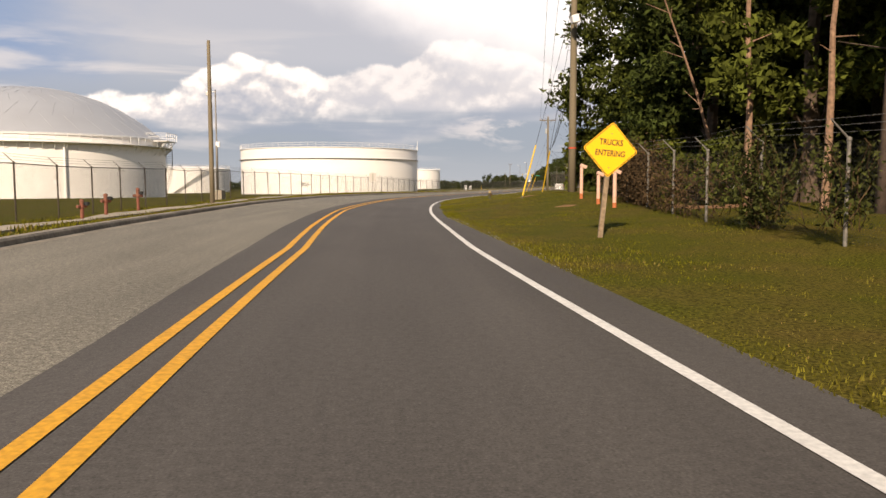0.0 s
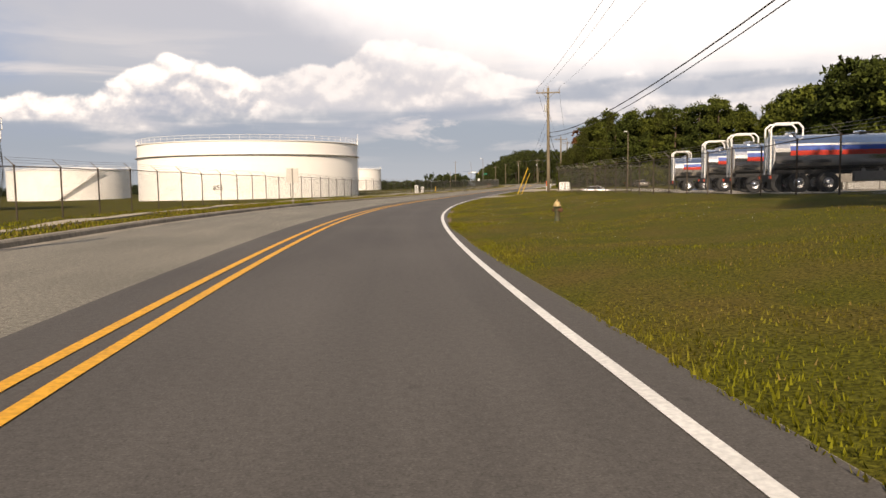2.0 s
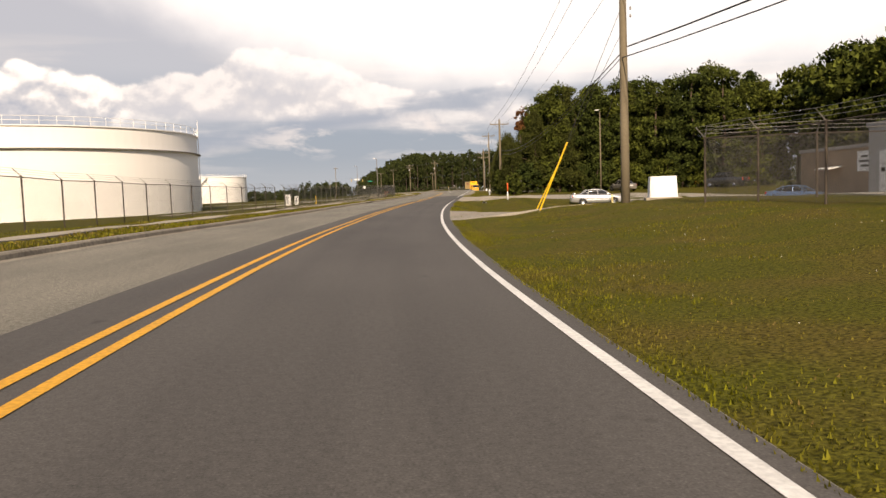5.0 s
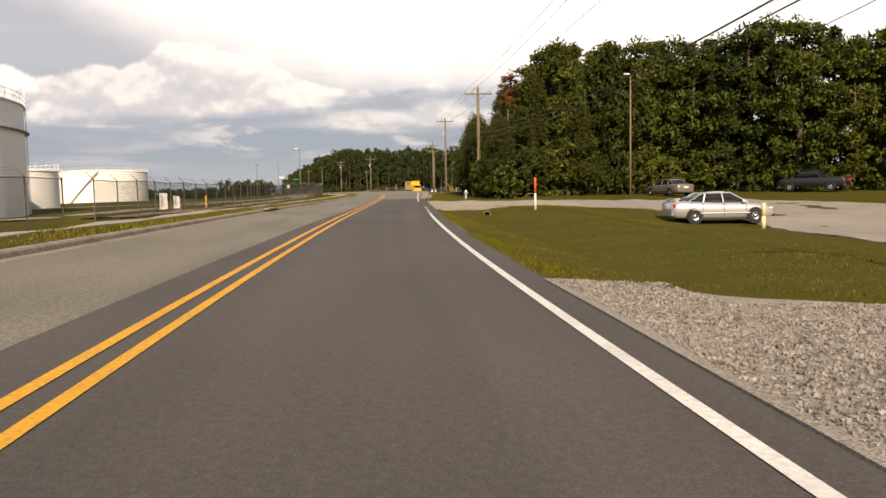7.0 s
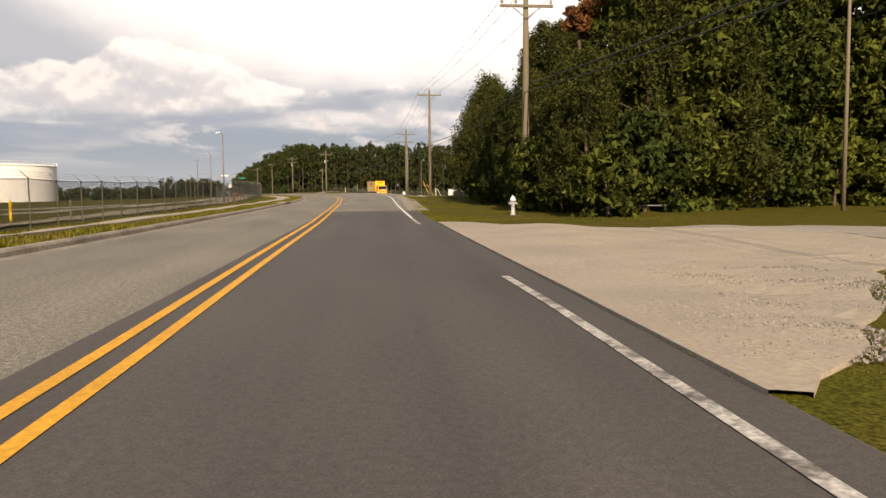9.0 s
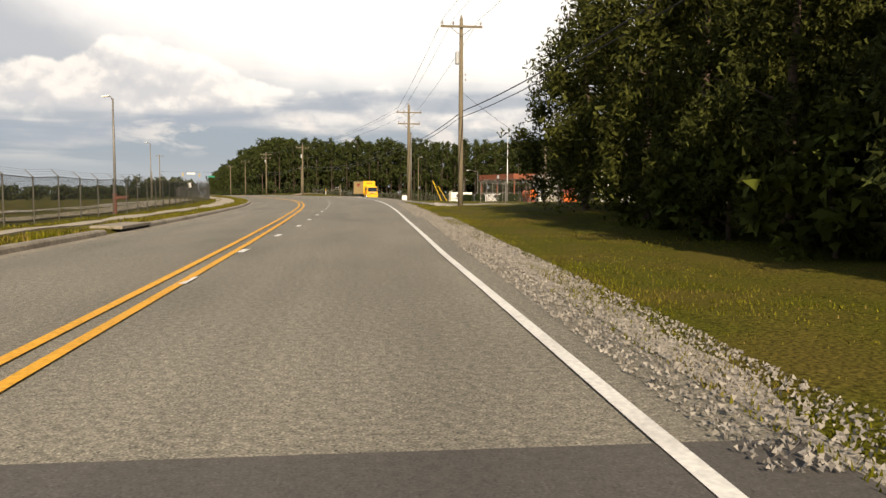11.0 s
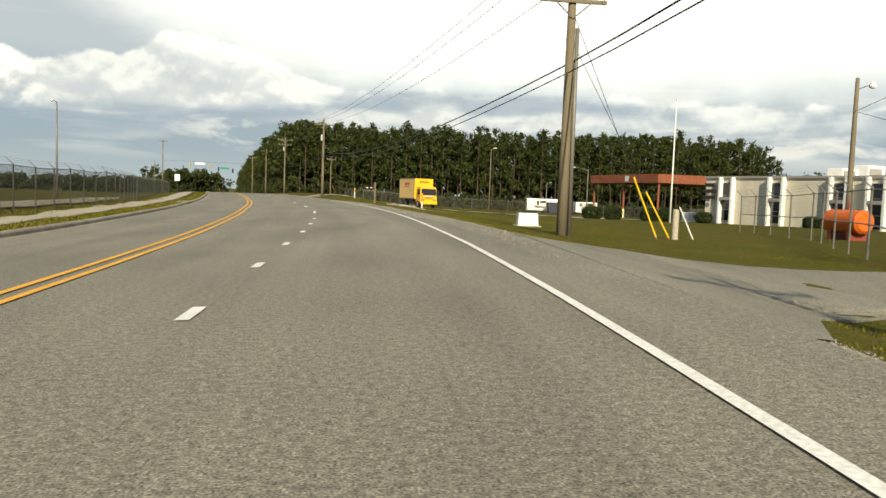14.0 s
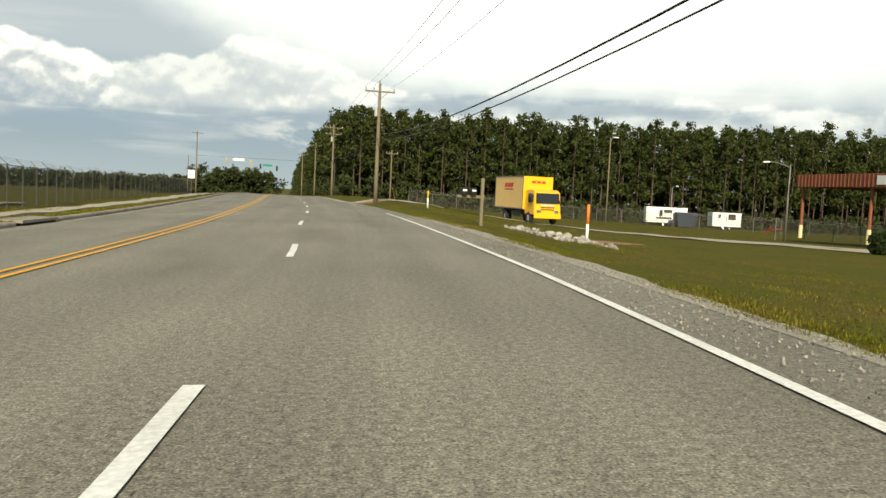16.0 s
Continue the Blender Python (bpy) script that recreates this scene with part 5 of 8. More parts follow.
# landing and caged ladder on the road side
LAND = radians(4)
bm = BM()
box(bm, (3.0, 4.6, 0.1), (DOME_R + 0.4, 0, DOME_H - 0.2))
for y in np.linspace(-2.3, 2.3, 6):
    for x in (DOME_R - 1.0, DOME_R + 1.9):
        tube(bm, (x, y, DOME_H - 0.2), (x, y, DOME_H + 0.95), 0.04, seg=5)
for zz in (0.4, 0.95):
    for x in (DOME_R - 1.0, DOME_R + 1.9):
        tube(bm, (x, -2.3, DOME_H + zz), (x, 2.3, DOME_H + zz), 0.035, seg=5)
    for y in (-2.3, 2.3):
        tube(bm, (DOME_R - 1.0, y, DOME_H + zz), (DOME_R + 1.9, y, DOME_H + zz), 0.035, seg=5)
for y in (-2.0, 0.0, 2.0):
    tube(bm, (DOME_R + 1.8, y, DOME_H - 0.2), (DOME_R, y, DOME_H - 2.3), 0.05, seg=5)
bmesh.ops.rotate(bm, verts=bm.verts, cent=(0, 0, 0), matrix=Matrix.Rotation(LAND, 3, "Z"))
part("landing", bm, M_WHITE_METAL, dome, "white railed landing platform")
bm = BM()
for i in range(30):
    u = i / 30
    a = radians(16 + 30 * u)
    vs = box(bm, (0.9, 0.3, 0.05))
    bmesh.ops.transform(bm, matrix=pose((DOME_R + 0.5) * math.cos(a), (DOME_R + 0.5) * math.sin(a), (DOME_H - 1.1) * (1 - u), 0, 0, math.degrees(a)), verts=vs)
    for rr, lift in ((DOME_R + 0.95, 1.0), (DOME_R + 0.95, 0), (DOME_R + 0.1, 0)):
        b = radians(16 + 30 * (u + 1 / 30))
        tube(bm, (rr * math.cos(a), rr * math.sin(a), (DOME_H - 1.1) * (1 - u) + lift), (rr * math.cos(b), rr * math.sin(b), (DOME_H - 1.1) * (1 - u - 1 / 30) + lift), 0.035, seg=4)
part("stair", bm, M_STEEL, dome, "steel stair down the tank side")
bm = BM()
a = radians(-48)
tube(bm, ((DOME_R + 0.2) * math.cos(a), (DOME_R + 0.2) * math.sin(a), 0), ((DOME_R + 0.2) * math.cos(a), (DOME_R + 0.2) * math.sin(a), DOME_H - 1.1), 0.14, seg=8)
part("downpipe", bm, M_WHITE_METAL, dome)

# the number on the big tank, on the face towards the road
NUM_A = math.atan2(180.4 - 207.2, -41.3 + 39.5)
words("855", 1.25, M_INK, pose(23.63 * math.cos(NUM_A), 23.63 * math.sin(NUM_A), 2.6, 90, 0, math.degrees(NUM_A) + 90), tank_855, "tank_number", "dark stencilled tank number 855", 1.05, 0.02)
bm = BM()
for i in range(22):
    a = radians(8 - 0.0 * i)
    z = 1.0 + i * 0.55
    tube(bm, (23.75 * math.cos(a), 23.75 * math.sin(a) - 0.2, z), (23.75 * math.cos(a), 23.75 * math.sin(a) + 0.2, z), 0.02, seg=4)
for o in (-0.22, 0.22):
    tube(bm, (23.75 * math.cos(radians(8)), 23.75 * math.sin(radians(8)) + o, 0), (23.75 * math.cos(radians(8)), 23.75 * math.sin(radians(8)) + o, 14.4), 0.03, seg=4)
part("ladder", bm, M_WHITE_METAL, tank_855, "white ladder up the shell")

# red standpipes behind the fence
M_RUSTRED = mat("faded_red_iron", (0.19, 0.065, 0.04), 0.8, grain=0.25, grain_scale=10, stain=0.4, stain_scale=3, stain_color=(0.22, 0.16, 0.11))


def standpipe(x, y, h, label):
    t = thing("standpipe", label, "standpipe", on(x, y, random.Random(int(h * 1000)).uniform(0, 90)))
    bm = BM()
    lathe(bm, [(0.12, 0), (0.12, 0.06), (0.06, 0.08), (0.06, h * 0.62), (0.09, h * 0.63), (0.09, h * 0.72), (0.065, h * 0.74), (0.065, h * 0.9), (0.085, h * 0.91), (0.05, h)], 14)
    part("pipe", bm, M_RUSTRED, t)
    bm = BM()
    tube(bm, (-0.18, 0, h * 0.68), (0.18, 0, h * 0.68), 0.055, seg=10)
    part("side_outlets", bm, M_RUSTRED, t)
    bm = BM()
    tube(bm, (0, 0, h * 0.8), (0.10, -0.09, h * 0.8), 0.045, seg=10)
    tube(bm, (0.12, -0.1, h * 0.8 - 0.06), (0.12, -0.1, h * 0.8 + 0.06), 0.07, seg=8)
    part("valve_wheel", bm, M_BLACK, t)
    return t


for s, l, h in ((24.9, -9.7, 0.72), (26.9, -9.75, 0.8), (30.3, -9.9, 0.98)):
    x, y = (float(v) for v in lay(s, l))
    standpipe(x, y, h, "faded red iron standpipe with side outlets by the pavement")

utility_pole(-13.6, 39.0, 8.4, "tall bare weathered wooden utility pole beside the fence", r=0.115)
# camera mast
cctv = thing("camera_mast", "slim steel mast with a dome camera on a concrete block", "camera mast", on(-20.1, 58.9))
bm = BM()
box(bm, (0.9, 0.9, 0.8), (0, 0, 0.35), bevel=0.05)
part("base_block", bm, M_CONC, cctv, "concrete base block")
bm = BM()
lathe(bm, [(0.1, 0.7), (0.09, 4.2), (0.06, 4.25), (0.05, 8.4), (0.02, 8.5)], 12)
part("mast", bm, M_STEEL, cctv, smooth=True)
bm = BM()
tube(bm, (0, 0, 8.3), (-0.55, -0.1, 8.35), 0.03, seg=6)
part("bracket", bm, M_WHITE_METAL, cctv)
bm = BM()
lathe(bm, [(0.02, -0.32), (0.12, -0.26), (0.15, -0.16), (0.15, -0.1), (0.17, -0.08), (0.17, 0.0), (0.06, 0.06)], 14)
part("dome_camera", bm, M_WHITE_METAL, cctv, smooth=True).location = (-0.55, -0.1, 8.3)
bm = BM()
box(bm, (0.3, 0.16, 0.4), (0.1, 0, 4.3), bevel=0.02)
part("junction_box", bm, M_WHITE_METAL, cctv)

# back of a road sign
road_sign = thing("road_sign", "road sign seen from behind, bare grey metal on a post", "road sign", on(-11.1, 82.4, -5))
bm = BM()
box(bm, (0.75, 0.006, 0.92), (0, 0, 1.75), bevel=0.002)
part("panel", bm, mat("bare_aluminium", (0.42, 0.40, 0.36), 0.5, metal=0.6, stain=0.3, stain_scale=3), road_sign, "bare aluminium sign back")
bm = BM()
box(bm, (0.07, 0.04, 2.25), (0, -0.03, 1.1))
part("post", bm, M_STEEL, road_sign)

# service cabinets inside the fence
for dx, hh, w in ((0, 1.7, 0.75), (1.3, 1.35, 0.6)):
    c = thing("service_cabinet", "pale grey electric service cabinet on a slab in the field", "cabinet", on(-2.8 + dx, 208.2 + dx * 0.3, 10))
    bm = BM()
    box(bm, (w, 0.5, hh), (0, 0, hh / 2 + 0.08), bevel=0.02)
    part("body", bm, M_WHITE_METAL, c)
    bm = BM()
    box(bm, (w + 0.3, 0.8, 0.12), (0, 0, 0.05))
    part("slab", bm, M_CONC, c)
    bm = BM()
    box(bm, (w * 0.42, 0.02, hh * 0.7), (-w * 0.23, -0.26, hh / 2 + 0.1))
    part("door", bm, M_GREYCAN, c)
marker_post(1.5, 208.5, 1.3, "yellow steel bollard by the cabinets", M_YELLOW, name="bollard", r=0.08)
marker_post(4.6, 209.5, 1.2, "short grey steel post in the field", M_STEEL, name="post", r=0.06)
lane("field_track", bent([(-16, 170), (-8, 205), (2, 240), (14, 275), (22, 330)]), 4.0, M_GRAVEL, 0.03, label="pale gravel track inside the fence", category="track", kind="structure")
lane("field_track", bent([(-60, 262), (-20, 250), (10, 262)]), 5.0, M_GRAVEL, 0.03, label="pale gravel track across the field", category="track", kind="structure")
street_lamp(16.8, 256.2, 8.5, "tall slim grey mast with a small flood light behind the fence", 0.3, 150)
for x, y, h in ((19.0, 330, 9.5),):
    street_lamp(x, y, h, "distant grey street lamp behind the fence", 1.0, 120)
pipe = thing("standpipe", "thick red fire-main pipe with a side outlet in the field", "standpipe", on(17.2, 246.5))
bm = BM()
lathe(bm, [(0.2, 0), (0.2, 0.08), (0.13, 0.1), (0.13, 1.2), (0.16, 1.22), (0.16, 1.3), (0.02, 1.32)], 14)
part("riser", bm, M_RUSTRED, pipe)
bm = BM()
tube(bm, (0, 0, 1.05), (0.75, 0.1, 1.05), 0.11, seg=12)
tube(bm, (0.75, 0.1, 1.05), (0.82, 0.1, 1.05), 0.17, seg=12)
part("outlet", bm, M_RUSTRED, pipe)

# kerb inlets
for s in (166.2, 220, 268, 315):
    x, y = (float(v) for v in lay(s, kerb_l(s)))
    t = thing("storm_drain", "dark open storm drain under a concrete kerb lid", "drain", pose(x, y, float(road_z(s, kerb_l(s))), 0, 0, math.degrees(float(np.interp(s, FS, FH))) + 90))
    bm = BM()
    box(bm, (3.0, 0.9, 0.1), (0, 0.3, 0.13), bevel=0.02)
    part("lid", bm, M_KERB, t)
    # a solid black box paints the shade of the gap
    bm = BM()
    box(bm, (2.6, 0.5, 0.1), (0, 0.22, 0.03))
    part("opening", bm, M_BLACK, t, "black block standing in for the shaded gap under the lid")

# poles and signals at the far junction
utility_pole(21.2, 476, 15.0, "tall far wooden utility pole with a crossarm", ((14.6, 2.6),), 20)
utility_pole(18.6, 483, 9.5, "shorter far wooden utility pole", (), 0, r=0.12)
jx, jy = 31.0, 470.0
sig = thing("traffic_signal", "far traffic signals hung on a span wire", "traffic signal", pose(jx, jy, 0))
bm = BM()
tube(bm, (-9.5, 6, 8.6), (22, -4, 8.2), 0.02, seg=4)
part("span_wire", bm, M_WIRE, sig)
bm = BM()
box(bm, (2.6, 0.05, 0.55), (0.2, -0.1, 7.9))
part("sign_blade", bm, M_WHITE_METAL, sig, "white hanging sign blade")
for x, z in ((-2.4, 7.5), (3.0, 7.3), (5.2, 6.6), (9.0, 6.3)):
    bm = BM()
    box(bm, (0.42, 0.3, 1.15), (x, 0, z), bevel=0.05)
    for k in (-0.34, 0, 0.34):
        tube(bm, (x, -0.1, z + k), (x, -0.38, z + k), 0.13, seg=10)
    part("signal_head", bm, mat("signal_yellow", (0.45, 0.33, 0.10), 0.5) if x < 4 else M_BLACK, sig)
bm = BM()
box(bm, (2.3, 0.05, 0.5), (6.8, 0, 6.9))
part("street_name_blade", bm, mat("green_sign_sheet", (0.01, 0.22, 0.13), 0.5), sig, "green hanging street sign blade")
# square white sign at the pavement
sq = thing("road_sign", "square white road sign on a post at the pavement", "road sign", on(27.8, 398, -4))
bm = BM()
box(bm, (0.95, 0.01, 1.2), (0, 0, 2.9), bevel=0.003)
part("panel", bm, M_WHITE_METAL, sq)
bm = BM()
tube(bm, (0, 0.03, 0), (0, 0.03, 3.5), 0.03, seg=6)
part("post", bm, M_STEEL, sq)

# ---------------------------------------------------------------- right of the road, first stretch
def diamond_sign():
    t = thing("warning_sign", "yellow diamond road sign reading TRUCKS ENTERING on a wooden post", "road sign", pose(2.66, 16.4, 0.06, 0, 5.5, 3.5))
    bm = BM()
    box(bm, (0.10, 0.09, 2.9), (0, 0.06, 1.05), bevel=0.008)
    part("post", bm, mat("weathered_post_wood", (0.26, 0.19, 0.12), 0.9, grain=0.4, grain_scale=12, bump=0.4), t, "weathered square wooden post")
    top = 2.55

    def plate(half, thick, y, cut):
        """A diamond plate with rounded corners."""
        bm = BM()
        pts = []
        for k in range(4):
            c = math.pi / 2 * k
            for u in (-1, -0.4, 0.4, 1):
                a = c + u * math.pi / 4
                cx, cz = math.cos(c) * (half - cut * 1.414), math.sin(c) * (half - cut * 1.414)
                pts.append((cx + cut * math.cos(a), cz + cut * math.sin(a)))
        f = bm.faces.new([bm.verts.new((x, y, z + top - 0.59)) for x, z in pts])
        r = bmesh.ops.extrude_face_region(bm, geom=[f])
        bmesh.ops.translate(bm, verts=[v for v in r["geom"] if isinstance(v, bmesh.types.BMVert)], vec=(0, thick, 0))
        bmesh.ops.recalc_face_normals(bm, faces=bm.faces)
        return bm

    part("panel", plate(0.59, 0.004, 0.0, 0.05), M_SIGN, t, "yellow reflective diamond panel")
    outer, inner = plate(0.568, 0.001, -0.002, 0.045), plate(0.548, 0.0015, -0.0035, 0.04)
    part("border", outer, M_INK, t, "thin black border")
    part("face", inner, M_SIGN, t)
    words("TRUCKS", 0.175, M_INK, pose(0, -0.008, top - 0.44, 90, 0, 0), t, "lettering", "black lettering", 0.77, 0.003)
    words("ENTERING", 0.175, M_INK, pose(0, -0.008, top - 0.67, 90, 0, 0), t, "lettering", "black lettering", 0.77, 0.003)
    for z in (top - 0.25, top - 0.97):
        bm = BM()
        tube(bm, (0, -0.006, z), (0, -0.013, z), 0.014, seg=8)
        part("bolt", bm, M_STEEL, t)
    return t


diamond_sign()
utility_pole(4.6, 36.9, 12.0, "tall wooden utility pole with a flood lamp and red ribbon", ((11.4, 2.4),), -80, can=10.2, flood=8.0, band=2.2, r=0.165)
M_RUST = mat("rust_orange_paint", (0.45, 0.14, 0.05), 0.8, grain=0.3, grain_scale=20)
M_FADEDPINK = mat("faded_orange_paint", (0.62, 0.36, 0.25), 0.7, stain=0.5, stain_scale=4, stain_color=(0.55, 0.48, 0.40))
stub = thing("bollard", "stubby weathered wooden bollard beside the pole", "bollard", on(5.9, 35.6))
bm = BM()
lathe(bm, [(0.13, 0), (0.12, 1.25), (0.1, 1.3), (0.01, 1.31)], 12)
part("post", bm, M_POLE, stub)
for x, y, h in ((4.21, 30.73, 1.36), (4.46, 28.07, 1.18), (4.64, 25.8, 1.32)):
    vent = thing("vent_pipe", "faded orange vent pipe with a slanted hood by the fence", "vent pipe", on(x, y, 12), "vent pipes")
    bm = BM()
    tube(bm, (0, 0, 0), (0, 0, h - 0.1), 0.065, seg=12)
    part("pipe", bm, M_FADEDPINK, vent)
    bm = BM()
    box(bm, (0.26, 0.16, 0.13), (0.07, 0, h - 0.06), (0, 22, 0), 0.02)
    part("hood", bm, M_FADEDPINK, vent, "pale slanted hood")
    bm = BM()
    tube(bm, (0, 0, 0), (0, 0, 0.22), 0.07, seg=12)
    part("collar", bm, M_RUST, vent, "orange-red base collar")
guy((2.2, 36.6), (4.5, 37.0, 9.5), 2.6)
guy((3.75, 43.4), (4.6, 37.2, 9.0), 2.9)
# old fence at the wood, sagging and overgrown
M_OLDPOST = mat("weathered_galvanised_post", (0.20, 0.19, 0.165), 0.65, metal=0.3, grain=0.35, grain_scale=14, stain=0.5, stain_scale=3, stain_color=(0.14, 0.085, 0.05))
fence("rusty sagging chain-link fence with leaning arms, overgrown by the woods", [(8.2, -6), (7.2, 8), (6.1, 12.85), (5.85, 16.0), (5.7, 19.15), (5.5, 28)], 1.72, 3.2, -1, rail=False, group="old wood fence", post_mat=M_OLDPOST, wire_mat=M_CHAIN_THIN, barb=0.003)
fence("rusty chain-link fence with barbed wire, covered in vines", [(5.5, 28), (5.9, 34.5)], 1.9, 3.2, -1, group="old wood fence", post_mat=M_OLDPOST)
fence("rusty chain-link fence with barbed wire, covered in vines", [(5.9, 34.5), (20, 39)], 1.95, 3.2, -1, group="old wood fence", post_mat=M_OLDPOST)


def creeper(a, b, n, z0, z1, thick, seed, label, leaves, material, size=0.05):
    """Vines tangled along a line of the plan: thin stems with small leaves."""
    rng = np.random.default_rng(seed)
    a, b = np.array(a, float), np.array(b, float)
    t = thing("vines", label, "vines", kind="stuff")
    bm, pts = BM(), []
    for k in range(n):
        p = a + (b - a) * rng.random() + rng.normal(0, thick * 0.5, 2)
        z = floor_at(*p)
        q = np.array([p[0], p[1], z + z0])
        high = z + z0 + (z1 - z0) * rng.uniform(0.6, 1.1)
        while q[2] < high:
            e = q + np.array([*rng.normal(0, 0.12, 2), rng.uniform(0.12, 0.3)])
            tube(bm, q, e, 0.010, 0.008, 3)
            pts.append(e)
            q = e
    tagged(part("stems", bm, M_BRAMBLE, t), kind="stuff")
    c = np.array(pts)[rng.integers(0, len(pts), leaves)] + rng.normal(0, thick * 0.6, (leaves, 3)) * np.array([1, 1, 0.7])
    tagged(part("leaves", quads_mesh("leaves", sprays(rng, c, size, 0.65), material), None, t), kind="stuff")
    return t


creeper((5.5, 25), (5.9, 34.5), 70, 0.0, 1.9, 0.28, 91, "tangled brown brambles and vines over the old fence", 9000, M_BRAMBLE)
creeper((5.6, 29), (5.9, 34.5), 40, 0.2, 2.1, 0.25, 92, "green vines climbing over the old fence", 7000, M_VINE)
creeper((5.95, 34.6), (17, 38.1), 110, 0.0, 2.2, 0.3, 93, "tangled brown brambles and vines over the old fence", 15000, M_BRAMBLE)
creeper((6.3, 34.8), (17, 38.1), 70, 0.6, 2.4, 0.3, 94, "green vines climbing over the old fence", 9000, M_VINE)
creeper((5.8, 15.75), (5.9, 16.3), 16, 0.0, 1.7, 0.2, 95, "bushy green vine swallowing a fence post", 1900, M_VINE)
creeper((6.0, 12.2), (6.2, 13.4), 14, 0.3, 1.6, 0.22, 96, "thin green vine climbing a fence post", 620, M_VINE)
creeper((5.9, 13.2), (5.75, 18.6), 26, 0.2, 1.75, 0.2, 97, "sparse vines hanging in the sagging netting", 700, M_VINE)
creeper((5.7, 19.5), (5.55, 25), 30, 0.0, 1.3, 0.3, 98, "brown brambles and vines in the sagging netting", 1500, M_BRAMBLE)

def dead_tree(a, b, r, seed, label):
    """A bare trunk with broken stubs of limbs."""
    t = thing("dead_tree", label, "tree", pose(a[0], a[1], floor_at(a[0], a[1]) - 0.1))
    rng = random.Random(seed)
    A, B = Vector((0, 0, 0)), Vector((b[0] - a[0], b[1] - a[1], b[2]))
    bm = BM()
    pts = [A.lerp(B, k / 6) + Vector((rng.uniform(-1, 1), rng.uniform(-1, 1), 0)) * 0.06 * (0 < k < 6) for k in range(7)]
    for k in range(6):
        tube(bm, pts[k], pts[k + 1], r * (1 - k / 8), r * (1 - (k + 1) / 8), 8)
    part("trunk", bm, M_PBARK_RED, t, "bare reddish trunk")
    for k in range(9):
        u = rng.uniform(0.35, 0.95)
        p = A.lerp(B, u)
        q = p + Vector((rng.uniform(-1, 1), rng.uniform(-1, 1), rng.uniform(0.0, 0.6))) * rng.uniform(0.5, 1.3)
        bm = BM()
        tube(bm, p, q, r * 0.22, 0.008, 5)
        part("limb", bm, M_PBARK_RED, t)
    return t


M_PBARK_RED = mat("bare_pine_wood", (0.26, 0.16, 0.10), 0.9, grain=0.4, grain_scale=10, bump=0.4)
dead_tree((8.9, 25.4), (8.6, 25.2, 11.0), 0.13, 3, "bare dead pine at the edge of the woods")
dead_tree((9.4, 28.5), (6.3, 27.2, 7.5), 0.08, 4, "thin dead trunk leaning at the edge of the woods")
dead_tree((9.6, 21.5), (9.7, 21.3, 10.0), 0.12, 5, "bare dead pine at the edge of the woods")
clay_spots = ((4.9, 38.0, 0.8), (2.7, 39.3, 0.42), (3.35, 28.5, 0.32), (7.6, 25.5, 1.0), (49.0, 351, 1.8), (52.5, 314, 1.6))
for x, y, r in clay_spots:
    rng = random.Random(int(x * 10))
    V = [(x, y, floor_at(x, y) + 0.06)]
    ringed = []
    for k in range(18):
        a = k * math.tau / 18
        q = r * rng.uniform(0.6, 1.15)
        px, py = x + q * math.cos(a) * 1.5, y + q * math.sin(a)
        V.append((px, py, floor_at(px, py) + 0.005))
    tagged(new("bare_soil", mesh_of("bare_soil", V, [(0, 1 + k, 1 + (k + 1) % 18) for k in range(18)], M_CLAY, True)), "bare patch of red clay in the grass", "soil", kind="structure")
# dead trunks at the wood's edge
for x, y, h, tilt, r, label in ((10.6, 20.5, 13, 3, 0.16, "bare reddish pine trunk with dead side twigs"), (13.5, 17.5, 9, -2, 0.15, "pale bare tree trunk in the woods"), (14.8, 15.5, 9, 4, 0.13, "pale bare tree trunk in the woods"), (11.0, 27, 8, 24, 0.07, "thin dead trunk leaning among the leaves")):
    t = thing("dead_tree", label, "tree", pose(x, y, floor_at(x, y) - 0.1, 0, tilt, 30))
    rng = random.Random(int(x * 7))
    bm = BM()
    lathe(bm, [(r, 0), (r * 0.8, h * 0.5), (r * 0.3, h)], 10)
    part("trunk", bm, M_PBARK, t, smooth=True)
    bm = BM()
    for k in range(14):
        z, a, L = h * rng.uniform(0.25, 0.95), rng.random() * 6.28, rng.uniform(0.6, 1.6)
        tube(bm, (0, 0, z), (L * math.cos(a), L * math.sin(a), z + L * 0.25), 0.02, 0.006, seg=4)
    tagged(part("dead_twigs", bm, M_PBARK, t), kind="stuff")

M_HYD = mat("faded_green_iron", (0.055, 0.062, 0.030), 0.7, grain=0.35, grain_scale=14, stain=0.5, stain_scale=7, stain_color=(0.11, 0.06, 0.03))
M_HYDCAP = mat("rusted_iron_cap", (0.13, 0.065, 0.032), 0.8, grain=0.4, grain_scale=20)
M_CREAM = mat("chipped_cream_paint", (0.48, 0.37, 0.18), 0.7, stain=0.8, stain_scale=11, stain_color=(0.20, 0.10, 0.04), grain=0.2, grain_scale=30)
hydrant(1.1, 60.05, "old green fire hydrant with chipped cream bonnet and rusty caps", M_CREAM, M_HYD, -60, M_HYDCAP, 0.11)
hydrant(23.84, 186.5, "grey fire hydrant with a white bonnet beside the driveway", M_WHITE_METAL, M_GREYCAN, 10)

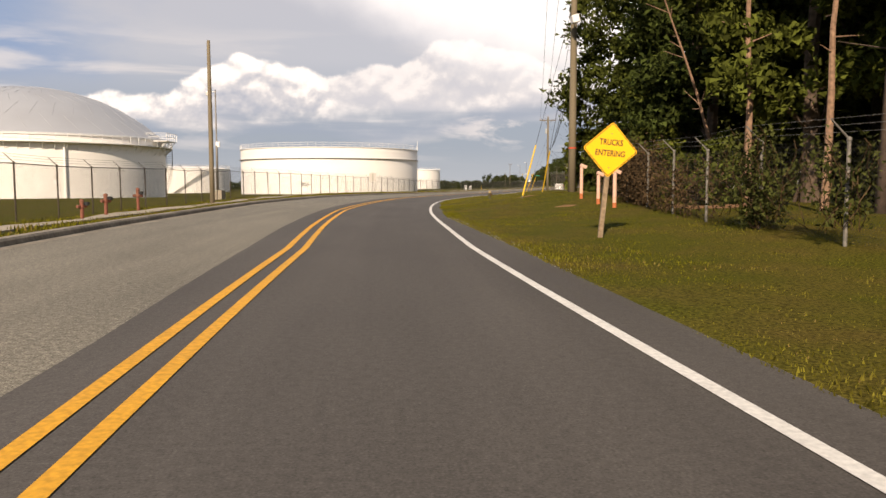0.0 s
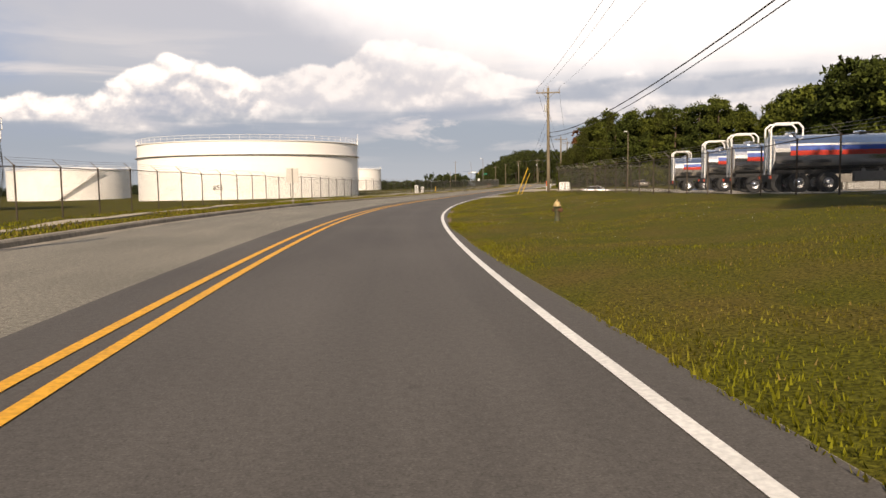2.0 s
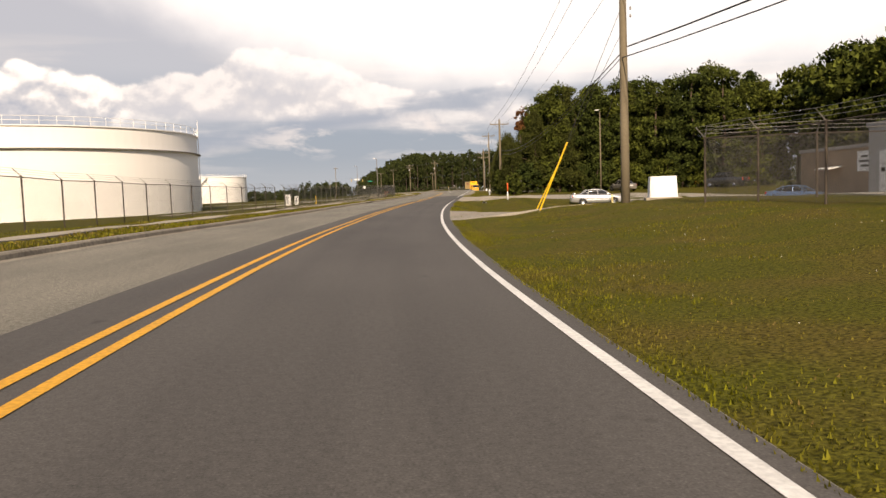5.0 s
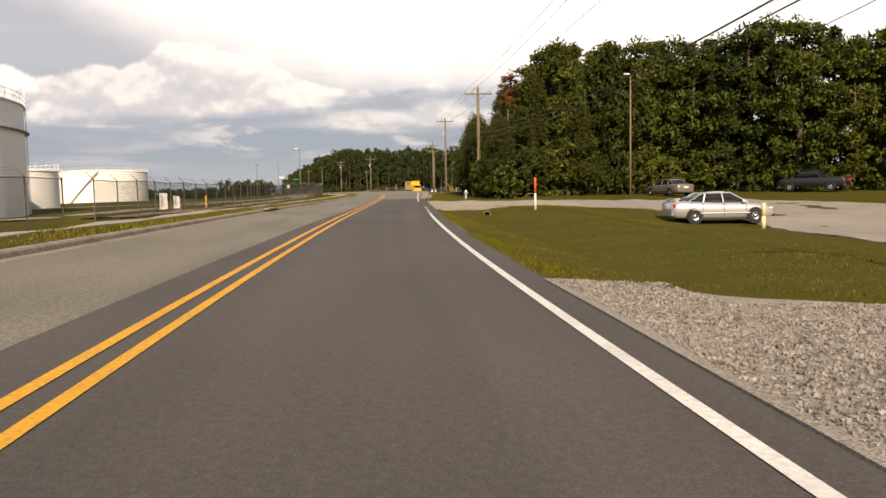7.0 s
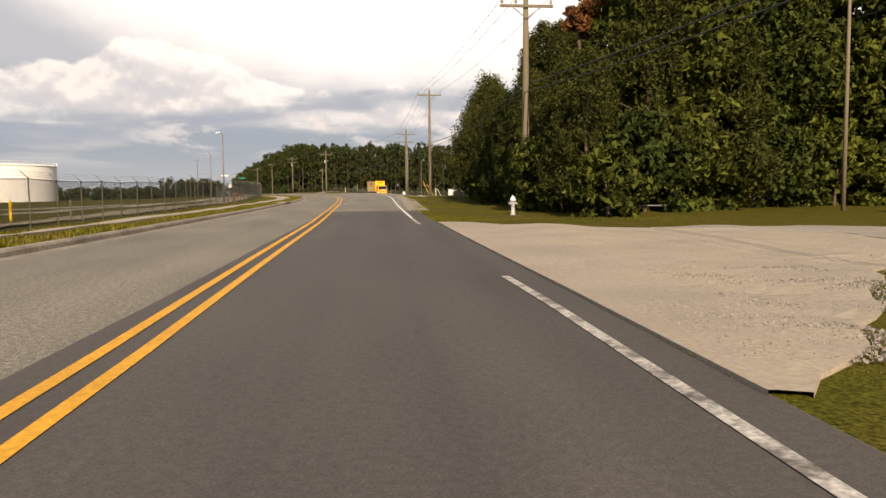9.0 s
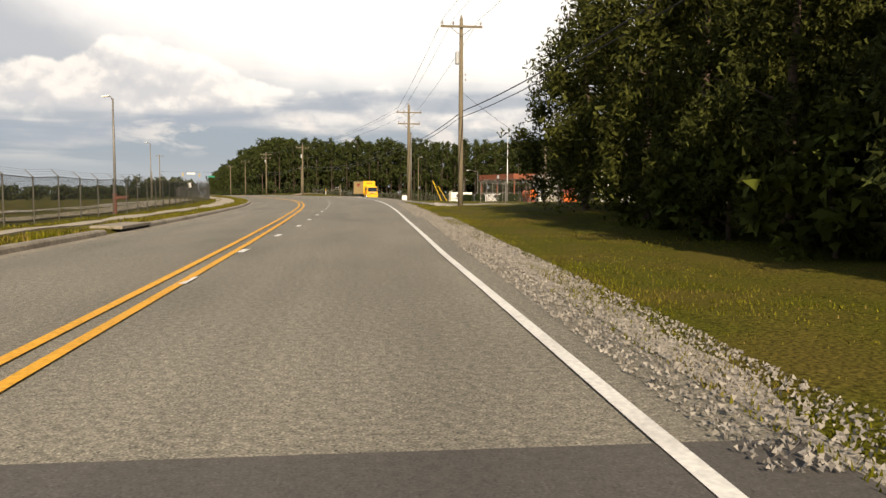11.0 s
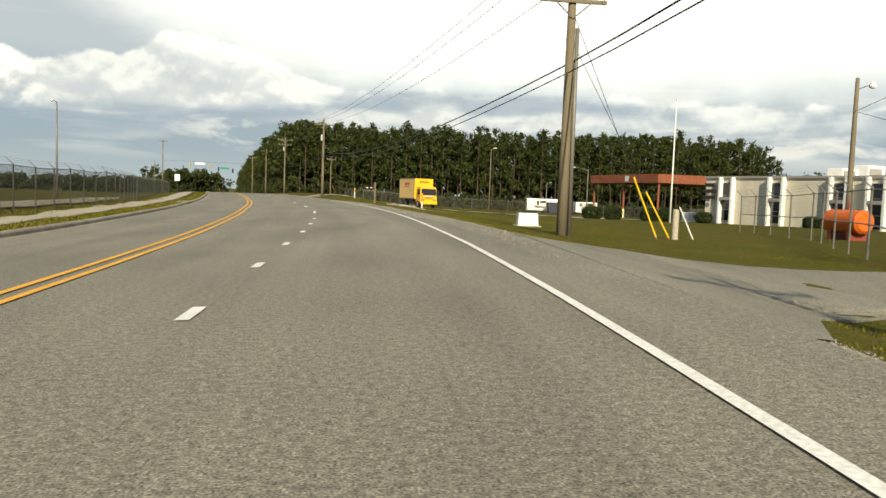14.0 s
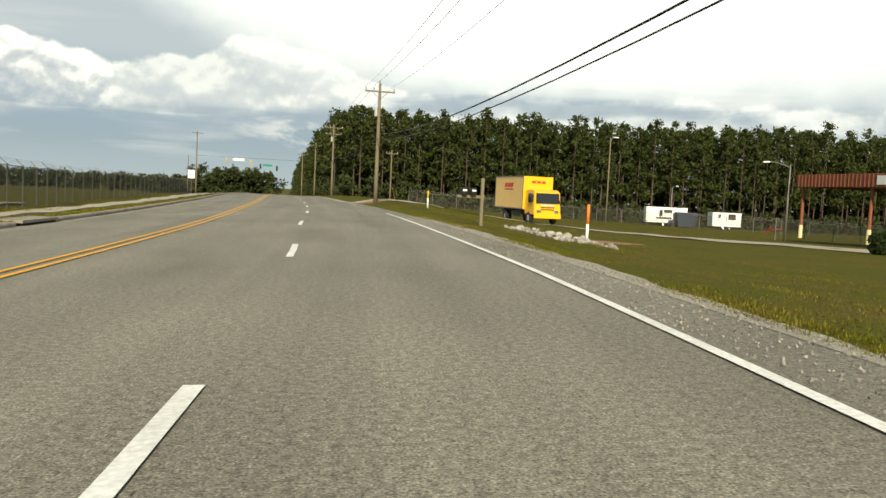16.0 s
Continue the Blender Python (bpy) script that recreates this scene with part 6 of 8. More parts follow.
# power poles along the right
P2, P3, P4, P5, P6, P7 = (10.8, 116.0), (37.7, 238.1), (45.3, 272.0), (47.8, 349.4), (48.5, 409.3), (48.5, 462.0)
utility_pole(*P2, 11.1, "tall brown wooden utility pole with a crossarm and lamp", ((10.6, 2.5),), -8, can=8.6, riser=False, r=0.165)
utility_pole(*P3, 11.8, "tall grey wooden utility pole with one crossarm", ((11.3, 2.6),), -15, can=9.0, r=0.15, riser=False)
utility_pole(*P4, 10.4, "wooden utility pole with two crossarms and a grey riser pipe", ((9.6, 2.7), (8.4, 2.4)), -10, riser=True, r=0.17)
utility_pole(*P5, 10.3, "tall far wooden utility pole with a crossarm", ((9.6, 2.6),), 0, can=7.5)
utility_pole(*P6, 11.6, "far wooden utility pole with stacked crossarms", ((11.2, 3.0), (10.2, 2.6)), 0, can=9.0)
utility_pole(*P7, 12.0, "far wooden utility pole with a crossarm", ((11.6, 2.8),), 0)
utility_pole(47.0, 500, 12.0, "far wooden utility pole with a crossarm", ((11.6, 2.8),), 0)
utility_pole(57.8, 407.1, 8.2, "short wooden pole at the foot of the pine wood", ((7.8, 2.0),), 10, r=0.12)


def head(p, z, off=0.0, turn=0.0):
    return Vector((p[0] + off * math.cos(radians(turn)), p[1] + off * math.sin(radians(turn)), floor_at(*p) + z))


PR = (4.6, 36.9)
PM = (26.9, 191.6)
utility_pole(*PM, 10.6, "wooden utility pole with one crossarm among the trees", ((10.0, 2.6),), -14, r=0.17)
LINE = [(PR, 11.4, 6.5), (P2, 10.7, 6.3), (PM, 10.0, 6.2), (P3, 11.4, 6.0), (P4, 9.7, 6.2), (P5, 9.7, 5.9), (P6, 11.3, 6.3), (P7, 11.7, 6.5)]
for off in (-1.15, -0.5, 1.15):
    wire("power_line", [head(p, z + 0.25, off, -8) for p, z, _ in LINE], 1.0, 0.012, "thin bare power line between the pole tops", "power line", "power lines")
for dz, r, dx in ((0.0, 0.03, 0.15), (-0.45, 0.022, -0.1)):
    wire("telephone_cable", [head(p, z + dz, dx) for p, _, z in LINE], 1.3, r, "thick black telephone cable between the poles", "cable", "telephone cables")
wire("service_cable", [head(P2, 6.0), Vector((38.0, 182.8, 8.5))], 1.2, 0.015, "thin cable to the lamp pole", "cable")
wire("service_cable", [head(P3, 7.2), Vector((66.1, 279.9, 7.2))], 0.9, 0.015, "thin cable to the lamp pole", "cable")
wire("service_cable", [Vector((66.1, 279.9, 7.2)), Vector((130, 300, 6.5))], 0.9, 0.015, "thin cable beyond the lamp pole", "cable")
guy((7.7, 117.9), head(P2, 8.0), 3.2)
guy((8.6, 121.0), head(P2, 7.0), 3.0)
guy((48.95, 271.5), head(P4, 8.0), 2.5)
guy((49.7, 271.8), head(P4, 7.0), 2.1)
stub = thing("bollard", "pale wooden bollard with a white brace at the guys", "bollard", on(50.24, 272.3))
bm = BM()
lathe(bm, [(0.12, 0), (0.12, 1.1), (0.08, 1.16), (0.01, 1.17)], 12)
part("post", bm, mat("pale_old_wood", (0.42, 0.37, 0.28), 0.9, grain=0.3, grain_scale=10), stub)
bm = BM()
tube(bm, (0.9, 0.1, 0), (0.15, 0, 1.25), 0.03, seg=6)
part("brace", bm, M_WHITE_METAL, stub)
guy((51.5, 362), head(P5, 7.0), 2.6)


# white utility boxes
def utility_box(x, y, turn, w, d, h, label):
    t = thing("utility_box", label, "utility box", on(x, y, turn))
    bm = BM()
    vs = box(bm, (w, d, h), (0, 0, h / 2 + 0.06), bevel=0.03)
    for v in bm.verts:
        if v.co.z > h * 0.7:
            v.co.x *= 0.92
            v.co.y *= 0.9
    part("cover", bm, M_WHITE_METAL, t, "white painted cover")
    bm = BM()
    box(bm, (w * 1.25, d * 1.2, 0.14), (0, 0, 0.02), bevel=0.02)
    part("slab", bm, M_CONC, t)
    bm = BM()
    box(bm, (w * 0.4, 0.02, h * 0.5), (w * 0.15, -d * 0.485, h * 0.5))
    part("door", bm, M_WHITE_METAL, t)
    return t


utility_box(12.6, 116.3, -20, 1.15, 0.8, 0.9, "big white utility box on the grass beside the pole")
utility_box(47.95, 281.2, -15, 1.0, 0.8, 0.62, "white utility box on a slab in the grass")
street_lamp(38.5, 183.4, 10.7, "wooden lamp pole with a small white lamp at the gravel lot", 0.3, 200, M_POLE)


# ---------------------------------------------------------------- tanker yard
fence("chain-link fence with barbed wire along the tanker yard", [(11.3, 52), (11.2, 70), (11.1, 90), (10.7, 109.7)], 2.1, 3.0, -1, group="yard fence", mid=False, post_mat=M_DARKPOST)
CORN = (10.7, 109.7)
fence("chain-link fence with barbed wire across the tanker yard", [CORN, (20.5, 106.2), (46, 98)], 2.1, 3.0, 1, group="yard fence", post_mat=M_DARKPOST)
patch("yard", 58, 128, 17.5, 44, M_GRAVEL, 0.03, 2.0, 14, label="pale gravel yard behind the chain-link fence", category="yard", kind="structure")
M_STRIPE_R, M_STRIPE_B = mat("red_stripe", (0.42, 0.035, 0.02), 0.4), mat("blue_stripe", (0.015, 0.06, 0.30), 0.4)


def wheel_set(t, x, y, r=0.5, w=0.28, name="wheel"):
    bm = BM()
    lathe(bm, [(r * 0.55, -w / 2), (r * 0.93, -w / 2), (r, -w / 2 + 0.05), (r, w / 2 - 0.05), (r * 0.93, w / 2), (r * 0.55, w / 2)], 20, False)
    bmesh.ops.rotate(bm, verts=bm.verts, cent=(0, 0, 0), matrix=Matrix.Rotation(math.pi / 2, 3, "X"))
    tyre = part(name, bm, M_BLACK, t, "black tyre")
    tyre.location = (x, y, r)
    bm = BM()
    s = -1 if y < 0 else 1
    lathe(bm, [(r * 0.56, -0.02), (r * 0.5, 0.02), (r * 0.28, 0.0), (r * 0.2, 0.06), (0.02, 0.08)], 16)
    bmesh.ops.rotate(bm, verts=bm.verts, cent=(0, 0, 0), matrix=Matrix.Rotation(-s * math.pi / 2, 3, "X"))
    part("rim", bm, M_CHROME, tyre, "bright rim").location = (0, s * w * 0.35, 0)
    return tyre


def tanker(x, y, turn, label, group):
    """A polished fuel trailer; its rear is at the origin and it runs along +x."""
    t = thing("tanker_trailer", label, "tanker trailer", pose(x, y, floor_at(x, y) + 0.02, 0, 0, turn), group)
    L = 12.0

    def barrel(x0, x1, k, a0=0, a1=math.tau, seg=28):
        bm = BM()
        rows = []
        n = round(seg * (a1 - a0) / math.tau)
        for xx in (x0, x1):
            rows.append([bm.verts.new((xx, 1.08 * k * math.sin(a0 + (a1 - a0) * i / n), 2.0 + 0.86 * k * math.cos(a0 + (a1 - a0) * i / n))) for i in range(n + 1)])
        for i in range(n):
            bm.faces.new((rows[0][i], rows[0][i + 1], rows[1][i + 1], rows[1][i]))
        if a1 - a0 > 6:
            bm.faces.new(rows[0][:-1][::-1])
            bm.faces.new(rows[1][:-1])
        return bm

    part("barrel", barrel(0.25, L, 1.0), M_CHROME, t, "polished metal tank barrel", smooth=False)
    for s in (1, -1):
        for a, m in ((1.10, M_WHITE_METAL), (1.22, M_STRIPE_B), (1.50, M_STRIPE_R)):
            lo, hi = sorted((s * a, s * (a + (0.12 if m is M_WHITE_METAL else 0.27))))
            part("stripe", barrel(0.9, L - 0.2, 1.006, lo, hi, 60), m, t)
    for xx in (0.25, 3.2, 6.2, 9.2, 11.9):
        part("ring_band", barrel(xx - 0.04, xx + 0.04, 1.015, 0, math.tau - 0.001), M_CHROME, t)
    for xx in (1.2, 4.4, 7.6, 10.4):
        bm = BM()
        lathe(bm, [(0.3, 0), (0.3, 0.12), (0.24, 0.16), (0.05, 0.18)], 16)
        part("manhole", bm, M_CHROME, t).location = (xx, 0, 2.84)
    # roll bars and pipes at the rear
    bm = BM()
    for y0 in (-0.55, 0.55):
        pts = [(0.12, y0, 0.7), (0.12, y0, 3.2), (0.35, y0, 3.42), (1.4, y0, 3.42), (1.6, y0, 3.2), (1.6, y0, 2.8)]
        for p, q in zip(pts, pts[1:]):
            tube(bm, p, q, 0.045, seg=6)
    for z in np.arange(0.9, 3.2, 0.3):
        tube(bm, (0.12, -0.55, z), (0.12, -0.15, z), 0.02, seg=5)
    tube(bm, (0.12, -0.15, 0.7), (0.12, -0.15, 3.2), 0.03, seg=5)
    part("rear_rails", bm, M_WHITE_METAL, t, "white rear ladder and roll bars")
    bm = BM()
    box(bm, (11.2, 0.9, 0.22), (6.0, 0, 1.02), bevel=0.02)
    box(bm, (0.18, 2.3, 0.35), (0.1, 0, 0.75), bevel=0.02)
    part("frame", bm, M_BLACK, t)
    bm = BM()
    for xx in (4.4, 5.2, 6.0, 6.8):
        tube(bm, (xx, -0.6, 1.15), (xx, -0.75, 0.7), 0.1, seg=8)
    box(bm, (3.4, 0.35, 0.5), (5.6, -0.75, 0.78), bevel=0.03)
    part("pipework", bm, M_STEEL, t)
    for xx in (1.3, 2.65):
        for yy in (-0.98, 0.98):
            wheel_set(t, xx, yy, 0.5, 0.42)
    for yy in (-0.98, 0.98):
        bm = BM()
        box(bm, (0.02, 0.55, 0.75), (0.45, yy, 0.55))
        part("mud_flap", bm, M_BLACK, t)
        bm = BM()
        box(bm, (0.06, 0.3, 0.14), (-0.01, yy, 0.78))
        part("tail_lamp", bm, M_RED, t)
    bm = BM()
    for yy in (-0.5, 0.5):
        tube(bm, (9.2, yy, 0.0), (9.2, yy, 1.0), 0.07, seg=8)
    part("landing_leg", bm, M_STEEL, t)
    return t


for i, (x, y) in enumerate(((19.0, 101.2), (16.2, 86.8), (14.9, 79.4), (14.0, 72.6))):
    tanker(x, y, -11, "parked polished fuel tanker trailer with red and blue stripes", "parked tankers")
M_BRICK = mat("tan_brick_wall", (0.30, 0.21, 0.14), 0.9, grain=0.25, grain_scale=10, stain=0.3, stain_scale=0.8)
M_GREYWALL = mat("grey_metal_wall", (0.36, 0.35, 0.33), 0.7, stain=0.3, stain_scale=0.6)
shed = thing("depot_building", "low tan brick depot with a taller grey garage wing", "building", on(47.4, 154.5, -102))
bm = BM()
box(bm, (14.1, 9, 4.1), (7.05, 4.5, 2.0))
part("brick_wing", bm, M_BRICK, shed)
bm = BM()
box(bm, (14.3, 9.3, 0.3), (7.0, 4.5, 4.2), bevel=0.03)
part("roof_edge", bm, M_TRIM_SHADE, shed)
bm = BM()
box(bm, (17, 12, 5.6), (22.7, 5, 2.75))
part("garage_wing", bm, M_GREYWALL, shed)
bm = BM()
box(bm, (17.3, 12.3, 0.35), (22.7, 5, 5.7), bevel=0.04)
part("roof_edge", bm, M_TRIM_SHADE, shed)
for k in range(3):
    bm = BM()
    box(bm, (3.4, 0.1, 3.6), (17.6 + k * 4.8, -1.03, 1.8))
    d = part("garage_door", bm, M_WHITE_METAL, shed, "white sectional garage door")
    for z in (0.85, 1.7, 2.55):
        bm = BM()
        box(bm, (3.4, 0.02, 0.04), (17.6 + k * 4.8, -1.09, z))
        part("door_joint", bm, M_TRIM_SHADE, d)
    for q in range(4):
        bm = BM()
        box(bm, (0.55, 0.02, 0.35), (16.45 + q * 0.77 + k * 4.8, -1.09, 2.1))
        part("door_pane", bm, M_GLASS, d)
bm = BM()
box(bm, (2.4, 0.08, 1.7), (11.9, -0.05, 2.9))
sg = part("sign_panel", bm, M_WHITE_METAL, shed, "white sign panel with dark marks")
bm = BM()
for z, w in ((3.3, 1.0), (2.9, 1.7), (2.5, 1.2)):
    box(bm, (w, 0.02, 0.18), (11.9, -0.1, z))
part("sign_marks", bm, M_INK, sg)
bm = BM()
box(bm, (2.6, 1.2, 0.1), (6.6, -0.6, 2.45), (10, 0, 0))
part("awning", bm, M_WHITE_METAL, shed)

# ---------------------------------------------------------------- vehicles
M_TAIL = mat("red_lamp_glass", (0.30, 0.02, 0.012), 0.25, spec=0.5)
def loft(bm, sections):
    """Joins closed rings of the same count into one skin with end caps."""
    rings = [[bm.verts.new(p) for p in s] for s in sections]
    k = len(rings[0])
    for a, b in zip(rings, rings[1:]):
        for i in range(k):
            bm.faces.new((a[i], a[(i + 1) % k], b[(i + 1) % k], b[i]))
    bm.faces.new(rings[0][::-1])
    bm.faces.new(rings[-1])
    bmesh.ops.recalc_face_normals(bm, faces=bm.faces)


def ring_at(x, z0, z1, w, top=0.9, belly=0.96):
    """A rounded body section across the car at x."""
    zm = z0 + (z1 - z0) * 0.55
    half = [(w * 0.80, z0), (w * belly, z0 + (z1 - z0) * 0.18), (w, zm), (w * 0.985, z0 + (z1 - z0) * 0.8), (w * top, z1)]
    return [(x, y, z) for y, z in half] + [(x, -y, z) for y, z in reversed(half)]


def sedan(x, y, turn, paint, label, spoiler=False):
    """A four-door saloon, its nose along +x."""
    t = thing("car", label, "car", pose(x, y, floor_at(x, y) + 0.03, 0, 0, turn))
    bm = BM()
    prof = [(-2.40, 0.46, 0.72, 0.66), (-2.36, 0.34, 0.93, 0.78), (-2.20, 0.26, 1.00, 0.85), (-1.75, 0.22, 1.02, 0.90), (-1.1, 0.20, 0.97, 0.915), (-0.3, 0.19, 0.94, 0.92), (0.5, 0.19, 0.93, 0.915), (1.05, 0.20, 0.92, 0.905),
            (1.55, 0.22, 0.86, 0.89), (1.95, 0.24, 0.78, 0.86), (2.22, 0.28, 0.70, 0.78), (2.38, 0.34, 0.62, 0.64), (2.43, 0.42, 0.54, 0.5)]
    loft(bm, [ring_at(a, b, c, w) for a, b, c, w in prof])
    part("body", bm, paint, t, smooth=True)
    bm = BM()
    cab = [(-1.66, 0.96, 1.01, 0.72), (-1.25, 0.93, 1.22, 0.69), (-0.85, 0.92, 1.37, 0.655), (-0.4, 0.92, 1.425, 0.64), (0.0, 0.92, 1.43, 0.64), (0.32, 0.92, 1.38, 0.655), (0.75, 0.91, 1.17, 0.69), (1.18, 0.88, 0.94, 0.72)]
    loft(bm, [ring_at(a, b, c, w, 0.82, 1.0) for a, b, c, w in cab])
    part("glasshouse", bm, M_GLASS, t, "dark tinted cabin glass", smooth=True)
    bm = BM()
    roof = [(-0.95, 1.325, 1.365, 0.55), (-0.7, 1.375, 1.42, 0.57), (-0.3, 1.41, 1.455, 0.575), (0.05, 1.405, 1.45, 0.575), (0.36, 1.35, 1.39, 0.56)]
    loft(bm, [ring_at(a, b, c, w, 0.8, 1.0) for a, b, c, w in roof])
    part("roof", bm, paint, t, smooth=True)
    if spoiler:
        bm = BM()
        box(bm, (0.24, 1.35, 0.035), (-2.12, 0, 1.13), (0, -4, 0), 0.012)
        for yy in (-0.58, 0.58):
            box(bm, (0.12, 0.04, 0.14), (-2.10, yy, 1.06))
        part("spoiler", bm, paint, t, "low boot spoiler")
    for s in (1, -1):
        for a, b in (((-1.62, 0.70, 0.99), (-0.95, 0.555, 1.37)), ((-0.95, 0.735, 0.95), (-0.82, 0.60, 1.33)), ((-0.02, 0.755, 0.94), (-0.05, 0.575, 1.425)), ((1.14, 0.715, 0.94), (0.36, 0.565, 1.375)), ((-0.95, 0.57, 1.375), (0.36, 0.57, 1.385))):
            bm = BM()
            tube(bm, (a[0], a[1] * s, a[2]), (b[0], b[1] * s, b[2]), 0.032, seg=6)
            part("window_pillar", bm, paint, t)
        bm = BM()
        box(bm, (0.17, 0.13, 0.12), (0.86, 0.93 * s, 0.99), bevel=0.035)
        part("door_mirror", bm, paint, t)
        bm = BM()
        vs = box(bm, (0.26, 0.34, 0.20), (-2.22, 0.66 * s, 0.83), bevel=0.05)
        part("tail_lamp", bm, M_TAIL, t, "dark red tail lamp")
        bm = BM()
        box(bm, (0.30, 0.34, 0.13), (2.16, 0.60 * s, 0.64), (0, 12, 8 * s), 0.04)
        part("headlamp", bm, M_CHROME, t)
        bm = BM()
        box(bm, (2.3, 0.03, 0.06), (0.03, 0.915 * s, 0.47), bevel=0.01)
        part("side_moulding", bm, paint, t)
        bm = BM()
        box(bm, (2.1, 0.05, 0.10), (0.03, 0.80 * s, 0.20), bevel=0.02)
        part("sill", bm, M_BLACK, t)
        for xx in (-1.0, -0.03, 0.98):
            bm = BM()
            box(bm, (0.012, 0.012, 0.58), (xx, 0.913 * s, 0.64))
            part("door_joint", bm, M_BLACK, t)
        for xx in (-0.80, 0.16):
            bm = BM()
            box(bm, (0.19, 0.03, 0.035), (xx, 0.915 * s, 0.83), bevel=0.01)
            part("door_handle", bm, paint, t)
        for xx in (-1.37, 1.40):
            # black disc on the closed body side paints the arch's shade
            bm = BM()
            lathe(bm, [(0.01, -0.04), (0.37, -0.04), (0.385, 0.0), (0.37, 0.03), (0.01, 0.03)], 24)
            bmesh.ops.transform(bm, matrix=pose(xx, 0.875 * s, 0.345, 90, 0, 0), verts=bm.verts)
            part("wheel_arch", bm, M_BLACK, t, "black disc standing in for the shaded wheel arch")
            wheel_set(t, xx, 0.82 * s, 0.325, 0.22)
    bm = BM()
    box(bm, (0.05, 1.5, 0.22), (-2.37, 0, 0.46), bevel=0.03)
    part("rear_bumper", bm, paint, t)
    bm = BM()
    box(bm, (0.04, 1.2, 0.12), (2.40, 0, 0.36), bevel=0.02)
    part("grille", bm, M_BLACK, t)
    bm = BM()
    box(bm, (0.03, 0.45, 0.12), (-2.40, 0, 0.74))
    part("number_plate", bm, M_WHITE_METAL, t)
    return t


def pickup(x, y, turn, paint, label):
    t = thing("pickup_truck", label, "pickup truck", pose(x, y, floor_at(x, y) + 0.03, 0, 0, turn))
    bm = BM()
    loft(bm, [ring_at(a, b, c, w) for a, b, c, w in ((-2.8, 0.5, 1.15, 0.9), (-2.7, 0.4, 1.2, 0.95), (0.2, 0.36, 1.18, 0.97), (1.5, 0.36, 1.15, 0.97), (2.5, 0.4, 1.08, 0.93), (2.75, 0.5, 0.95, 0.85))])
    part("body", bm, paint, t, smooth=True)
    bm = BM()
    loft(bm, [ring_at(a, b, c, w, 0.85, 1.0) for a, b, c, w in ((-0.75, 1.15, 1.2, 0.86), (-0.6, 1.15, 1.82, 0.76), (0.8, 1.15, 1.84, 0.76), (1.5, 1.12, 1.2, 0.86))])
    part("glasshouse", bm, M_GLASS, t, "dark cabin glass", smooth=True)
    bm = BM()
    loft(bm, [ring_at(a, b, c, w, 0.85, 1.0) for a, b, c, w in ((-0.62, 1.80, 1.88, 0.72), (0.8, 1.82, 1.9, 0.72))])
    part("roof", bm, paint, t, smooth=True)
    for s in (1, -1):
        for xx in (-1.75, 1.7):
            wheel_set(t, xx, 0.86 * s, 0.4, 0.26)
        bm = BM()
        box(bm, (0.05, 0.14, 0.36), (-2.8, 0.8 * s, 0.95), bevel=0.02)
        part("tail_lamp", bm, M_RED, t)
    bm = BM()
    box(bm, (0.1, 1.7, 0.16), (-2.86, 0, 0.52), bevel=0.03)
    part("bumper", bm, M_CHROME, t)
    return t


sedan(24.85, 152.35, -15, M_SILVER, "silver four-door saloon car parked on the gravel lot", True)
sedan(39.6, 179.0, 92, mat("grey_car_paint", (0.26, 0.235, 0.20), 0.35, metal=0.5, coat=0.5), "grey-beige saloon car parked at the foot of the trees")
sedan(38.1, 142.4, -62, mat("blue_car_paint", (0.10, 0.15, 0.25), 0.35, metal=0.4, coat=0.5), "blue-grey saloon car parked near the depot")
pickup(53.4, 177.6, 118, mat("black_car_paint", (0.02, 0.022, 0.026), 0.3, coat=0.6), "black pickup truck parked under the trees")
marker_post(25.0, 149.4, 1.1, "short pale yellow bollard at the edge of the lot", mat("pale_yellow_paint", (0.72, 0.60, 0.28), 0.6, stain=0.3, stain_scale=4), name="bollard", r=0.09)
marker_post(17.9, 157.5, 1.65, "white marker post with an orange-red top half", M_WHITE_METAL, mat("orange_red_plastic", (0.75, 0.12, 0.03), 0.5), 0.52, 0.055)
marker_post(51.0, 311.2, 1.5, "white marker post with an orange top half", M_WHITE_METAL, mat("orange_plastic", (0.85, 0.22, 0.03), 0.5), 0.5, 0.055)
marker_post(49.5, 335.0, 1.2, "white marker post with a yellow top", M_WHITE_METAL, M_YELLOW, 0.6, 0.05)
culvert = thing("culvert_pipe", "dark corrugated culvert pipe end in the ditch", "culvert", pose(16.25, 160.0, floor_at(16.25, 160.0) + 0.0, 84, 0, -25))
bm = BM()
lathe(bm, [(0.165 + 0.012 * (i % 2), -0.9 + i * 0.12) for i in range(12)] + [(0.15, 0.42), (0.14, -0.9)], 20, False)
part("pipe", bm, M_STEEL, culvert)
# black disc across the pipe, painted in for the shade inside
bm = BM()
lathe(bm, [(0.01, -0.1), (0.145, -0.1), (0.145, -0.12)], 20, True)
part("dark_inside", bm, M_BLACK, culvert)
gate = thing("small_gate", "low pipe gate and steel post before the bushes", "gate", on(27.5, 184.0, -15))
bm = BM()
tube(bm, (0, 0, 0), (0, 0, 2.2), 0.05, seg=8)
part("post", bm, M_STEEL, gate)
bm = BM()
for z in (0.35, 1.25):
    tube(bm, (0, 0, z), (2.2, 0, z), 0.03, seg=6)
tube(bm, (2.2, 0, 0.0), (2.2, 0, 1.3), 0.035, seg=6)
part("gate_frame", bm, M_STEEL, gate)


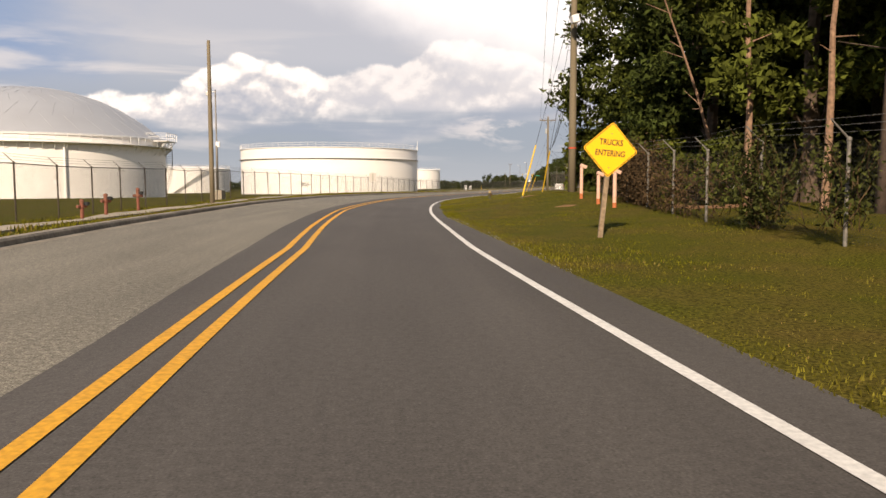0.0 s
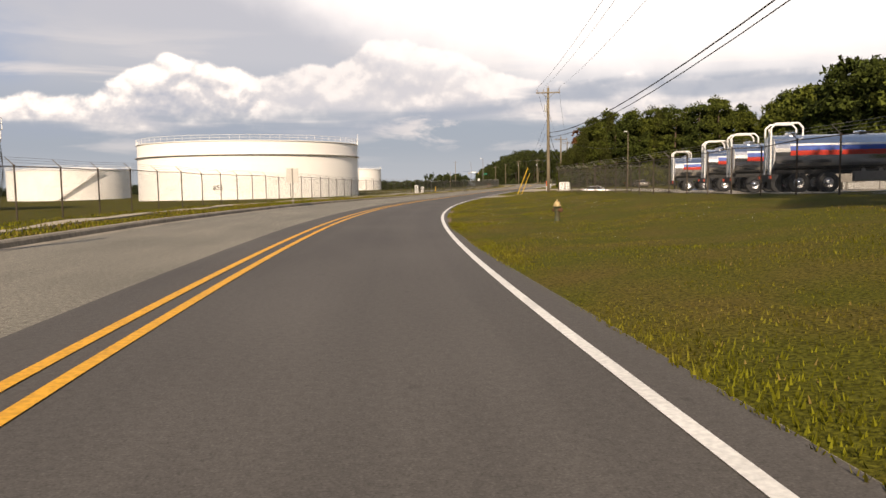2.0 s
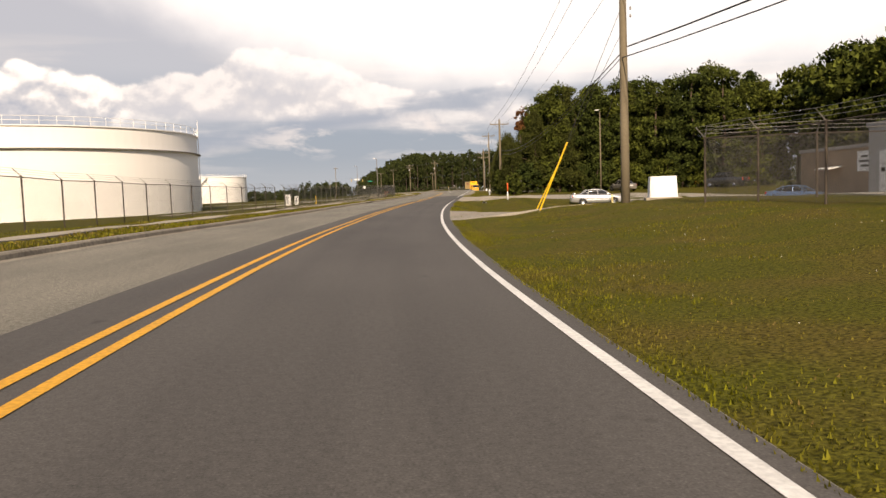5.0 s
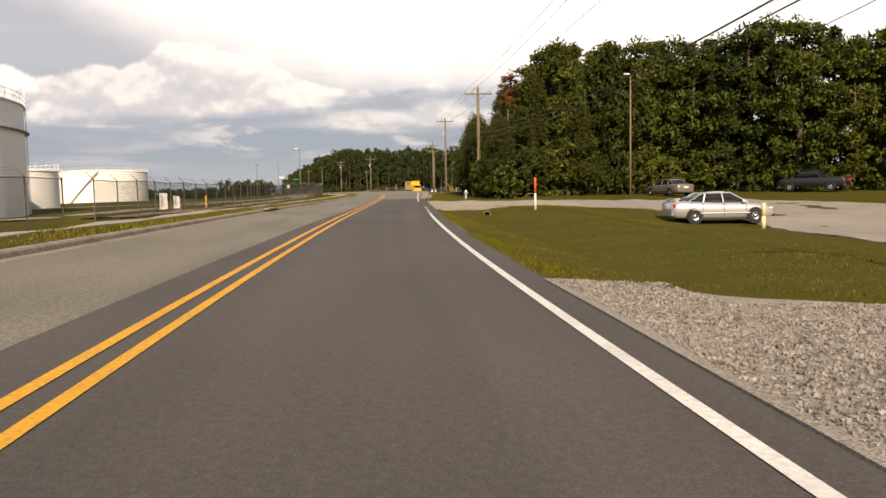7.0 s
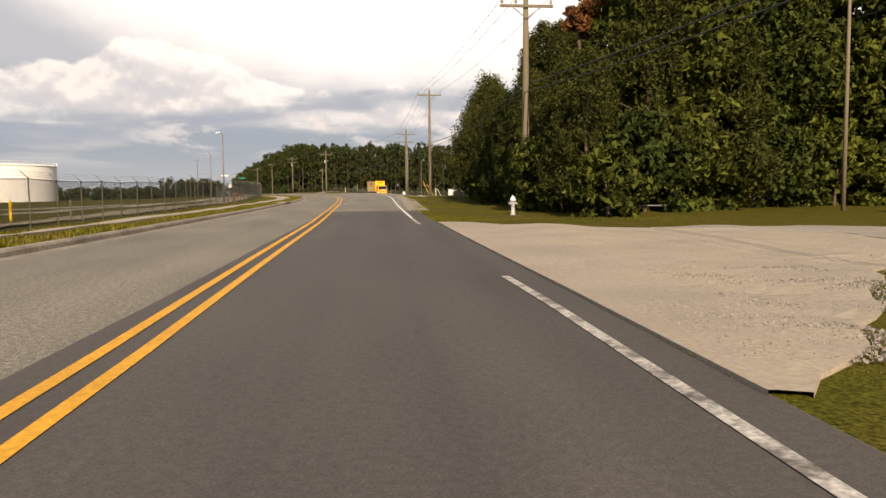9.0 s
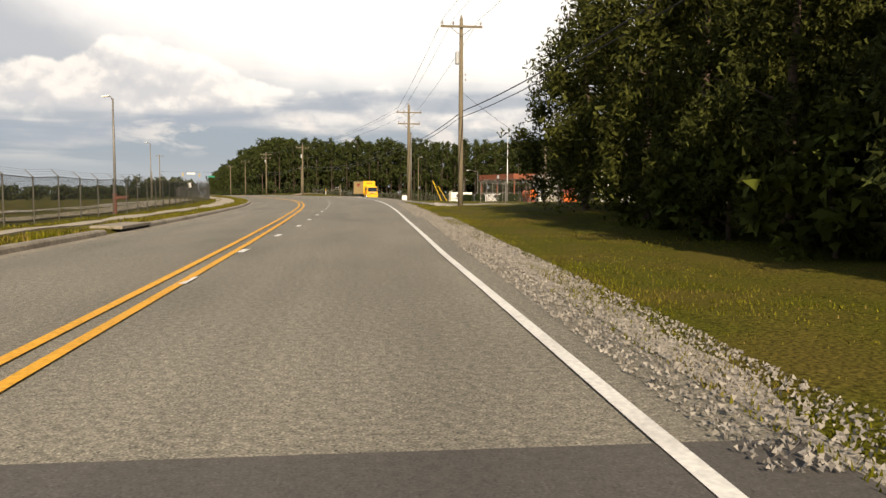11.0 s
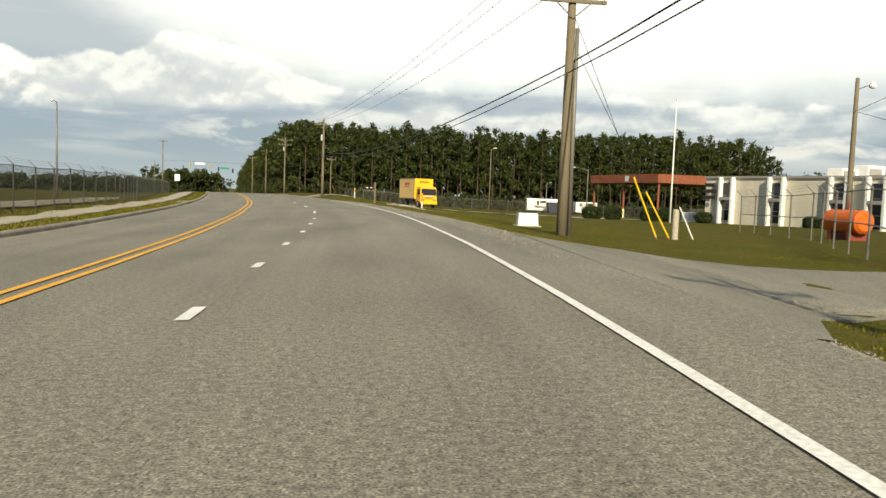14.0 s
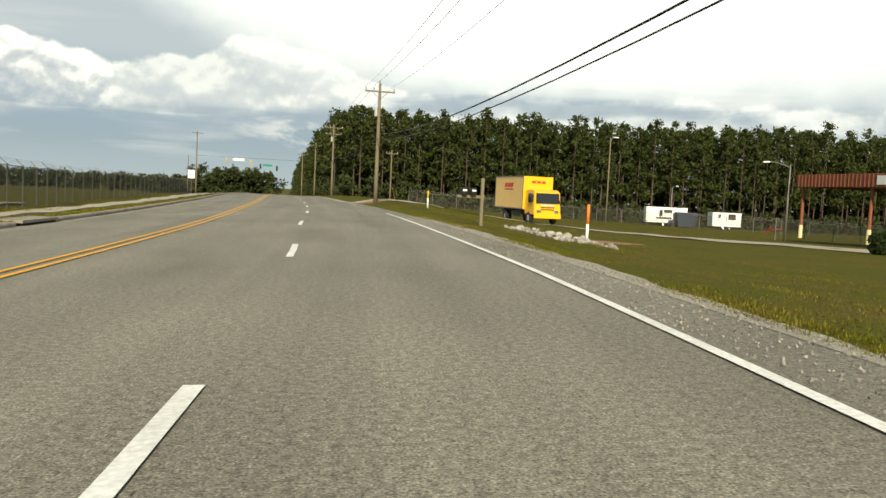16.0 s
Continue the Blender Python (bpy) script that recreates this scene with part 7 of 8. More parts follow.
def box_truck(x, y, turn):
    t = thing("delivery_truck", "bright yellow delivery box truck standing on the concrete drive", "truck", pose(x, y, floor_at(x, y) + 0.06, 0, 0, turn))
    yl = mat("bright_yellow_paint", (0.82, 0.42, 0.012), 0.4, coat=0.3)
    side = mat("pale_yellow_panel", (0.66, 0.45, 0.16), 0.5, stain=0.15, stain_scale=1)
    red = mat("deep_red_print", (0.45, 0.03, 0.03), 0.5)
    bm = BM()
    box(bm, (6.1, 2.45, 2.55), (-5.0, 0, 2.35), bevel=0.04)
    part("cargo_box", bm, side, t, "pale yellow cargo box")
    bm = BM()
    box(bm, (0.04, 2.47, 2.57), (-1.93, 0, 2.35), bevel=0.01)
    part("box_front", bm, yl, t, "bright yellow front panel")
    for s in (1, -1):
        bm = BM()
        for z in (1.1, 3.62):
            box(bm, (6.14, 0.05, 0.09), (-5.0, 1.225 * s, z))
        for xx in (-8.03, -1.97):
            box(bm, (0.09, 0.05, 2.5), (xx, 1.225 * s, 2.35))
        part("box_rail", bm, M_STEEL, t)
        bm = BM()
        for k, (a, b) in enumerate(((0.0, 0.5), (0.6, 1.1), (1.2, 1.8))):
            vs = box(bm, (b - a, 0.012, 0.34), (-5.9 + (a + b) / 2, 1.236 * s, 2.95))
            for v in vs:
                v.co.x += (v.co.z - 2.95) * 0.5
        box(bm, (2.0, 0.012, 0.09), (-5.0, 1.236 * s, 2.6))
        part("side_mark", bm, red, t, "plain red printed bars")
    bm = BM()
    for a, b in ((-0.55, -0.2), (-0.12, 0.2), (0.28, 0.6)):
        box(bm, (0.012, b - a, 0.2), (-1.9, (a + b) / 2, 3.2))
    part("front_mark", bm, red, t, "plain red printed bars")
    # cab
    bm = BM()
    loft(bm, [[(a, y, z) for y, z in ((w, z0), (w, (z0 + z1) / 2), (w * 0.94, z1), (-w * 0.94, z1), (-w, (z0 + z1) / 2), (-w, z0))] for a, z0, z1, w in ((-1.8, 0.75, 2.55, 1.08), (-0.6, 0.75, 2.62, 1.1), (-0.15, 0.72, 2.45, 1.1), (0.02, 0.68, 1.6, 1.08), (0.04, 0.66, 1.1, 1.05))])
    part("cab", bm, yl, t)
    bm = BM()
    V = [(0.045, 0.98, 1.58), (0.045, -0.98, 1.58), (-0.10, -0.94, 2.36), (-0.10, 0.94, 2.36)]
    f = bm.faces.new([bm.verts.new((a + 0.02, b, c)) for a, b, c in V])
    r = bmesh.ops.extrude_face_region(bm, geom=[f])
    bmesh.ops.translate(bm, verts=[v for v in r["geom"] if isinstance(v, bmesh.types.BMVert)], vec=(0.02, 0, 0))
    part("windscreen", bm, M_GLASS, t, "dark windscreen")
    for s in (1, -1):
        bm = BM()
        box(bm, (0.85, 0.03, 0.68), (-0.75, 1.095 * s, 1.98), bevel=0.01)
        part("side_window", bm, M_GLASS, t)
        bm = BM()
        box(bm, (0.05, 0.34, 0.2), (0.09, 0.72 * s, 0.98), bevel=0.03)
        part("headlamp", bm, M_CHROME, t)
        bm = BM()
        box(bm, (0.12, 0.2, 0.45), (0.0, 1.28 * s, 1.95), bevel=0.04)
        tube(bm, (-0.1, 1.08 * s, 2.2), (0, 1.28 * s, 2.1), 0.02, seg=5)
        part("door_mirror", bm, M_BLACK, t)
        wheel_set(t, -1.05, 0.98 * s, 0.46, 0.28)
        wheel_set(t, -5.9, 0.92 * s, 0.46, 0.5)
        bm = BM()
        box(bm, (1.6, 0.5, 0.5), (-3.4, 0.85 * s, 0.7), bevel=0.04)
        part("side_tank", bm, M_BLACK, t)
    bm = BM()
    box(bm, (0.16, 2.2, 0.34), (0.06, 0, 0.62), bevel=0.05)
    part("bumper", bm, yl, t)
    for z in (1.12, 1.28, 1.44):
        bm = BM()
        box(bm, (0.03, 1.1, 0.07), (0.07, 0, z), bevel=0.01)
        part("grille_slat", bm, M_BLACK if z < 1.4 else M_WHITE_METAL, t)
    bm = BM()
    box(bm, (7.6, 0.85, 0.25), (-4.3, 0, 0.9))
    part("chassis", bm, M_BLACK, t)
    return t


box_truck(59.5, 338.6, -86)

# ---------------------------------------------------------------- compound
fence("tall chain-link fence round the equipment compound", [(62.5, 284), (57.8, 273.5), (49.3, 261.7), (54.0, 260.4), (60.0, 258.2), (72, 254.6)], 2.0, 2.7, 1, group="compound fence", mid=True, wire_mat=M_CHAIN_THIN)
fence("tall dark chain-link fence with barbed wire at the compound", [(48.9, 251.2), (57.0, 248.6), (66, 245.8), (84, 240)], 2.1, 3.4, 1, mid=True, group="compound fence", post_mat=M_DARKPOST, r=0.045, wire_mat=M_CHAIN_THIN)
M_REDTOP = mat("dull_red_paint", (0.24, 0.05, 0.03), 0.6)


def fuel_tank(x, y, turn, r, L, label, boxed=False):
    t = thing("fuel_tank", label, "fuel tank", on(x, y, turn))
    bm = BM()
    if boxed:
        box(bm, (L, r * 2, r * 1.5), (0, 0, r * 0.95), bevel=0.06)
    else:
        lathe(bm, [(r * 0.75, -L / 2 - 0.12), (r, -L / 2), (r, L / 2), (r * 0.75, L / 2 + 0.12)], 24)
        bmesh.ops.transform(bm, matrix=pose(0, 0, r + 0.35, 0, 90, 0), verts=bm.verts)
    part("tank", bm, M_ORANGE, t, smooth=False)
    for xx in (-L * 0.3, L * 0.3):
        bm = BM()
        box(bm, (0.2, r * 1.7, 0.5), (xx, 0, 0.22))
        part("saddle", bm, M_REDTOP, t)
    bm = BM()
    if boxed:
        vs = box(bm, (L * 1.02, r * 2.05, r * 0.6), (0, 0, r * 1.95), bevel=0.03)
        for v in bm.verts:
            if v.co.z > r * 2.1:
                v.co.x *= 0.8
    else:
        tube(bm, (0, 0, 2 * r + 0.3), (0, 0, 2 * r + 0.75), 0.05, seg=6)
    part("lid", bm, M_REDTOP, t)
    bm = BM()
    for k, w in enumerate((0.5, 0.9, 0.7)):
        box(bm, (w, 0.01, 0.1), (0, -r * 1.01, r * 1.25 - k * 0.22))
    part("stencil_bars", bm, M_REDTOP, t)
    return t


fuel_tank(61.6, 275.4, 84, 0.54, 2.1, "bright orange horizontal fuel tank in the compound")
fuel_tank(60.8, 264.8, 69, 0.68, 2.8, "bright orange boxed fuel tank with a dull red lid", True)
street = utility_pole(66.1, 279.9, 8.6, "wooden pole with a street lamp in the compound", (), 0, r=0.14)
bm = BM()
tube(bm, (0, 0, 8.0), (0.9, -0.1, 8.35), 0.03, seg=6)
part("lamp_arm", bm, M_STEEL, street)
bm = BM()
lathe(bm, [(0.05, 0.25), (0.1, 0.2), (0.2, 0.0), (0.16, -0.1), (0.02, -0.14)], 12)
part("lamp_head", bm, M_WHITE_METAL, street).location = (0.95, -0.1, 8.25)

# cream panel building with fins and roof units
bld = thing("office_building", "single-storey cream panel building with white fins and roof units", "building", pose(82.3, 314.5, 0.3))
ux, uy = Vector((4.6, -23.7, 0)), Vector((17.4, 3.4, 0))
A, Bc = Vector((0, 0, 0)), ux.copy()
C, D = Bc + uy, uy.copy()
Hb = 4.35
bm = BM()
lo = [bm.verts.new(p - Vector((0, 0, 0.6))) for p in (A, Bc, C, D)]
hi = [bm.verts.new(p + Vector((0, 0, Hb))) for p in (A, Bc, C, D)]
for i in range(4):
    bm.faces.new((lo[i], lo[(i + 1) % 4], hi[(i + 1) % 4], hi[i]))
bm.faces.new(hi)
bmesh.ops.recalc_face_normals(bm, faces=bm.faces)
part("wall", bm, M_WALL, bld, "cream panel walls")
bm = BM()
for p, q in ((A, Bc), (Bc, C), (C, D), (D, A)):
    d = (q - p)
    box(bm, (d.length + 0.3, 0.3, 0.22), tuple((p + q) / 2 + Vector((0, 0, Hb + 0.05))), (0, 0, math.degrees(math.atan2(d.y, d.x))))
part("parapet", bm, M_TRIM_SHADE, bld)
for base, run, bays in ((A, ux, (0.12, 0.36, 0.62, 0.76, 0.945)), (Bc, uy, (0.42, 0.70))):
    ang = math.degrees(math.atan2(run.y, run.x))
    nrm = Vector((run.y, -run.x, 0)).normalized()
    if nrm.dot(Vector((-1, -1, 0))) < 0:
        nrm = -nrm
    for bay in bays:
        p = base + run * bay
        for o in (-0.75, 0.75):
            bm = BM()
            q = p + run.normalized() * o + nrm * 0.26
            box(bm, (0.24, 0.5, Hb + 0.3), (q.x, q.y, Hb / 2 - 0.1), (0, 0, ang), 0.02)
            part("fin", bm, M_WHITE_METAL, bld)
        bm = BM()
        q = p + nrm * 0.05
        box(bm, (1.15, 0.12, Hb - 0.6), (q.x, q.y, Hb / 2 - 0.2), (0, 0, ang))
        w = part("window", bm, M_GLASS, bld, "tall dark window strip between fins")
        bm = BM()
        for z in (1.2, 2.6):
            box(bm, (1.15, 0.16, 0.06), (q.x, q.y, z), (0, 0, ang))
        part("window_bar", bm, M_TRIM_SHADE, w)
        bm = BM()
        q = p + nrm * 0.3
        box(bm, (1.2, 0.5, 0.32), (q.x, q.y, Hb * 0.52), (0, 0, ang), 0.03)
        part("window_hood", bm, M_TRIM_SHADE, w, "dark hood across the window strip")
for x, y, sx, sy, sz in ((5.6, -12, 2.2, 1.6, 0.9), (10, -10.5, 2.4, 1.8, 1.4), (11.5, -9, 1.6, 1.6, 1.1), (15.5, -15, 1.8, 1.4, 0.8), (18, -13, 1.4, 1.2, 0.7)):
    bm = BM()
    box(bm, (sx, sy, sz), (x, y, Hb + sz / 2 + 0.02), (0, 0, 9), 0.08)
    u = part("roof_unit", bm, M_WHITE_METAL, bld, "white rooftop air unit")
    bm = BM()
    box(bm, (sx * 0.7, 0.05, sz * 0.6), (x - 0.1, y - sy * 0.5 - 0.08, Hb + sz * 0.5), (0, 0, 9))
    part("vent_grille", bm, M_TRIM_SHADE, u)
bm = BM()
for k, w in enumerate((1.3, 1.7, 1.5)):
    p = A + ux * 0.04 + Vector((-0.5, -0.1, 3.6 - k * 0.62))
    box(bm, (0.06, w, 0.36), tuple(p), (0, 0, math.degrees(math.atan2(ux.y, ux.x)) + 90))
part("sign_bars", bm, M_INK, bld, "dark sign letters too small to read")
# canopy
can = thing("canopy", "drive-through canopy with a rust-red ribbed fascia on posts", "canopy", pose(84, 326, floor_at(84, 326)))
cw, cd, cz = 14.5, 16.5, 4.55
bm = BM()
box(bm, (cw, cd, 0.5), (cw / 2, cd / 2, cz + 0.35))
part("roof", bm, M_TRIM_SHADE, can)
for (cx0, cy0), L, a in (((0, cd / 2), cd, 90), ((cw / 2, 0), cw, 0), ((cw, cd / 2), cd, 90), ((cw / 2, cd), cw, 0)):
    bm = BM()
    box(bm, (L + 0.1, 0.12, 1.05), (cx0, cy0, cz + 0.42), (0, 0, a))
    f = part("fascia", bm, M_FASCIA, can, "rust-red ribbed metal fascia")
    bm = BM()
    n = int(L / 0.42)
    for k in range(n):
        o = -L / 2 + (k + 0.5) * L / n
        x0, y0 = (cx0 + o, cy0) if a == 0 else (cx0, cy0 + o)
        box(bm, (0.07, 0.2, 1.05), (x0, y0, cz + 0.42), (0, 0, a))
    part("fascia_ribs", bm, M_FASCIA, f)
for x, y in ((0.35, 0.35), (cw - 0.4, 0.35), (0.35, cd - 0.4), (cw - 0.4, cd - 0.4), (0.35, cd / 2)):
    bm = BM()
    tube(bm, (x, y, 0), (x, y, cz), 0.13, seg=10)
    part("column", bm, M_FASCIA, can)
    bm = BM()
    tube(bm, (x, y, 0), (x, y, 1.15), 0.16, seg=10)
    part("column_guard", bm, mat("cream_guard", (0.70, 0.58, 0.32), 0.6), can, "cream painted column guard")
bm = BM()
box(bm, (0.02, 0.9, 0.7), (-0.1, cd * 0.42, cz + 0.42))
part("height_plate", bm, M_WHITE_METAL, can)
for k in range(4):
    marker_post(87.0 + k * 2.4, 331 + (k % 2) * 3, 1.25, "cream bollard under the canopy", mat("cream_bollard", (0.72, 0.60, 0.33), 0.6), name="bollard", r=0.11)
kiosk = thing("equipment_box", "white air-conditioner box beside the canopy", "equipment box", on(86, 322.0, 5))
bm = BM()
box(bm, (1.7, 1.2, 1.1), (0, 0, 0.6), bevel=0.03)
part("body", bm, M_WHITE_METAL, kiosk)
bm = BM()
box(bm, (0.7, 0.04, 0.5), (0.1, -0.61, 0.7))
part("grille", bm, M_TRIM_SHADE, kiosk)
flag = thing("flagpole", "tall slender white flagpole on the lawn, no flag", "flagpole", on(74.8, 309.4))
bm = BM()
lathe(bm, [(0.09, 0), (0.07, 5), (0.04, 11.4), (0.02, 11.45)], 10)
part("pole", bm, M_WHITE_METAL, flag, smooth=True)
bm = BM()
bmesh.ops.create_uvsphere(bm, u_segments=10, v_segments=6, radius=0.09)
part("ball_finial", bm, M_CHROME, flag).location = (0, 0, 11.5)

# clipped shrubs
def clipped_shrub(seed):
    """A dense shrub clipped to a rounded block."""
    rng = np.random.default_rng(seed)
    d = rng.normal(size=(5200, 3))
    d /= np.linalg.norm(d, axis=1, keepdims=True)
    d = np.sign(d) * np.abs(d) ** 0.72 * rng.uniform(0.72, 1.02, (5200, 1))
    c = d * np.array([1.0, 0.9, 0.72]) + np.array([0, 0, 0.74])
    tm, _, _ = trunk_mesh(np.random.default_rng(seed), 0.9, 0.05, 0.05, 4, 0.2, 0.5)
    return tm, quads_mesh("crown", sprays(rng, c, 0.075, 0.6), mat("clipped_leaves", (0.028, 0.040, 0.012), 0.8, rand=0.5, island=True, spec=0.1))


HEDGE = clipped_shrub(61)
for i, (x, y) in enumerate(((71.2, 318.0), (73.2, 317.2), (77.2, 316.6), (79.0, 316.0), (80.8, 312.5), (84.0, 301.5), (84.5, 298))):
    plant([HEDGE], 0, x, y, i * 70, 1.0 if i < 4 else 0.8, "dense clipped dark green shrub on the lawn", "shrub", "clipped shrubs", "shrub")
def storage_container(x, y, turn, size, paint, label):
    """A ribbed steel container on skids, with a pair of barred doors in one end."""
    L, w, h = size
    t = thing("storage_container", label, "container", on(x, y, turn))
    bm = BM()
    box(bm, (L, w, h), (0, 0, h / 2 + 0.15), bevel=0.03)
    part("body", bm, paint, t)
    for side in (-1, 1):
        for k in range(int(L / 0.4)):
            bm = BM()
            box(bm, (0.14, 0.05, h - 0.3), (-L / 2 + 0.3 + k * 0.4, side * (w / 2 + 0.02), h / 2 + 0.15), bevel=0.015)
            part("rib", bm, paint, t)
    for o in (-1, 1):
        bm = BM()
        box(bm, (0.05, w / 2 - 0.08, h - 0.25), (L / 2 + 0.025, o * w / 4, h / 2 + 0.15), bevel=0.01)
        d = part("door", bm, paint, t)
        bm = BM()
        tube(bm, (L / 2 + 0.08, o * w * 0.12, 0.3), (L / 2 + 0.08, o * w * 0.12, h), 0.025, seg=6)
        part("locking_bar", bm, M_STEEL, d)
    for o in (-1, 1):
        bm = BM()
        box(bm, (L, 0.15, 0.16), (0, o * w * 0.35, 0.08))
        part("skid", bm, M_BLACK, t)
    return t


street_lamp(84.2, 343.9, 6.9, "grey street lamp with a curved arm beside the canopy", 1.9, 165)
street_lamp(82.2, 377.5, 11.2, "tall wooden lamp pole before the pine wood", 0.5, 330, M_POLE)
street_lamp(103, 398, 6.5, "grey street lamp with a curved arm in the yard", 1.2, 30)
fence("far chain-link fence with barbed wire before the pine wood", [(60, 402), (90, 398), (125, 380), (150, 352)], 2.0, 4.0, 1, group="far fences")
fence("chain-link fence beside the canopy", [(84, 345), (94, 346), (104, 340)], 2.0, 3.0, 0, group="far fences")


def trailer(x, y, turn, L, w, h, label, bars):
    t = thing("site_trailer", label, "trailer", pose(x, y, floor_at(x, y), 0, 0, turn))
    bm = BM()
    box(bm, (L, w, h), (0, 0, h / 2 + 0.55), bevel=0.06)
    part("body", bm, M_WHITE_METAL, t, "white panel body")
    for xx, z, a, b in bars:
        bm = BM()
        box(bm, (a, 0.02, b), (xx, -w / 2 - 0.01, z))
        part("panel_mark", bm, M_INK, t, "dark panel mark")
    for xx in (-0.5, 0.5):
        wheel_set(t, xx, -w * 0.42, 0.38, 0.24)
        wheel_set(t, xx, w * 0.42, 0.38, 0.24)
    bm = BM()
    tube(bm, (L / 2, 0, 0.5), (L / 2 + 1.2, 0, 0.5), 0.06, seg=6)
    part("tow_bar", bm, M_BLACK, t)
    return t


trailer(101.5, 397.0, -18, 6.5, 2.4, 2.5, "white storage trailer with dark lettering bars in the yard", ((-0.9, 2.1, 0.5, 1.0), (0.2, 2.4, 1.3, 0.5), (-0.4, 1.3, 2.4, 0.28)))
trailer(110.0, 393.5, -12, 4.6, 2.3, 2.2, "small white utility trailer in the yard", ((0.8, 2.1, 1.2, 0.9), (-1.2, 2.2, 0.4, 0.6)))
M_CONTAINER = mat("yellow_container_paint", (0.62, 0.33, 0.03), 0.55, grain=0.15, grain_scale=5, stain=0.3, stain_scale=1.2, stain_color=(0.34, 0.18, 0.04))
storage_container(125.6, 307.2, -38, (4.6, 2.4, 2.6), M_CONTAINER, "yellow ribbed steel container standing in the yard")
trailer(131.5, 315.5, -42, 8.5, 2.5, 2.75, "long white box trailer parked behind the yellow container", ())
trailer(137.5, 305.5, -42, 4.2, 2.4, 2.2, "short white box trailer parked in the yard", ())
for k in range(3):
    marker_post(117.6 + k * 1.0, 295.4 - k * 1.0, 1.7, "cream painted steel bollard in the yard", mat("cream_bollard", (0.72, 0.60, 0.33), 0.6), name="bollard", r=0.11)
M_DUMP = mat("dark_blue_bin", (0.03, 0.035, 0.05), 0.6)
binn = thing("refuse_skip", "dark refuse skip standing before the trailer", "skip", on(102.5, 392.5, -12))
bm = BM()
vs = box(bm, (3.3, 2.0, 2.1), (0, 0, 1.15), bevel=0.05)
for v in bm.verts:
    if v.co.z < 0.6:
        v.co.x *= 0.85
part("body", bm, M_DUMP, binn)
bm = BM()
box(bm, (3.4, 1.0, 0.08), (0, -0.4, 2.25), (12, 0, 0))
part("lid", bm, M_DUMP, binn)
mail = thing("mailbox", "dark mailboxes on a wooden post at the drive", "mailbox", on(47.0, 312.2, -90))
bm = BM()
box(bm, (0.12, 0.12, 1.95), (0, 0, 0.9), bevel=0.01)
part("post", bm, M_POLE, mail)
bm = BM()
box(bm, (0.1, 1.1, 0.1), (0, -0.45, 1.15))
part("arm", bm, M_POLE, mail)
for k in range(2):
    bm = BM()
    box(bm, (0.5, 0.24, 0.26), (0.05, -0.4 - k * 0.36, 1.36), bevel=0.07)
    part("box", bm, M_BLACK, mail, "dark metal mailbox")
    bm = BM()
    box(bm, (0.012, 0.16, 0.06), (0.305, -0.4 - k * 0.36, 1.38))
    part("label_bar", bm, M_WHITE_METAL, mail)
debris = thing("rusty_debris", "rusty scrap frames lying in the yard", "scrap", on(112, 384, 20))
for k in range(4):
    bm = BM()
    rng = random.Random(k)
    a, b = Vector((rng.uniform(-2, 2), rng.uniform(-1, 1), 0.2)), Vector((rng.uniform(-2, 3), rng.uniform(-1, 1), rng.uniform(0.4, 1.3)))
    tube(bm, a, b, 0.09, seg=6)
    part("scrap_bar", bm, M_REDTOP, debris)

# riprap stones in the ditches
def stone_mesh(seed):
    rng = random.Random(seed)
    bm = BM()
    bmesh.ops.create_icosphere(bm, subdivisions=1, radius=1.0)
    for v in bm.verts:
        v.co = Vector((v.co.x * rng.uniform(0.7, 1.15), v.co.y * rng.uniform(0.6, 1.0), v.co.z * rng.uniform(0.5, 0.85)))
    return mesh_from(bm, "stone", M_STONE)


STONES = [stone_mesh(k) for k in range(5)]
for s0, s1, l0, l1, n, seed in ((253.4, 257.6, 6.5, 7.9, 150, 5), (311.5, 320.0, 6.5, 8.6, 150, 6)):
    rng = random.Random(seed)
    heap = thing("riprap", "heap of pale angular riprap stones in the ditch", "stones")
    for k in range(n):
        u, w = rng.uniform(-1, 1), rng.uniform(-1, 1)
        p = spot((s0 + s1) / 2 + u * (s1 - s0) / 2, (l0 + l1) / 2 + w * (l1 - l0) / 2, 0.16 * max(0, 1 - u * u - w * w) * (k % 2))
        q = rng.uniform(0.07, 0.16)
        ob = new("stone", rng.choice(STONES))
        ob.parent = heap
        ob.matrix_local = pose(p.x, p.y, p.z + q * 0.35, rng.uniform(-30, 30), rng.uniform(-30, 30), rng.uniform(0, 360)) @ Matrix.Diagonal((q, q, q, 1))


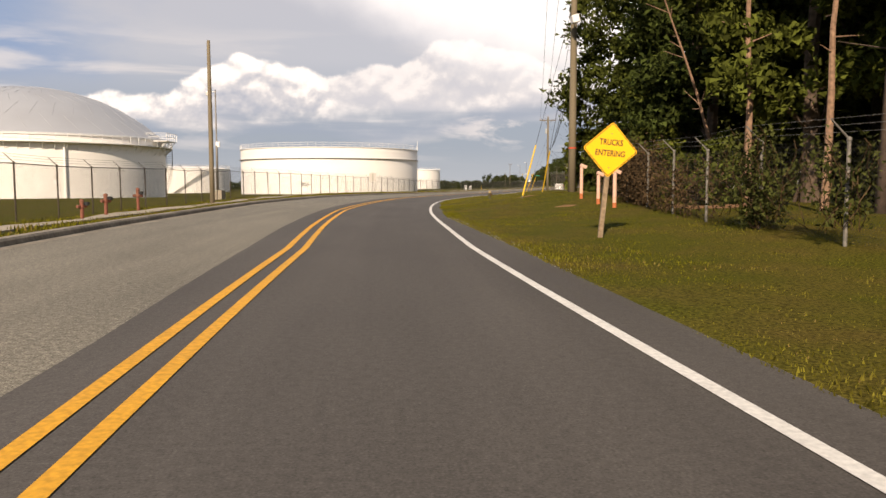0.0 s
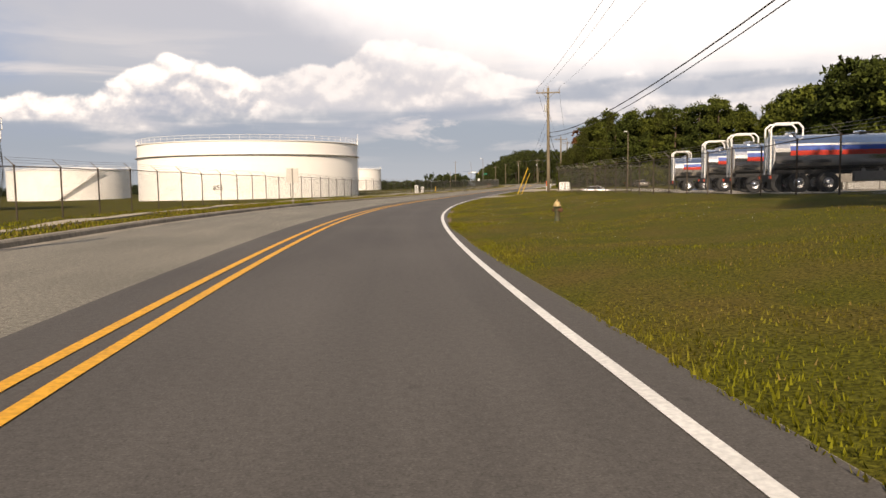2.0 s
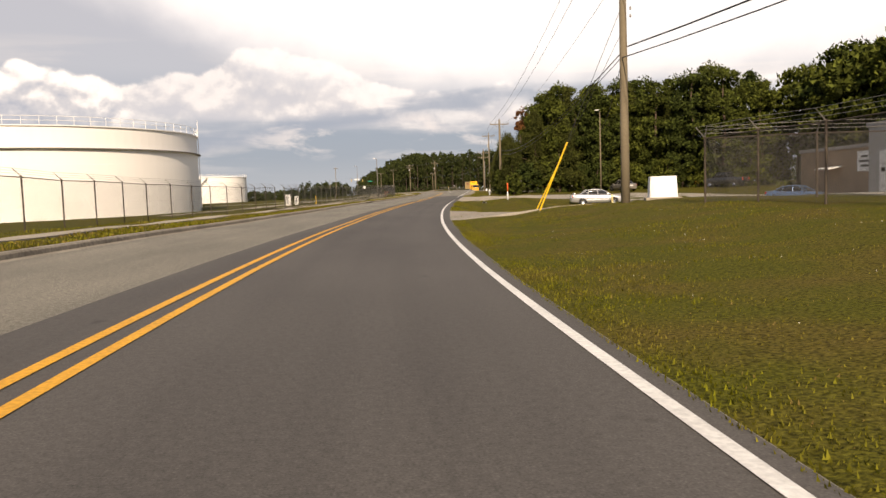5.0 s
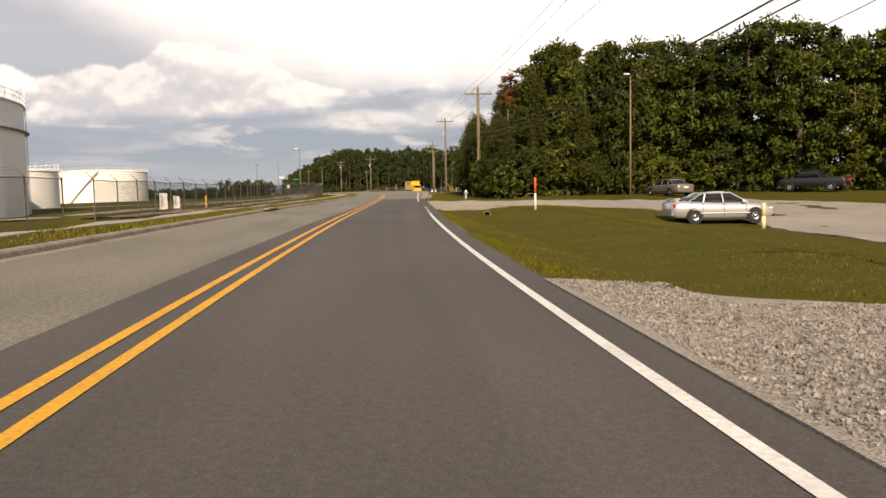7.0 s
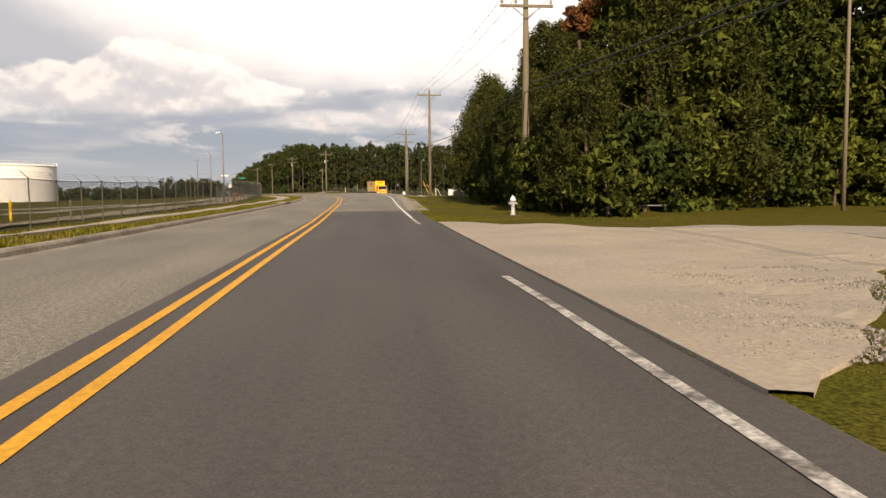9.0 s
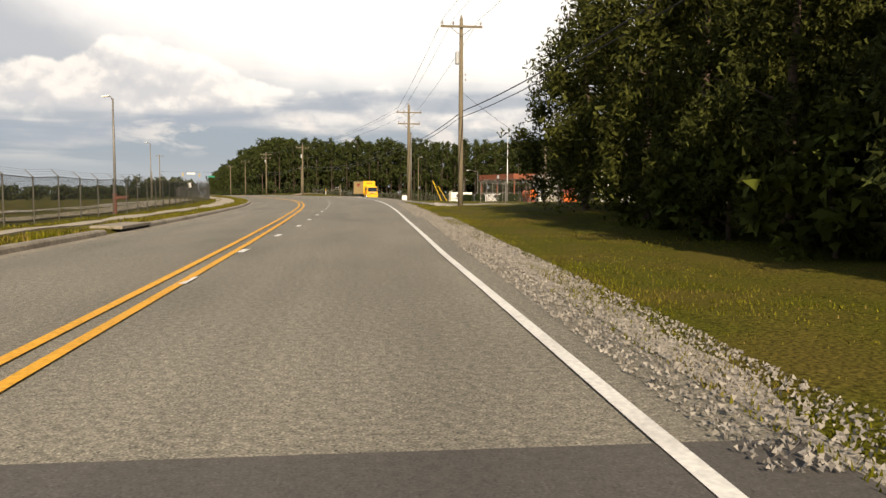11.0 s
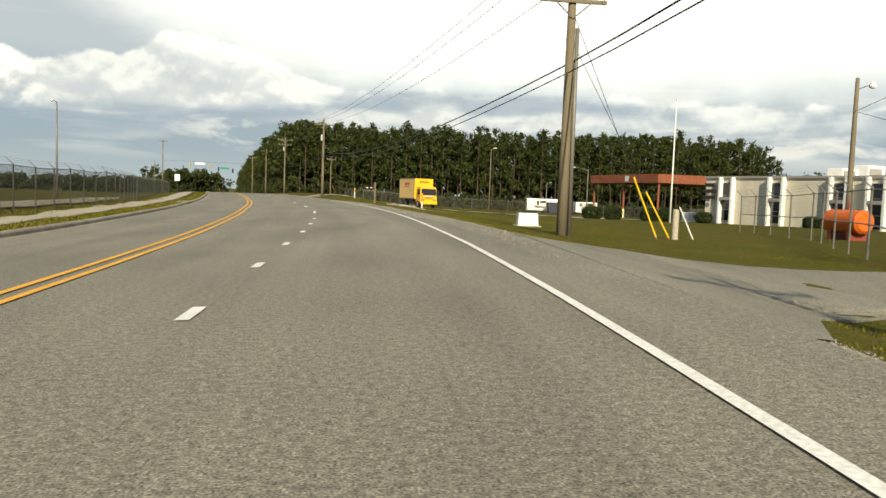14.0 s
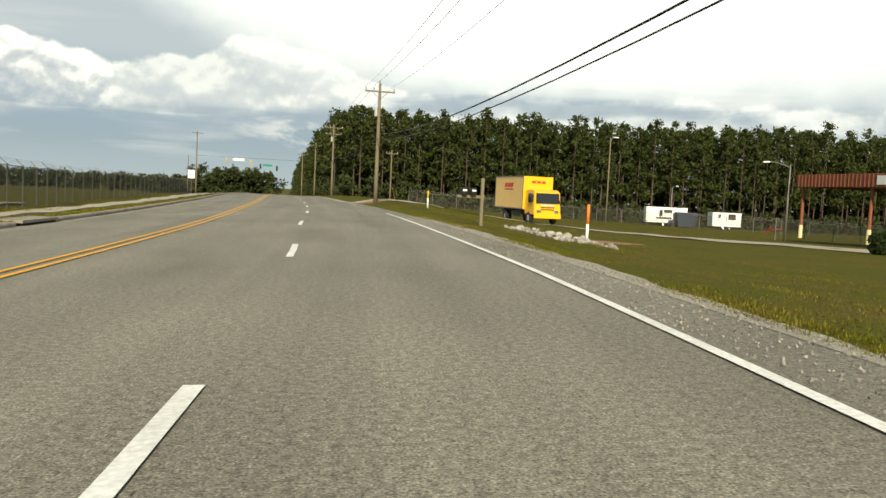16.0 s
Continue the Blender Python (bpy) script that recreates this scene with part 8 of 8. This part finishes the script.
# ---------------------------------------------------------------- grass blades and loose stones
def blades(name, n, s0, s1, off0, off1, size, seed, side=1, material=None, label="", lean=0.5, category="grass"):
    rng = np.random.default_rng(seed)
    s = rng.uniform(s0, s1, n)
    o = off0 + (off1 - off0) * rng.random(n) ** 1.5
    l = edge_l(s) + o if side > 0 else kerb_l(s) - o
    for a, b, c, d in BARE:
        keep = ~((s > a) & (s < b) & (l > c) & (l < d))
        s, l = s[keep], l[keep]
    x, y = lay(s, l)
    z = ground_z(s, l) - 0.01
    k = len(s)
    h = size * rng.uniform(0.5, 1.4, k) * (0.75 + 0.5 * np.sin(x * 0.8) * np.sin(y * 0.6))
    a = rng.uniform(0, math.tau, k)
    w = size * 0.2 * rng.uniform(0.6, 1.5, k)
    tip = np.stack([x + np.cos(a + 1.4) * h * lean, y + np.sin(a + 1.4) * h * lean, z + h], 1)
    b0 = np.stack([x - np.cos(a) * w, y - np.sin(a) * w, z], 1)
    b1 = np.stack([x + np.cos(a) * w, y + np.sin(a) * w, z], 1)
    return tagged(new(name, quads_mesh(name, np.stack([b0, b1, tip], 1), material or M_BLADE)), label, category, kind="stuff")


BARE = [(124, 130.2, 2, 15), (130, 132.3, 2, 4.4), (164.5, 167, 2, 4.7), (167, 169, 2, 6.3), (169, 171, 2, 7.6), (171, 172.5, 2, 9), (172.5, 179.5, 2, 60), (179, 184, 2, 6.5), (124, 168, 16.2, 60), (168, 172.5, 12.5, 60), (261.6, 267.8, 2, 16), (257.6, 271.4, 2, 5.4)]
blades("verge_grass", 125000, 0, 205, 0.2, 9, 0.046, 71, 1, None, "rough tufted grass of the roadside verge")
blades("verge_grass", 90000, 0, 205, 0.1, 5, 0.036, 70, 1, None, "short dense grass of the roadside verge")
blades("verge_grass", 30000, 0, 205, -0.07, 0.5, 0.055, 72, 1, None, "dense taller grass along the asphalt edge")
blades("verge_grass", 110000, 205, 345, 0.2, 11, 0.044, 73, 1, None, "mown green grass of the roadside verge")
blades("verge_grass", 42000, 4, 380, 0.12, 1.6, 0.11, 74, -1, None, "unkempt grass growing over the kerb")
blades("verge_grass", 26000, 10, 330, 3.0, 7.5, 0.11, 75, -1, None, "unkempt grass along the fence foot")


blades("verge_grass", 30000, 203, 335, 0.15, 1.1, 0.050, 69, 1, None, "ragged grass edge beside the gravel shoulder")
M_STRAW = mat("dry_grass_blades", (0.22, 0.155, 0.045), 0.85, rand=0.4, island=True, trans=0.3, spec=0.08)
blades("dry_grass", 16000, 0, 205, 0.3, 9, 0.042, 77, 1, M_STRAW, "scattered dry yellow blades in the verge")
blades("dry_grass", 7000, 205, 345, 0.5, 10, 0.042, 78, 1, M_STRAW, "scattered dry yellow blades in the verge")
blades("dry_grass", 6000, 4, 380, 0.12, 1.6, 0.10, 79, -1, M_STRAW, "scattered dry yellow blades along the kerb")
M_CLOVER = mat("white_clover_heads", (0.62, 0.60, 0.52), 0.8)
blades("clover_flowers", 900, 50, 110, 1.5, 8, 0.030, 68, 1, M_CLOVER, "small white clover heads in the verge", 0.5, "flowers")


def pebbles(n, s0, s1, a, b, size, seed):
    rng = np.random.default_rng(seed)
    s = rng.uniform(s0, s1, n)
    l = edge_l(s) + rng.uniform(a, b, n)
    x, y = lay(s, l)
    z = ground_z(s, l) + np.where((s > 120) & (s < 200), 0.038, 0.02)
    c = np.stack([x, y, z], 1)
    return sprays(rng, c, size, 0.8)


tagged(new("loose_gravel", quads_mesh("loose_gravel", np.concatenate([pebbles(17000, 199, 226, -0.45, 0.65, 0.017, 81), pebbles(9000, 226, 262, -0.7, 0.28, 0.016, 89), pebbles(9000, 262, 325, -0.9, 0.35, 0.016, 86), pebbles(1500, 169, 176, 1.0, 8, 0.015, 87), pebbles(26000, 125, 130.3, 0.0, 5, 0.016, 82), pebbles(3500, 130.3, 132.5, 0.0, 1.5, 0.016, 85), pebbles(5000, 164.2, 167, 0.3, 2.2, 0.016, 83), pebbles(9000, 166.5, 170, 1.6, 4.2, 0.016, 88), pebbles(300, 10, 26, -0.08, 0.14, 0.012, 84)]), M_STONE)), "loose grey gravel chips along the shoulder", "gravel", kind="stuff")
